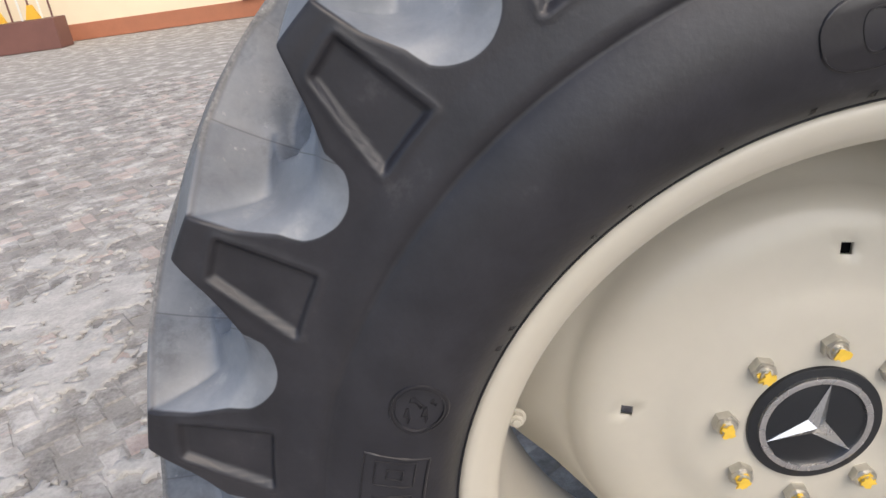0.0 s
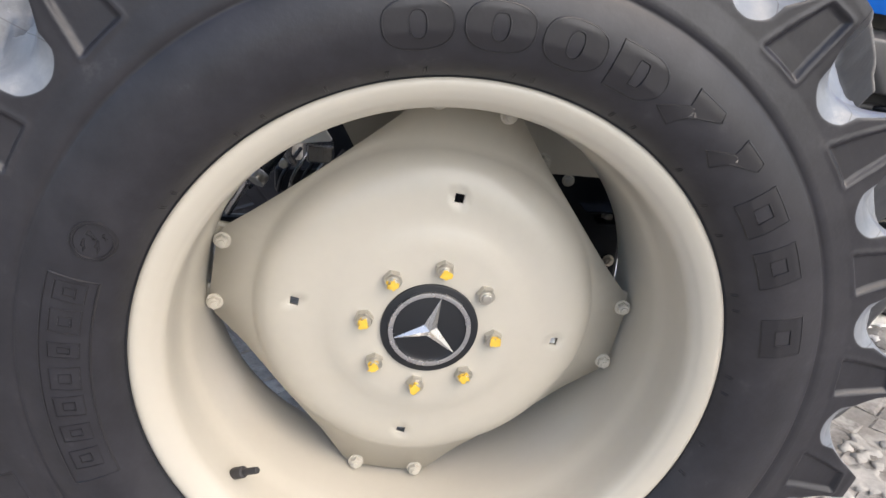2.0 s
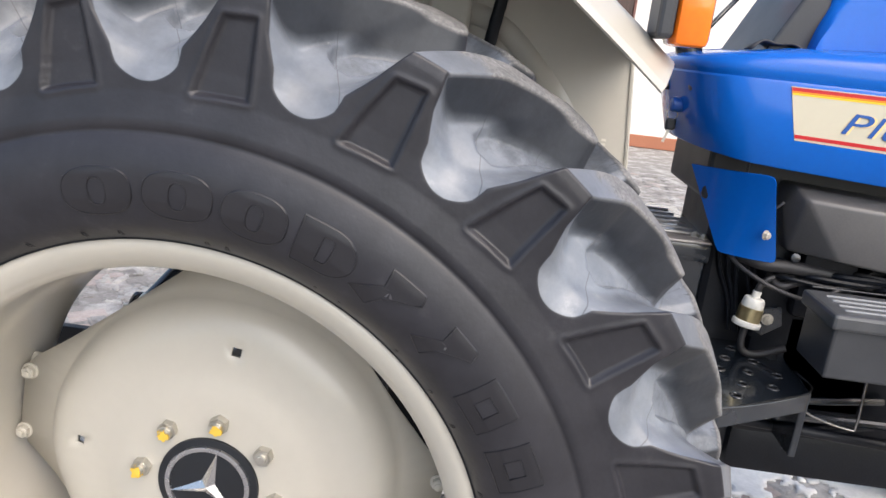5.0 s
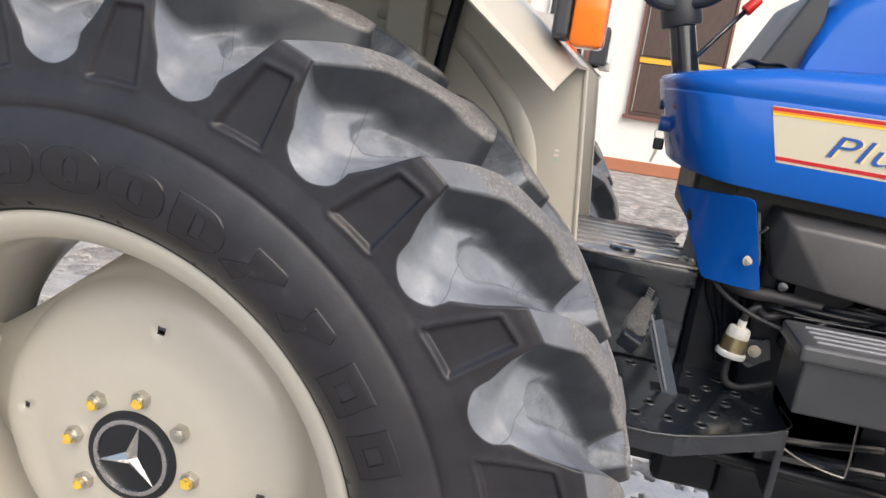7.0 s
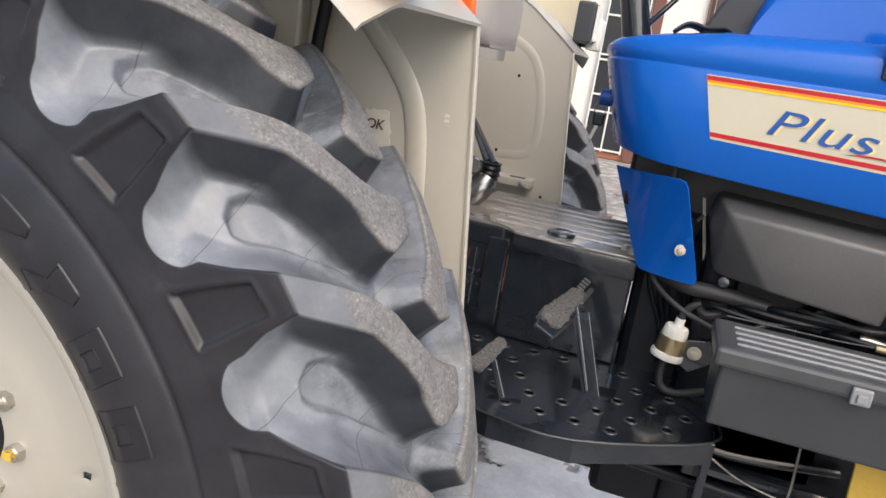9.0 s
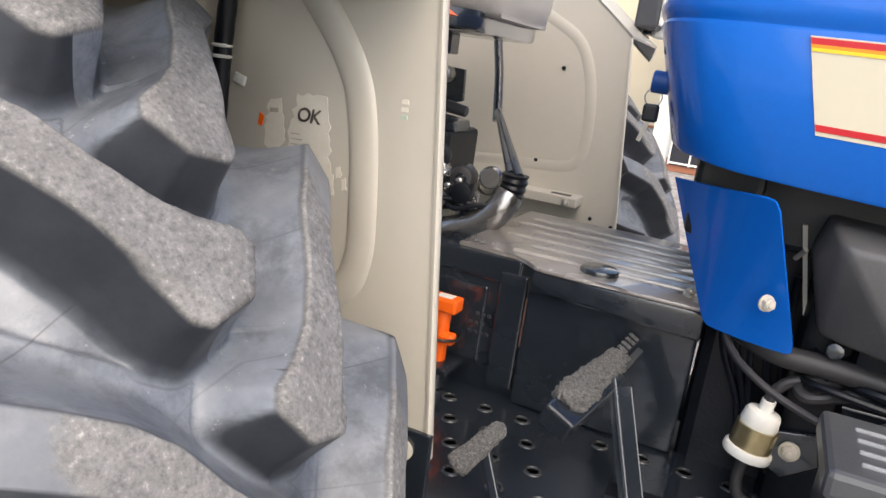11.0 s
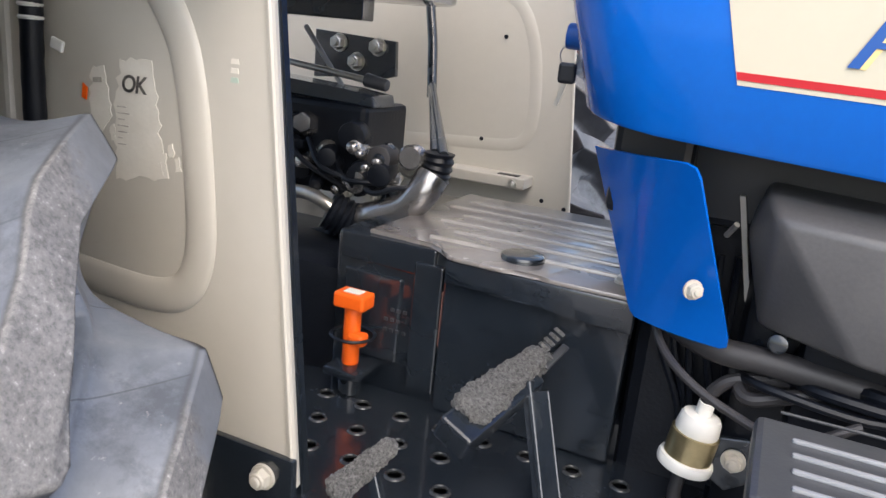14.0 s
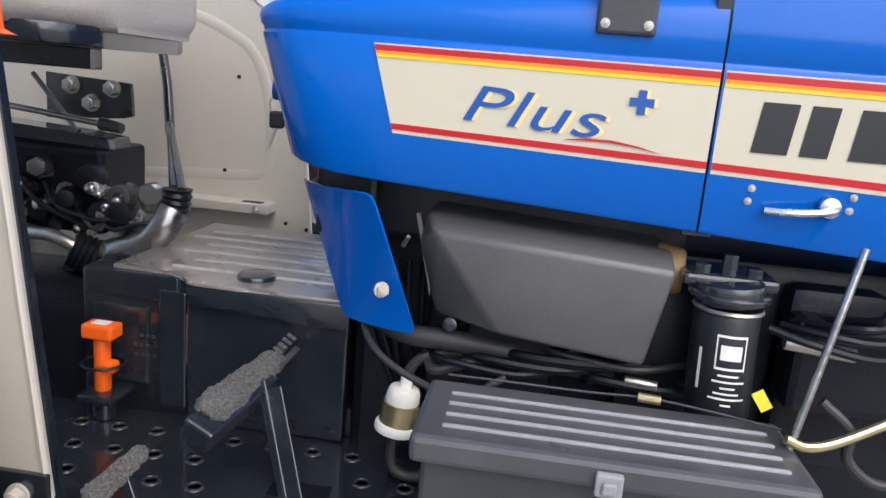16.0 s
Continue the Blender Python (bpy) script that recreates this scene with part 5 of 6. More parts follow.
    m = Matrix.Translation((a + b) / 2) @ Matrix((ex, ey, ez)).transposed().to_4x4()
    made = bmesh.ops.create_cube(bm, size=1)
    for v in made["verts"]:
        v.co = m @ Vector((v.co.x * d.length, v.co.y * width, v.co.z * thick))
    if bevel:
        bmesh.ops.bevel(bm, geom=list({e for v in made["verts"] for e in v.link_edges}), offset=bevel, segments=2, affect="EDGES", profile=0.5)
    return bm


def slab(a, b, up, width, thick, bevel=0.002):
    return add_slab(bmesh.new(), a, b, up, width, thick, bevel)


def wrapped(a, b, up, width, thick, seed):
    """A lumpy wrapped pad: a slab with an uneven, frayed surface."""
    bm = bmesh.new()
    a, b, up = Vector(a), Vector(b), Vector(up)
    d = b - a
    ex = d.normalized()
    ey = up.cross(ex).normalized()
    ez = ex.cross(ey)
    n, m = 72, 44
    rings = []
    for i in range(n + 1):
        u = i / n
        row = []
        for k in range(m):
            t = 2 * math.pi * k / m
            cy, cz = math.cos(t), math.sin(t)
            sq = 0.75
            p = Vector((0, abs(cy) ** sq * (1 if cy > 0 else -1) * width / 2, abs(cz) ** sq * (1 if cz > 0 else -1) * thick / 2))
            end = min(1.0, 0.45 + 9 * min(u, 1 - u)) * (1 - 0.35 * u)
            # strands run along the pad
            weave = math.sin(k * 2.1 + u * 46) * math.sin(k * 2.1 - u * 46)
            strand = 1 + 0.30 * noise.noise(Vector((k * 1.7 + seed, u * 5.0, seed))) + 0.16 * noise.noise(Vector((k * 0.9, u * 30.0, seed))) + 0.05 * weave
            q = a + d * u + (ey * p.y + ez * p.z) * end * strand
            q += d * (0.04 * noise.noise(Vector((k * 2.3, seed, 0.5))) if i in (0, n) else 0.0)
            row.append(bm.verts.new(q))
        rings.append(row)
    for r0, r1 in zip(rings, rings[1:]):
        for k in range(m):
            bm.faces.new((r0[k], r0[(k + 1) % m], r1[(k + 1) % m], r1[k]))
    bm.faces.new(rings[0][::-1])
    bm.faces.new(rings[-1])
    return bm


# clutch pedal with a wrapped pad
arm = part("pedal", slab((0.776, 0.640, 0.892), (0.830, 0.590, 0.752), (0.9, 0.1, 0.45), 0.040, 0.007), BLACK, tractor, "black clutch pedal with frayed grey wrapping")
part("pedal_web", slab((0.786, 0.622, 0.885), (0.838, 0.572, 0.752), (0, 1, 0), 0.026, 0.006), BLACK, arm)
part("pad_plate", slab((0.732, 0.512, 0.862), (0.764, 0.655, 0.886), (0.35, -0.2, 0.9), 0.043, 0.032, 0.004), BLACK, arm)
part("pad_wrap", wrapped((0.736, 0.530, 0.882), (0.770, 0.700, 0.904), (0.35, -0.2, 0.9), 0.047, 0.030, 3.0), WRAP, arm, "frayed grey woven wrapping", True)
tongue = part("pad_tongue", slab((0.763, 0.665, 0.903), (0.777, 0.738, 0.920), (0.35, -0.2, 0.9), 0.017, 0.004), BLACK, arm, "dark ribbed rubber tongue")
for k in range(5):
    u = 0.25 + 0.17 * k
    p = Vector((0.763, 0.665, 0.9055)).lerp(Vector((0.777, 0.738, 0.9225)), u)
    part("tongue_rib", slab(p + Vector((-0.007, 0.002, 0.003)), p + Vector((0.007, -0.002, -0.003)), (0.35, -0.2, 0.9), 0.006, 0.004, 0.0015), WRAP, tongue)
part("pad_tongue", slab((0.780, 0.668, 0.898), (0.790, 0.722, 0.910), (0.35, -0.2, 0.9), 0.010, 0.003), PLASTIC, arm)
small = part("small_pedal", slab((0.660, 0.478, 0.822), (0.695, 0.462, 0.752), (0.9, 0.2, 0.4), 0.014, 0.012), BLACK, tractor, "small black pedal with frayed grey wrapping")
part("small_pad_wrap", wrapped((0.640, 0.432, 0.806), (0.672, 0.505, 0.842), (0.5, -0.2, 0.8), 0.030, 0.014, 7.0), WRAP, small, "frayed grey woven wrapping", True)
part("pedal_slot", floor_plate([(0.675, 0.438), (0.730, 0.455), (0.726, 0.468), (0.671, 0.451)], 0.7535, 0.7562), IRON, footplate)
part("pedal_slot", floor_plate([(0.800, 0.575), (0.880, 0.580), (0.880, 0.618), (0.800, 0.613)], 0.7535, 0.7562), IRON, footplate)

# orange lock pin on a bracket at the tunnel's side
pin = part("lock_pin", rod((0.480, 0.722, 0.800), (0.481, 0.720, 0.893), 0.0125, n=18, bevel=0.002), ORANGE, tractor, "orange plastic lock pin with flat head", True)
part("pin_head", box(0.458, 0.508, 0.700, 0.734, 0.888, 0.911, 0.004), ORANGE, pin)
part("pin_shoulder", box(0.479, 0.507, 0.707, 0.728, 0.832, 0.852, 0.006), ORANGE, pin)
part("pin_label", box(0.470, 0.496, 0.708, 0.726, 0.911, 0.9118, 0.0), WHITE, pin, "small white label")
part("pin_ring", revolve([(0.029, 0.0), (0.0315, 0.0025), (0.034, 0.0), (0.0315, -0.0025)], 28, (0.482, 0.722, 0.845), "z"), IRON, pin, "dark wire ring", True)
bm = bmesh.new()
add_box(bm, 0.452, 0.512, 0.690, 0.762, 0.786, 0.800, 0.006)
add_rod(bm, (0.482, 0.722, 0.756), (0.482, 0.722, 0.786), 0.018, n=16)
part("pin_bracket", bm, BLACK, pin, "black rubber bracket", True, 40)
part("pin_tip", rod((0.482, 0.712, 0.762), (0.482, 0.712, 0.800), 0.0045, n=10), BRASS, pin)
part("tunnel_panel", box(0.555, 0.60, 0.752, 0.763, 0.770, 0.962, 0.003), BLACK, tunnel)
part("tunnel_panel", box(0.44, 0.535, 0.757, 0.764, 0.80, 0.93, 0.003), BLACK, tunnel, "black panel with small unreadable stamp")
for r in range(3):
    for k in range(4):
        if (r, k) not in ((1, 3), (2, 0)):
            part("stamp_bar", box(0.512 + 0.010 * k, 0.518 + 0.010 * k, 0.7548, 0.757, 0.848 + 0.016 * r, 0.853 + 0.016 * r), PLASTIC, tunnel)
part("red_mark", box(0.6035, 0.6055, 0.747, 0.763, 0.85, 0.93), MAROON, tunnel, "narrow red edge strip")

# shift linkage behind the tunnel: bellows, bent castings and levers
part("bellows", tube([(0.372, 0.925, 0.944), (0.356, 0.913, 0.951), (0.338, 0.902, 0.961), (0.318, 0.890, 0.972)], 0.031, 20, 5, 0.13), IRON, tractor, "black ribbed rubber bellows", True)
part("bellows", tube([(0.484, 0.94, 1.040), (0.487, 0.94, 1.055), (0.490, 0.94, 1.07), (0.491, 0.94, 1.088)], 0.022, 18, 3, 0.16), IRON, tractor, "black ribbed rubber bellows", True)
part("shift_casting", tube([(0.36, 0.92, 0.955), (0.40, 0.91, 0.972), (0.445, 0.91, 0.992), (0.478, 0.91, 1.022), (0.490, 0.925, 1.052)], 0.027, 16, 6), CAST, tractor, "glossy bent shift casting", True)
part("shift_rod", tube([(0.14, 0.90, 0.985), (0.22, 0.895, 0.990), (0.28, 0.888, 0.992), (0.318, 0.884, 0.982), (0.336, 0.892, 0.968)], 0.0115, 12, 6), STEEL, tractor, "bare steel shift rod", True)
part("shift_rod", rod((0.14, 0.94, 0.885), (0.33, 0.93, 0.925), 0.011, n=12), IRON, tractor, "", True)
lever = part("gear_lever", tube([(0.349, 1.183, 1.155), (0.340, 1.195, 1.20), (0.325, 1.215, 1.26), (0.307, 1.232, 1.319), (0.288, 1.252, 1.40)], 0.0098, 12, 5), BLACK, tractor, "black upright gear lever with forked foot", True)
part("lever_fork", rod((0.500, 0.935, 1.085), (0.352, 1.176, 1.178), 0.0085, 0.0065, n=12), BLACK, lever, "", True)
part("lever_fork", rod((0.478, 0.950, 1.085), (0.344, 1.188, 1.178), 0.0085, 0.0065, n=12), BLACK, lever, "", True)
valve = part("hydraulic_valve", box(0.12, 0.355, 0.93, 1.08, 0.99, 1.145, 0.01), IRON, tractor, "black hydraulic valve block")
for x, y, z, r, l in ((0.345, 0.925, 1.10, 0.024, 0.03), (0.30, 0.93, 1.045, 0.02, 0.03), (0.24, 0.93, 1.03, 0.018, 0.025), (0.37, 0.94, 1.04, 0.028, 0.05), (0.40, 0.945, 1.05, 0.02, 0.06), (0.22, 0.93, 1.10, 0.022, 0.02)):
    part("valve_port", rod((x, y, z), (x + 0.2 * l, y - l, z - 0.1 * l), r, n=18, bevel=0.003), IRON, valve, "", True)
part("valve_cap", rod((0.285, 0.93, 1.068), (0.30, 0.905, 1.06), 0.016, n=18, bevel=0.003), STEEL, valve, "bare metal cap", True)
part("shift_pipe", tube([(0.13, 0.90, 0.975), (0.20, 0.90, 0.982), (0.25, 0.905, 0.985), (0.285, 0.912, 0.982)], 0.0085, 12, 5), STEEL, valve, "bare steel pipe", True)
part("clamp_ring", revolve([(0.014, 0.0), (0.0165, 0.004), (0.019, 0.0), (0.0165, -0.004)], 24, (0.445, 0.925, 1.06)), STEEL, valve, "bright hose clamp", True)
for k, (x, z) in enumerate(((0.18, 1.06), (0.205, 1.02), (0.26, 0.985), (0.33, 1.0), (0.17, 1.0), (0.38, 1.0))):
    put("valve_bolt", SMALL_BOLT, (x, 0.93, z), valve, STEEL)
fit_rng = random.Random(21)
for k in range(30):
    x, z = fit_rng.uniform(0.19, 0.45), fit_rng.uniform(0.965, 1.11)
    r, l = fit_rng.uniform(0.007, 0.02), fit_rng.uniform(0.015, 0.05)
    dx, dz = fit_rng.uniform(-0.6, 0.6), fit_rng.uniform(-0.5, 0.5)
    fitting = part("valve_fitting", rod((x, 0.935, z), (x + dx * l, 0.93 - l, z + dz * l), r, r * fit_rng.uniform(0.7, 1.0), n=fit_rng.choice((6, 14, 14)), bevel=0.002), fit_rng.choice((IRON, IRON, BLACK, CAST)), valve, "", True)
    if k % 3 == 0:
        part("fitting_end", rod((x + dx * l, 0.93 - l, z + dz * l), (x + dx * l * 1.2, 0.93 - l * 1.2 - 0.002, z + dz * l * 1.2), r * 0.6, n=10), CAST, fitting, "", True)
part("valve_canister", rod((0.398, 0.945, 1.068), (0.404, 0.895, 1.070), 0.021, n=22, bevel=0.004), HOSE, valve, "brown-grey round cap", True)
part("valve_spring", tube([(0.445, 0.945, 1.074), (0.450, 0.93, 1.076), (0.455, 0.915, 1.078), (0.458, 0.90, 1.079)], 0.017, 16, 4, 0.22), CAST, valve, "bright ribbed sleeve", True)
for k in range(4):
    x = 0.20 + 0.05 * k
    part("control_line", tube([(x, 0.92, 1.10 - 0.02 * k), (x + 0.05, 0.885, 1.06 - 0.015 * k), (x + 0.10, 0.89, 1.03), (x + 0.16, 0.92, 1.0 + 0.01 * k)], 0.0045, 8, 6), IRON, valve, "", True)
# blocks added to keep the space under the cowl dark
part("cowl_filler", box(0.84, 1.32, 0.73, 1.01, 1.09, 1.30, 0.01), INK_BLACK, tractor, "black filler block added under the cowl")
part("cowl_filler", box(0.812, 0.90, 0.70, 1.04, 1.09, 1.28, 0.01), INK_BLACK, tractor, "black filler block added under the cowl")
# strip added so that the open joint stays dark
part("joint_strip", box(1.285, 1.318, 0.603, 0.612, 1.160, 1.44), INK_BLACK, hood_front, "black strip added behind the panel joint")
# unseen sheet added beneath, so that the footplate's holes look dark
part("under_tray", floor_plate([(0.40, 0.44), (0.70, 0.41), (0.83, 0.41), (1.03, 0.53), (1.04, 0.755), (0.40, 0.755)], 0.716, 0.720), INK_BLACK, footplate, "black sheet added under the footplate to darken its holes")
part("quadrant", plate([(0.12, 1.15), (0.36, 1.142), (0.355, 1.162), (0.30, 1.168), (0.12, 1.178)], 0.945, 1.02, 0.003), BLACK, tractor, "black lever quadrant plate")
hl = part("hydraulic_lever", rod((0.10, 0.99, 1.205), (0.335, 0.985, 1.183), 0.0058, n=12), STEEL, tractor, "steel hydraulic lever with black knob", True)
part("knob", rod((0.318, 0.985, 1.185), (0.362, 0.984, 1.179), 0.0125, 0.010, n=16, bevel=0.003), PLASTIC, hl, "", True)
part("strut", slab((0.177, 1.0, 1.265), (0.283, 1.0, 1.143), (0, -1, 0), 0.009, 0.006), RIB, tractor, "pale grey strut")
bp = part("seat_bracket", plate([(0.06, 1.262), (0.252, 1.252), (0.256, 1.184), (0.235, 1.178), (0.06, 1.165)], 1.200, 1.212, 0.002), BLACK, tractor, "black steel bracket with three bolts")
for x, z in ((0.121, 1.239), (0.213, 1.238), (0.165, 1.205)):
    put("bracket_bolt", NUT, (x, 1.200, z), bp, STEEL, "zinc bolt")

# seat
def seat_plan(grow):
    """Plan of the cushion with rounded front corners."""
    pts = [(0.0, 0.645 - grow), (0.0, 1.095 + grow)]
    for cy, a0 in ((0.98, 90), (0.76, 0)):
        pts += [(0.375 + (0.115 + grow) * math.cos(radians(a0 - 90 * k / 7)), cy + (0.115 + grow) * math.sin(radians(a0 - 90 * k / 7))) for k in range(8)]
    return pts


bm = floor_plate(seat_plan(0.0), 1.340, 1.475)
bmesh.ops.bevel(bm, geom=[e for e in bm.edges if abs(e.verts[0].co.z - e.verts[1].co.z) < 1e-6], offset=0.042, segments=5, affect="EDGES", profile=0.5)
seat = part("seat_cushion", bm, SEAT, tractor, "grey vinyl seat cushion", True, 60)
part("seat_pan", floor_plate(seat_plan(-0.022), 1.316, 1.352, 0.008), BLACK, seat, "black steel seat pan", True, 40)
part("seat_rail", box(0.10, 0.335, 0.93, 0.97, 1.280, 1.317, 0.003), BLACK, seat)
part("seat_back", box(-0.06, 0.03, 0.66, 1.08, 1.44, 1.80, 0.04, 4), SEAT, seat, "grey vinyl seat back", True)

# ledge and details on the far fender
rail = part("fender_ledge", box(0.16, 0.525, 1.285, 1.345, 0.985, 1.008, 0.003), CREAM, far_side, "cream folded ledge")
part("ledge_slot", box(0.46, 0.505, 1.300, 1.318, 1.008, 1.0095), IRON, rail)
put("ledge_bolt", TINY_BOLT, (0.50, 1.285, 0.994), rail, STEEL)
for x, z in ((0.43, 1.283), (0.40, 1.07), (0.55, 0.96), (0.60, 0.95)):
    part("fender_hole", rod((x, 1.3415, z), (x, 1.339, z), 0.0045, n=12), IRON, far_side)

# near fender: cable, clip, stickers, bolt
cable = part("cable", tube([(0.345, 0.372, 1.50), (0.335, 0.372, 1.44), (0.322, 0.372, 1.36), (0.312, 0.373, 1.28), (0.308, 0.373, 1.20), (0.306, 0.375, 1.10), (0.31, 0.378, 0.95)], 0.0105, 12, 6, 0.05), IRON, near_side, "black corrugated cable sleeve", True)
for dz in (0.0, 0.012):
    part("cable_tie", revolve([(0.0108, -0.002), (0.0122, 0.0), (0.0108, 0.002)], 16, (0.3095, 0.3725, 1.243 + dz), "z"), WHITE, cable, "white cable tie", True)
part("clip", slab((0.315, 0.389, 1.222), (0.332, 0.389, 1.217), (0, -1, 0), 0.012, 0.004), WHITE, near_side, "white plastic clip")
part("clip", slab((0.283, 0.389, 1.217), (0.292, 0.389, 1.217), (0, -1, 0), 0.010, 0.004), WHITE, near_side, "white plastic clip")
edge = random.Random(5)


def ragged(corners, seed, step=0.006, depth=0.0035):
    """A torn outline: the straight sides between the corners broken into uneven bites."""
    rng = random.Random(seed)
    out = []
    for (x0, z0), (x1, z1) in zip(corners, corners[1:] + corners[:1]):
        n = max(2, int(math.hypot(x1 - x0, z1 - z0) / step))
        for k in range(n):
            t = k / n
            bite = depth * rng.random() ** 2 * rng.choice((-1, 1, 1))
            nx, nz = z1 - z0, x0 - x1
            ln = math.hypot(nx, nz)
            out.append((x0 + (x1 - x0) * t + nx / ln * bite, z0 + (z1 - z0) * t + nz / ln * bite))
    return out


sticker = part("sticker", plate(ragged([(0.393, 1.098), (0.462, 1.108), (0.452, 1.15), (0.442, 1.215), (0.402, 1.213), (0.394, 1.17)], 5), 0.3942, 0.3952), PAPER, near_side, "worn torn paper sticker with faded print")
part("sticker", plate(ragged([(0.360, 1.150), (0.374, 1.140), (0.388, 1.158), (0.380, 1.205), (0.364, 1.203)], 8, 0.005, 0.004), 0.3942, 0.3952), PAPER, near_side, "small torn paper sticker")
for k, (x, z) in enumerate(((0.455, 1.118), (0.463, 1.128), (0.449, 1.108), (0.388, 1.135), (0.471, 1.116))):
    part("paper_shred", plate(ragged([(x, z), (x + 0.006, z + 0.001), (x + 0.004, z + 0.014), (x - 0.001, z + 0.012)], 30 + k, 0.004, 0.002), 0.3940, 0.3952), PAPER, near_side, "shred of torn paper")
link("lettering", moved(lettering("OK", 0.0225, 0.0004, 0.15, 0.92, 0.0004), on_side(0.4035, 0.3931, 1.184)), mat("worn_stamp_ink", (0.05, 0.047, 0.044), 0.6, vary=0.5, scale=160, bump=0.0, dirt=(0.35, 0.32, 0.27), dirt_amount=0.5), sticker, "black stamped letters")
for k in range(7):
    wdt = (0.012, 0.016, 0.010, 0.015, 0.013, 0.007, 0.011)[k]
    part("print_bar", plate([(0.398, 1.168 - 0.006 * k), (0.398 + wdt, 1.1684 - 0.006 * k), (0.398 + wdt, 1.1696 - 0.006 * k), (0.398, 1.1692 - 0.006 * k)], 0.3930, 0.3934), FADED, sticker)
part("print_bar", plate([(0.366, 1.188), (0.378, 1.189), (0.378, 1.194), (0.366, 1.193)], 0.3930, 0.3940), FADED, sticker)
part("orange_smear", plate([(0.350, 1.172), (0.356, 1.170), (0.358, 1.182), (0.352, 1.186)], 0.3928, 0.3940), ORANGE, sticker, "small orange smear")
for zz in (1.206, 1.214, 1.222):
    part("print_bar", plate([(0.535, zz), (0.544, zz), (0.543, zz + 0.0045), (0.536, zz + 0.0045)], 0.3942, 0.3952), mat("green_ink", (0.38, 0.47, 0.40), 0.6) if zz == 1.206 else PAPER, near_side)
gus = part("fender_bracket", plate([(0.50, 0.862), (0.625, 0.862), (0.628, 0.74), (0.47, 0.74)], 0.386, 0.394, 0.002), BLACK, near_side, "black fender bracket")
put("bracket_bolt", SMALL_BOLT, (0.592, 0.386, 0.836), gus, BRASS, "yellow zinc bolt")
lift_lever = part("lift_lever", slab((0.590, 0.45, 0.78), (0.531, 0.45, 1.33), (0, -1, 0), 0.022, 0.014, 0.003), BLACK, tractor, "black upright lever with orange grip")
part("lever_grip", slab((0.5325, 0.45, 1.318), (0.521, 0.45, 1.425), (0, -1, 0), 0.033, 0.022, 0.006), ORANGE, lift_lever, "orange plastic grip", True)
put("fender_bolt", NUT, (0.244, 0.395, 0.862), near_side, STEEL, "zinc bolt")

# parts seen behind the wheel disc: lift cylinder, links, hoses
lo, hi = Vector((-0.314, 0.456, 0.779)), Vector((-0.255, 0.531, 0.862))
along = (hi - lo).normalized()
cyl = part("lift_cylinder", rod(lo, hi, 0.0185, n=24, bevel=0.002), BLACK, tractor, "black lift cylinder with bare collars", True)
part("cylinder_collar", rod(lo - along * 0.012, lo + along * 0.010, 0.0205, n=24, bevel=0.002), STEEL, cyl, "bare zinc collar", True)
part("cylinder_collar", rod(hi - along * 0.012, hi + along * 0.012, 0.0212, n=24, bevel=0.002), STEEL, cyl, "bare zinc collar", True)
part("cylinder_rod", rod(hi + along * 0.012, hi + along * 0.16, 0.0180, n=20), IRON, cyl, "", True)
part("link_hook", tube([(-0.466, 0.62, 0.60), (-0.440, 0.612, 0.675), (-0.421, 0.609, 0.722), (-0.406, 0.609, 0.730), (-0.373, 0.611, 0.724), (-0.348, 0.612, 0.70)], 0.0075, 10, 6), BLACK, tractor, "black bent hook", True)
part("hook_rod", rod((-0.475, 0.66, 0.676), (-0.37, 0.65, 0.690), 0.0045, n=10), STEEL, tractor, "thin bare rod", True)
part("hook_tie", rod((-0.40, 0.60, 0.640), (-0.352, 0.58, 0.722), 0.0075, n=12), CAST, tractor, "bare steel tie rod", True)
cap = part("round_cap", revolve([(0.0, 0.052), (0.012, 0.052), (0.028, 0.047), (0.0335, 0.040), (0.034, 0.006), (0.031, 0.0), (0.0, 0.0)], 32, (-0.395, 0.79, 0.690), "z"), RIB, tractor, "grey round filler cap", True)
part("cap_ring", tube([(-0.402, 0.785, 0.742), (-0.402, 0.782, 0.760), (-0.392, 0.782, 0.766), (-0.382, 0.785, 0.757), (-0.380, 0.788, 0.742)], 0.0035, 8, 6), STEEL, cap, "bare wire ring", True)
# white plate added in place of bright background showing through a gap
part("bright_gap_plate", plate([(-0.218, 0.876), (-0.207, 0.878), (-0.172, 0.826), (-0.176, 0.822), (-0.250, 0.812), (-0.247, 0.820)], 0.590, 0.596, 0.002), WHITE, tractor, "white plate standing for the bright background behind the fender")
part("valve_block", box(-0.226, -0.168, 0.575, 0.640, 0.775, 0.815, 0.005), CAST, tractor, "bare cast valve block")
part("valve_plug", rod((-0.285, 0.690, 0.738), (-0.285, 0.676, 0.738), 0.012, n=6, bevel=0.002), STEEL, tractor, "zinc plug", True)
part("valve_pipe", tube([(-0.255, 0.62, 0.83), (-0.268, 0.63, 0.80), (-0.272, 0.65, 0.77), (-0.262, 0.67, 0.745)], 0.009, 10, 6), CAST, tractor, "bare steel pipe", True)
part("rear_crossbar", slab((-0.62, 0.60, 0.60), (-0.30, 0.60, 0.60), (0, -1, 0), 0.07, 0.02), IRON, tractor)
part("link_arm", slab((-0.75, 0.66, 0.42), (-0.10, 0.70, 0.50), (0, -1, 0), 0.07, 0.03), IRON, tractor, "black lower link arm")
part("lift_arm", slab((-0.25, 0.80, 0.98), (-0.05, 0.80, 0.93), (0, -1, 0), 0.08, 0.03), IRON, tractor, "black lift arm")
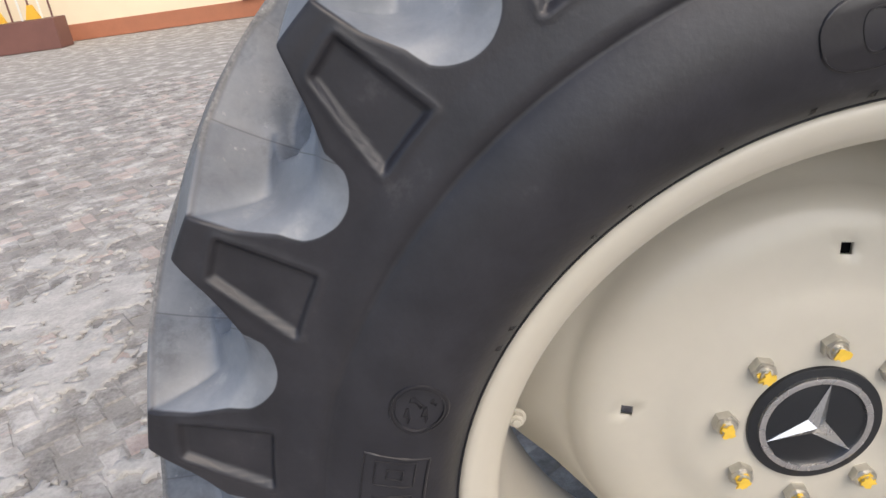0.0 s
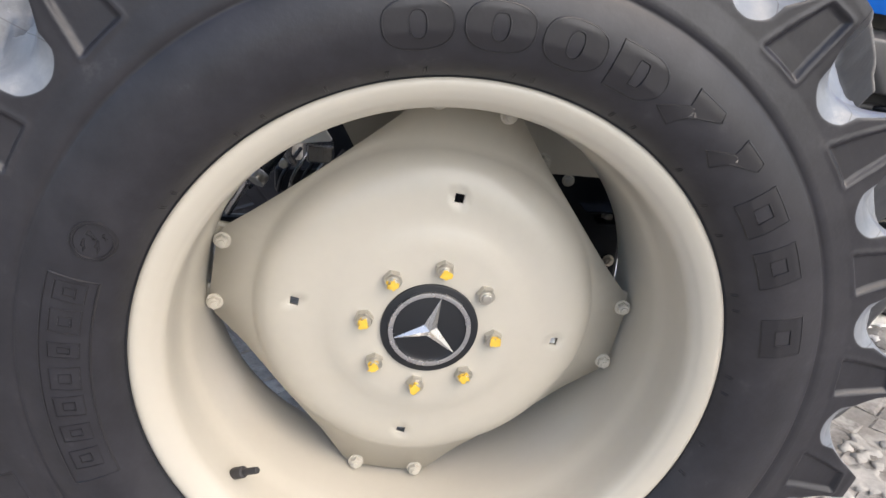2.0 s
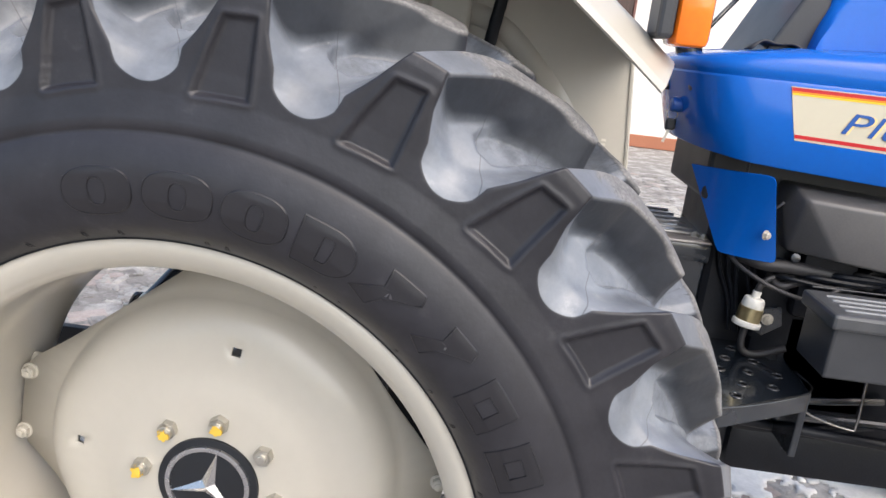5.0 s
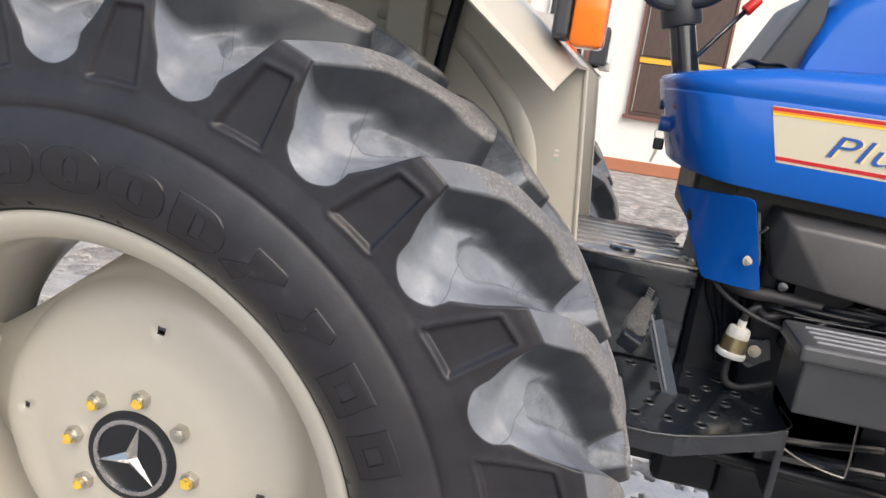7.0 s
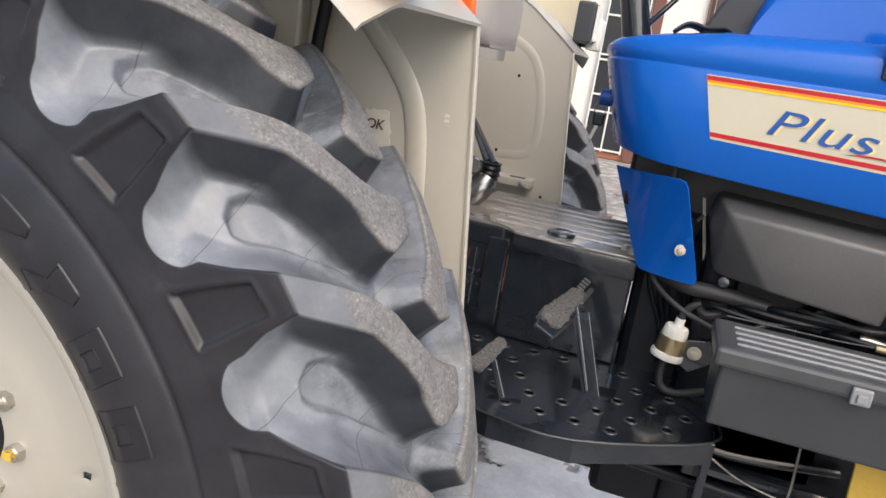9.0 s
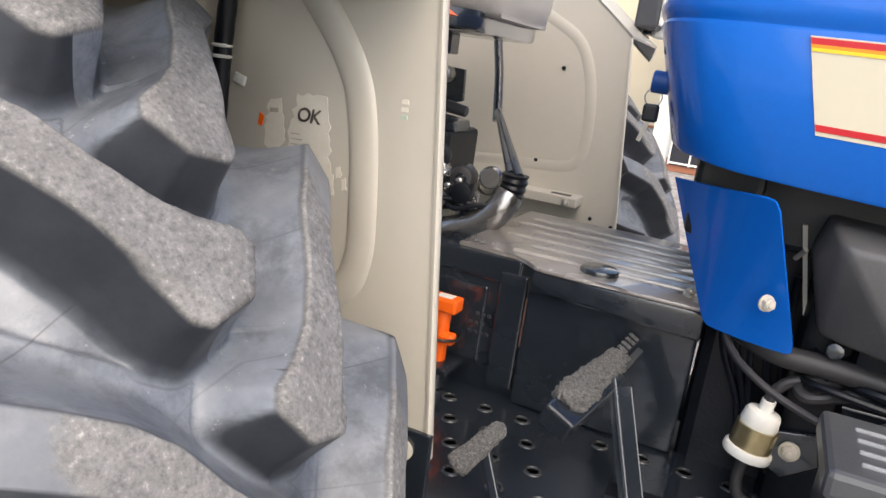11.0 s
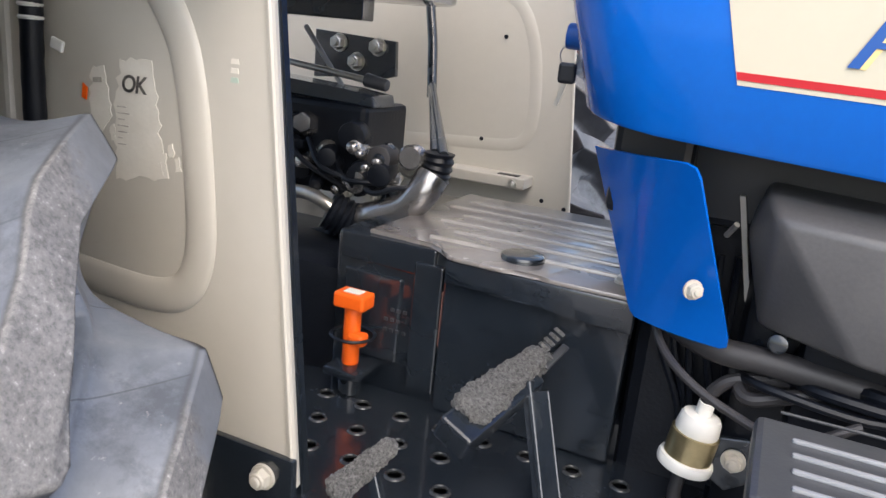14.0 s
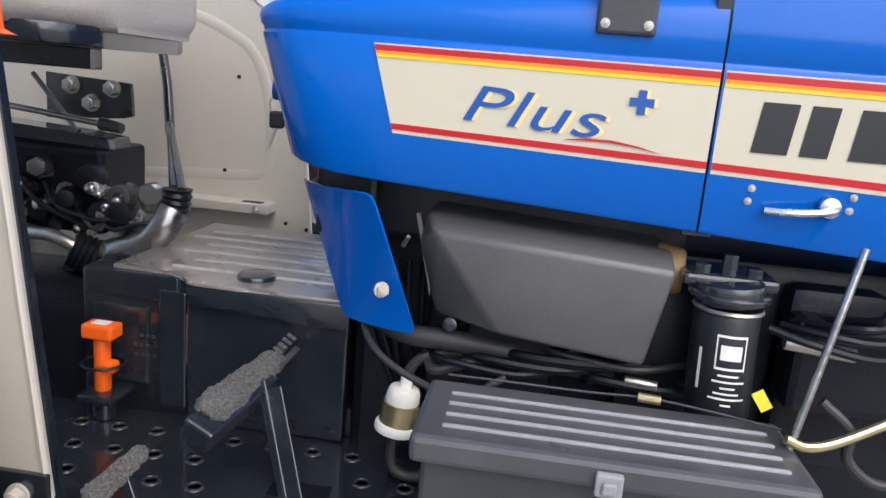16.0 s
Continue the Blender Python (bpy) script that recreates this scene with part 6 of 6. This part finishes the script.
part("pivot", rod((0.26, 0.40, 0.80), (0.26, 0.52, 0.80), 0.03, n=18, bevel=0.004), IRON, tractor, "", True)
part("brake_plate", plate([(0.15, 0.85), (0.36, 0.85), (0.47, 0.78), (0.48, 0.55), (0.22, 0.50)], 0.48, 0.52, 0.01), IRON, tractor, "black brake housing side")

for x, z in ((0.43, 0.721), (0.452, 0.618), (0.33, 0.80)):
    put("brake_bolt", SMALL_BOLT, (x, 0.480, z), tractor, STEEL, "zinc bolt")
part("linkage_box", box(-0.31, -0.20, 0.72, 0.80, 0.655, 0.715, 0.008), IRON, tractor, "black linkage block")
for k in range(5):
    x = -0.30 + 0.025 * k
    part("linkage_pipe", tube([(x, 0.712, 0.66), (x + 0.01, 0.70, 0.70), (x + 0.03, 0.71, 0.735), (x + 0.05, 0.74, 0.76)], 0.005, 8, 6), CAST if k % 2 else IRON, tractor, "", True)
# hoses and bars under the step
for k, (y, z, r) in enumerate(((0.60, 0.665, 0.011), (0.66, 0.640, 0.014), (0.63, 0.69, 0.009), (0.64, 0.610, 0.010), (0.70, 0.64, 0.016))):
    part("step_hose", tube([(0.84, y + 0.02, z + 0.01), (0.88, y + 0.015, z - 0.012), (0.95, y + 0.01, z + 0.004 * k), (1.10, y + 0.03, z - 0.02), (1.30, y + 0.06, z - 0.03 + 0.01 * k)], r, 10, 6), IRON if k % 2 else BLACK, tractor, "black hose under the step", True)
for x in (0.90, 1.02):
    part("step_support", box(x, x + 0.03, 0.56, 0.75, 0.66, 0.712, 0.003), BLACK, tractor, "black step support")

# steering column, wheel spokes, levers and switches on the cowl
col = part("steering_column", rod((0.773, CENTRE, 1.36), (0.735, CENTRE, 1.50), 0.030, 0.028, n=22), BLACK, tractor, "black steering column with collar", True)
part("column_collar", rod((0.737, CENTRE, 1.49), (0.722, CENTRE, 1.545), 0.044, 0.046, n=24, bevel=0.004), PLASTIC, col, "", True)
for pts in (((0.72, CENTRE - 0.02, 1.535), (0.69, CENTRE - 0.05, 1.525), (0.65, CENTRE - 0.10, 1.535), (0.60, CENTRE - 0.17, 1.60)), ((0.73, CENTRE - 0.02, 1.535), (0.78, CENTRE - 0.05, 1.545), (0.82, CENTRE - 0.09, 1.585), (0.85, CENTRE - 0.14, 1.64)), ((0.72, CENTRE + 0.02, 1.535), (0.69, CENTRE + 0.08, 1.55), (0.68, CENTRE + 0.18, 1.62))):
    part("wheel_spoke", tube(pts, 0.012, 10, 6), PLASTIC, col, "", True)
ring = part("steering_ring", revolve([(0.205 + 0.015 * math.cos(a), 0.015 * math.sin(a)) for a in [2 * math.pi * k / 10 for k in range(10)]], 64, (0, 0, 0), "z"), PLASTIC, col, "black steering wheel rim", True)
ring.matrix_basis = Matrix.Translation((0.70, CENTRE, 1.635)) @ Matrix.Rotation(radians(-14), 4, "Y")
tl = part("throttle_lever", rod((0.736, CENTRE - 0.02, 1.375), (0.868, CENTRE + 0.015, 1.545), 0.0055, n=10), BLACK, tractor, "black throttle lever with red knob", True)
part("red_knob", rod((0.862, CENTRE + 0.013, 1.537), (0.888, CENTRE + 0.020, 1.568), 0.013, 0.011, n=16, bevel=0.004), mat("red_plastic", (0.62, 0.02, 0.015), 0.35), tl, "red plastic knob", True)
bm = bmesh.new()
for k in range(16):
    t = k / 15
    for s in (0, 1):
        bm.verts.new((0.835 + 0.11 * t, 0.66 + 0.05 * s + 0.02 * math.sin(3 * t), 1.412 + 0.022 * math.sin(math.pi * t) * (1 - 0.3 * s) + 0.006 * math.sin(9 * t)))
bm.verts.ensure_lookup_table()
for k in range(15):
    bm.faces.new((bm.verts[2 * k], bm.verts[2 * k + 1], bm.verts[2 * k + 3], bm.verts[2 * k + 2]))
rag = part("rubber_flap", bm, HOSE, tractor, "crumpled dark rubber flap on the cowl", True)
rag.modifiers.new("thickness", "SOLIDIFY").thickness = 0.004
key = part("key_switch", rod((0.790, 0.775, 1.278), (0.724, 0.768, 1.280), 0.0155, n=18, bevel=0.003), INK_BLUE, cowl, "blue ignition switch cover", True)
part("key_ring", revolve([(0.011, 0.0), (0.012, 0.001), (0.013, 0.0), (0.012, -0.001)], 20, (0.730, 0.768, 1.258)), STEEL, key, "", True)
part("key_fob", box(0.719, 0.741, 0.762, 0.774, 1.224, 1.249, 0.004), INK_BLACK, key, "black key head")
part("key_blade", slab((0.729, 0.768, 1.226), (0.720, 0.768, 1.196), (0, -1, 0), 0.006, 0.002, 0.0), STEEL, key)
part("cowl_button", rod((0.78, 0.715, 1.325), (0.742, 0.705, 1.326), 0.011, n=16, bevel=0.003), PLASTIC, cowl, "black push button", True)
part("cowl_button", rod((0.775, 0.86, 1.318), (0.722, 0.855, 1.318), 0.011, n=16, bevel=0.003), PLASTIC, cowl, "black push button", True)

# fuel sediment bowl and its hoses
bowl = part("sediment_bowl", rod((0.9590, 0.672, 0.868), (0.9625, 0.673, 0.893), 0.025, 0.022, n=26, bevel=0.006), WHITE, tractor, "white plastic fuel sediment bowl with brass band", True)
part("bowl_neck", rod((0.9625, 0.673, 0.892), (0.9645, 0.673, 0.908), 0.009, n=14), WHITE, bowl, "", True)
part("bowl_band", rod((0.9548, 0.670, 0.838), (0.9593, 0.672, 0.870), 0.0265, n=26), BRASS, bowl, "dull brass band", True)
part("bowl_ring", rod((0.9531, 0.669, 0.826), (0.9551, 0.670, 0.840), 0.031, n=26, bevel=0.004), WHITE, bowl, "white plastic ring", True)
part("bowl_hose", tube([(0.963, 0.673, 0.902), (0.968, 0.673, 0.922), (0.985, 0.674, 0.940), (1.02, 0.68, 0.948), (1.07, 0.69, 0.955)], 0.0075, 10, 6), HOSE, bowl, "dark rubber hose", True)
part("bowl_bracket", plate([(0.975, 0.862), (1.03, 0.872), (1.04, 0.83), (1.00, 0.80), (0.972, 0.815)], 0.688, 0.696, 0.002), BLACK, bowl)
put("bowl_bolt", SMALL_BOLT, (1.003, 0.686, 0.842), bowl, BRASS, "yellow zinc bolt")
part("fuel_hose", tube([(0.953, 0.668, 0.828), (0.950, 0.664, 0.79), (0.960, 0.662, 0.768), (0.99, 0.66, 0.766), (1.045, 0.655, 0.79)], 0.0078, 12, 6), HOSE, tractor, "grey rubber fuel hose", True)
part("control_cable", tube([(0.880, 0.735, 1.04), (0.886, 0.715, 0.995), (0.902, 0.670, 0.968), (0.935, 0.630, 0.950), (0.985, 0.61, 0.932), (1.045, 0.59, 0.926), (1.10, 0.60, 0.955)], 0.0048, 10, 8), HOSE, tractor, "thin grey control cable", True)
part("thick_pipe", tube([(0.90, 0.70, 0.985), (0.955, 0.672, 0.972), (1.01, 0.665, 0.972), (1.09, 0.665, 0.968), (1.19, 0.67, 0.955), (1.26, 0.69, 0.95)], 0.0145, 14, 6), HOSE, tractor, "thick brown-grey rubber pipe", True)
part("fuel_hose", tube([(0.985, 0.69, 0.945), (1.0, 0.66, 0.93), (1.03, 0.66, 0.938), (1.08, 0.67, 0.955)], 0.008, 10, 6), HOSE, tractor, "", True)
for x0, x1, y in ((0.886, 0.94, 0.75), (0.905, 0.95, 0.745), (0.925, 0.955, 0.74), (0.945, 0.985, 0.73), (0.965, 1.0, 0.735)):
    part("brake_pipe", tube([(x0, y, 1.06), (x0 + 0.005, y, 0.95), (x1 - 0.01, y, 0.86), (x1, y - 0.02, 0.79)], 0.0048, 8, 6), IRON, tractor, "", True)
part("bell_housing", box(0.862, 1.02, 0.76, 1.05, 0.45, 1.14, 0.02), IRON, tractor, "black cast bell housing")
part("heat_shield", plate([(0.952, 1.13), (0.958, 1.13), (0.984, 1.015), (0.979, 1.015)], 0.72, 0.80), CREAM, tractor, "pale strip seen between cowl and tank")
part("flap_clip", rod((0.950, 0.645, 1.10), (0.958, 0.632, 1.115), 0.003, n=10), STEEL, flap)

# filter canister and lines beside the engine
can = part("oil_filter", rod((1.356, 0.60, 0.945), (1.350, 0.60, 1.078), 0.038, n=32, bevel=0.006), INK_BLACK, tractor, "black filter canister with white print", True)
part("filter_head", rod((1.350, 0.60, 1.086), (1.348, 0.60, 1.112), 0.040, n=32, bevel=0.005), BLACK, can, "", True)
part("filter_flange", box(1.295, 1.405, 0.60, 0.68, 1.100, 1.116, 0.005), BLACK, can)
part("filter_flange", rod((1.349, 0.60, 1.092), (1.349, 0.60, 1.100), 0.0465, n=32, bevel=0.002), BLACK, can, "", True)
for x in (1.318, 1.348, 1.378):
    part("flange_bolt", rod((x, 0.615, 1.114), (x, 0.615, 1.140 if x == 1.348 else 1.126), 0.009, n=6, bevel=0.001), BLACK, can)
part("filter_seam", revolve([(0.0385, -0.003), (0.041, 0.0), (0.0385, 0.003)], 32, (1.3505, 0.60, 1.080), "z"), STEEL, can, "bright seam", True)
part("filter_foot", rod((1.357, 0.60, 0.930), (1.357, 0.60, 0.946), 0.024, n=24, bevel=0.003), PAPER, can, "pale foot", True)


def can_print(a0, a1, z0, z1, parent, material=None):
    bm = bmesh.new()
    lo, hi = [], []
    for k in range(9):
        a = radians(a0 + (a1 - a0) * k / 8)
        for row, z in ((lo, z0), (hi, z1)):
            cx = 1.356 - (z - 0.945) * 0.045
            row.append(bm.verts.new((cx + 0.0386 * math.cos(a), 0.60 + 0.0386 * math.sin(a), z)))
    for k in range(8):
        bm.faces.new((lo[k], lo[k + 1], hi[k + 1], hi[k]))
    return part("print_bar", bm, material or WHITE, parent)


for a0, a1, z0, z1 in ((245, 297, 1.053, 1.056), (245, 297, 1.014, 1.017), (245, 247.5, 1.014, 1.056), (294.5, 297, 1.014, 1.056), (253, 289, 1.026, 1.044), (252, 288, 1.006, 1.0085), (244, 300, 0.9985, 1.001), (258, 284, 0.991, 0.9935), (248, 292, 0.984, 0.9865), (240, 304, 0.9775, 0.980), (262, 280, 0.970, 0.9725), (215, 221, 0.985, 1.035)):
    can_print(a0, a1, z0, z1, can)
part("injection_pump", box(1.44, 1.66, 0.62, 0.76, 0.95, 1.07, 0.012), IRON, tractor, "black injection pump body")
for k in range(4):
    part("pump_pipe", tube([(1.40 + 0.02 * k, 0.60 + 0.02 * k, 1.06), (1.45 + 0.02 * k, 0.585, 1.05 + 0.012 * k), (1.53, 0.59, 1.04 + 0.02 * k), (1.62, 0.62, 1.06 + 0.02 * k)], 0.0055, 8, 6), IRON, tractor, "", True)
part("pump_union", rod((1.42, 0.60, 1.045), (1.50, 0.595, 1.04), 0.009, n=12, bevel=0.002), STEEL, tractor, "", True)
part("stay_rod", rod((1.408, 0.50, 0.94), (1.464, 0.545, 1.175), 0.0044, n=12), CAST, tractor, "grey stay rod", True)
part("yellow_pipe", tube([(1.405, 0.50, 0.968), (1.43, 0.50, 0.962), (1.47, 0.51, 0.972), (1.55, 0.53, 1.01)], 0.0055, 10, 6), BRASS, tractor, "pale yellow pipe", True)
part("throttle_rod", tube([(1.03, 0.573, 0.961), (1.12, 0.572, 0.962), (1.20, 0.570, 0.963), (1.27, 0.563, 0.968), (1.34, 0.549, 0.967), (1.41, 0.53, 0.965)], 0.0016, 10, 6), PLASTIC, tractor, "bright linkage rod", True)
part("rod_joint", rod((1.257, 0.565, 0.967), (1.283, 0.560, 0.968), 0.0058, n=12, bevel=0.001), BRASS, tractor)
part("yellow_tag", slab((1.384, 0.55, 0.998), (1.398, 0.55, 0.978), (0, -1, 0), 0.014, 0.002, 0.0), mat("lemon_tag", (0.82, 0.74, 0.05), 0.5), tractor, "bright yellow tag")
part("loose_cable", tube([(1.45, 0.54, 1.00), (1.48, 0.53, 0.975), (1.485, 0.53, 0.94), (1.52, 0.53, 0.915), (1.58, 0.54, 0.92)], 0.006, 10, 6), HOSE, tractor, "", True)
part("brown_flange", rod((1.270, 0.662, 1.104), (1.306, 0.655, 1.104), 0.034, 0.028, n=24, bevel=0.006), mat("brown_gasket", (0.26, 0.16, 0.07), 0.6), tractor, "brown round gasket", True)
part("white_fitting", rod((1.046, 0.690, 0.930), (1.050, 0.672, 0.952), 0.0075, n=12, bevel=0.002), WHITE, tractor, "small white plastic fitting", True)
part("pale_fitting", rod((1.066, 0.690, 0.934), (1.068, 0.668, 0.946), 0.0095, n=14, bevel=0.002), RIB, tractor, "pale grey pipe fitting", True)
part("bright_bolt", rod((1.098, 0.69, 0.940), (1.099, 0.675, 0.941), 0.008, n=6, bevel=0.001), STEEL, tractor, "bare bolt head")
part("steel_union", rod((1.250, 0.64, 0.957), (1.292, 0.638, 0.955), 0.0062, n=12, bevel=0.0015), STEEL, tractor, "bare steel pipe union", True)
clutter = random.Random(33)
for k in range(16):
    x, z = 1.0 + 0.022 * k, clutter.uniform(0.945, 0.995)
    l = clutter.uniform(0.015, 0.05)
    part("engine_fitting", rod((x, 0.70, z), (x + clutter.uniform(-0.02, 0.03), 0.70 - l, z + clutter.uniform(-0.02, 0.02)), clutter.uniform(0.007, 0.014), n=clutter.choice((6, 12)), bevel=0.002), clutter.choice((IRON, IRON, BLACK)), tractor, "", True)
for k in range(5):
    x, z = 0.99 + 0.05 * k, 0.945 + 0.009 * (k % 4)
    part("engine_pipe", tube([(x, 0.68, z), (x + 0.03, 0.645, z + 0.006), (x + 0.12, 0.64, z + 0.004 * (k % 3)), (x + 0.19, 0.66, z + 0.008)], 0.005 + 0.0015 * (k % 3), 8, 6), HOSE if k == 3 else IRON, tractor, "", True)

# frame bars, hook and brackets under the step
for y, z, r in ((0.62, 0.61, 0.012), (0.68, 0.585, 0.012), (0.76, 0.56, 0.016)):
    part("frame_bar", rod((0.80, y, z + 0.02), (2.0, y + 0.05, z - 0.06), r, n=12), IRON, tractor, "black frame bar", True)
part("step_bracket", box(1.045, 1.06, 0.52, 0.74, 0.60, 0.75, 0.003), BLACK, tractor, "black step bracket")
part("bent_hook", tube([(1.20, 0.60, 0.83), (1.205, 0.60, 0.74), (1.208, 0.60, 0.655), (1.195, 0.60, 0.643), (1.12, 0.60, 0.66), (1.06, 0.60, 0.69)], 0.0028, 10, 8), CAST, tractor, "bent bare wire hook", True)
part("bracket_plate", box(1.06, 1.26, 0.70, 0.72, 0.63, 0.85, 0.004), IRON, tractor)
part("yellow_plate", plate([(1.262, 0.80), (1.42, 0.80), (1.42, 0.60), (1.272, 0.60)], 0.50, 0.508, 0.002), mat("ochre_paint", (0.52, 0.33, 0.05), 0.5), tractor, "ochre painted steel plate")

# far front wheel
FRONT_HUB = (2.07, 1.50, 0.37)
prof = [(0.21, -0.09), (0.25, -0.105), (0.30, -0.105), (0.345, -0.09), (0.355, -0.06), (0.36, 0.0), (0.355, 0.06), (0.345, 0.09), (0.30, 0.105), (0.25, 0.105), (0.21, 0.09)]
ft = part("front_tyre", revolve(prof, 64, FRONT_HUB), RUBBER, tractor, "black rubber front tyre with short bars", True)
for k in range(26):
    a = 2 * math.pi * k / 26
    for s in (-1, 1):
        b = a + (0.12 if s > 0 else 0)
        bm = bmesh.new()
        add_box(bm, 0.335, 0.378, -0.01 if s > 0 else -0.098, 0.098 if s > 0 else 0.01, -0.019, 0.019, 0.005)
        ob = part("tread_bar", bm, RUBBER, ft)
        ob.matrix_basis = Matrix.Translation(FRONT_HUB) @ Matrix.Rotation(-b, 4, "Y") @ Matrix.Rotation(0.5 * s, 4, "X")
part("front_rim", revolve([(0.215, -0.09), (0.20, -0.085), (0.19, -0.03), (0.06, -0.02), (0.06, 0.02), (0.19, 0.03), (0.20, 0.085), (0.215, 0.09)], 48, FRONT_HUB), CREAM, tractor, "cream painted front wheel rim", True)
part("front_axle", rod((2.07, 0.5, 0.42), (2.07, 1.42, 0.40), 0.05, n=18), IRON, tractor, "black front axle beam", True)

part("fender_stiffener", box(0.215, 0.286, 0.362, 0.394, 1.02, 1.50, 0.006), CREAM, near_side, "cream folded stiffener on the fender")

# ---- paving bricks, laid herringbone and smeared with mortar ----
def paver_coords(w, d, rng, z=0.0):
    """Top and sides of one worn brick of size w by d, centred on the origin."""
    c = 0.007
    lift = rng.uniform(-0.005, 0.002)
    tx, ty = rng.uniform(-0.012, 0.012), rng.uniform(-0.012, 0.012)
    out = []
    for s, zz in ((0.0, -0.03), (0.0, -0.006), (c, 0.0)):
        for x, y in ((-w / 2 + s, -d / 2 + s), (w / 2 - s, -d / 2 + s), (w / 2 - s, d / 2 - s), (-w / 2 + s, d / 2 - s)):
            jx, jy = rng.uniform(-0.007, 0.007), rng.uniform(-0.006, 0.006)
            out.append((x + jx, y + jy, zz + lift + tx * x + ty * y))
    return out


PAVER_FACES = [(0, 1, 5, 4), (1, 2, 6, 5), (2, 3, 7, 6), (3, 0, 4, 7), (4, 5, 9, 8), (5, 6, 10, 9), (6, 7, 11, 10), (7, 4, 8, 11), (8, 9, 10, 11)]


def pavers():
    rng = random.Random(11)
    L, B, gap = 0.168, 0.084, 0.006
    shared = []
    for k in range(8):
        me = bpy.data.meshes.new("paver")
        me.from_pydata(paver_coords(L - gap, B - gap, rng), [], PAVER_FACES)
        me.materials.append(STONE)
        shared.append(me)
    verts, faces, count = [], [], 0
    turn = radians(38)
    ct, st = math.cos(turn), math.sin(turn)
    for i in range(-100, 155):
        for j in range(-100, 155):
            # herringbone: steps of one brick width along the diagonal
            k = (i - j) % 4
            if k == 0:
                u, v, a = (i + 1.0) * B, (j + 0.5) * B, 0.0
            elif k == 2:
                u, v, a = (i + 0.5) * B, (j + 1.0) * B, math.pi / 2
            else:
                continue
            x, y = u * ct - v * st, u * st + v * ct
            if not (-7.5 < x < 4.5 and -1.3 < y < 8.5):
                continue
            if -2.45 < x < -0.85 and 0.1 < y < 4.2 and count < 290:
                count += 1
                ob = new("paver", shared[rng.randrange(8)])
                ob.parent = ground
                ob.matrix_basis = Matrix.Translation((x, y, 0.0)) @ Matrix.Rotation(a + turn + rng.uniform(-0.03, 0.03), 4, "Z")
                continue
            base = len(verts)
            ca, sa = math.cos(a + turn), math.sin(a + turn)
            for px, py, pz in paver_coords(L - gap, B - gap, rng):
                verts.append((x + px * ca - py * sa, y + px * sa + py * ca, pz))
            faces += [tuple(base + q for q in f) for f in PAVER_FACES]
    me = bpy.data.meshes.new("paving")
    me.from_pydata(verts, [], faces)
    me.materials.append(STONE)
    tagged(new("paving", me), "worn grey and pinkish brick paving laid herringbone", "paving", kind="stuff")


pavers()

# cement slurry dried on the bricks; beyond the tractor sunlit ground is painted into its paleness
def cement_smear(x0, x1, y0, y1, cover, material, cell=0.016):
    """Thin slurry dried on the bricks, in patches with ragged edges; the more the lower cover is."""
    nx, ny = int((x1 - x0) / cell), int((y1 - y0) / cell)
    wet = set()
    for i in range(nx):
        for j in range(ny):
            x, y = x0 + i * cell, y0 + j * cell
            level = noise.noise(Vector((x * 2.2, y * 2.2, 3.0))) + 0.6 * noise.noise(Vector((x * 9, y * 9, 1.0))) + 0.35 * noise.noise(Vector((x * 30, y * 30, 7.0)))
            rim = min(i, nx - i, j, ny - j) / 26
            if level > cover + 0.9 * max(0.0, 1 - rim):
                wet.add((i, j))
    verts, index, faces = [], {}, []

    def corner(i, j, low):
        if (i, j, low) not in index:
            index[i, j, low] = len(verts)
            jx, jy = noise.noise(Vector((i * 1.7, j * 1.3, 0.4))), noise.noise(Vector((i * 1.1, j * 1.9, 9.4)))
            x, y = x0 + (i + 0.7 * jx) * cell, y0 + (j + 0.7 * jy) * cell
            verts.append((x, y, -0.006 if low else 0.0055 + 0.0015 * noise.noise(Vector((x * 14, y * 14, 2.0)))))
        return index[i, j, low]

    for i, j in sorted(wet):
        faces.append([corner(i + a, j + b, False) for a, b in ((0, 0), (1, 0), (1, 1), (0, 1))])
        for (a, b), (c, d), n in (((0, 0), (1, 0), (i, j - 1)), ((1, 0), (1, 1), (i + 1, j)), ((1, 1), (0, 1), (i, j + 1)), ((0, 1), (0, 0), (i - 1, j))):
            if n not in wet:
                faces.append([corner(i + a, j + b, False), corner(i + a, j + b, True), corner(i + c, j + d, True), corner(i + c, j + d, False)])
    me = bpy.data.meshes.new("cement_smear")
    me.from_pydata(verts, [], faces)
    me.materials.append(material)
    me.polygons.foreach_set("use_smooth", [True] * len(me.polygons))
    tagged(new("cement_smear", me), "pale dried cement slurry smeared over the paving", "cement", kind="stuff")


# slurry whose colour also holds the brightness of sunlit ground
SUNLIT_CEMENT = mat("sunlit_cement", (0.83, 0.815, 0.79), 0.85, vary=0.14, scale=7, fine=80, bump=0.15, dirt=(0.46, 0.44, 0.42), dirt_amount=0.5)
GREY_CEMENT = mat("trodden_cement", (0.44, 0.425, 0.40), 0.85, vary=0.3, scale=9, fine=70, bump=0.2, dirt=(0.26, 0.25, 0.235), dirt_amount=0.7)
cement_smear(0.1, 2.9, 1.08, 3.0, -0.36, SUNLIT_CEMENT)
cement_smear(0.3, 2.6, -0.8, 1.06, -0.04, GREY_CEMENT)
cement_smear(-3.0, -0.5, -0.2, 4.0, 0.12, GREY_CEMENT)
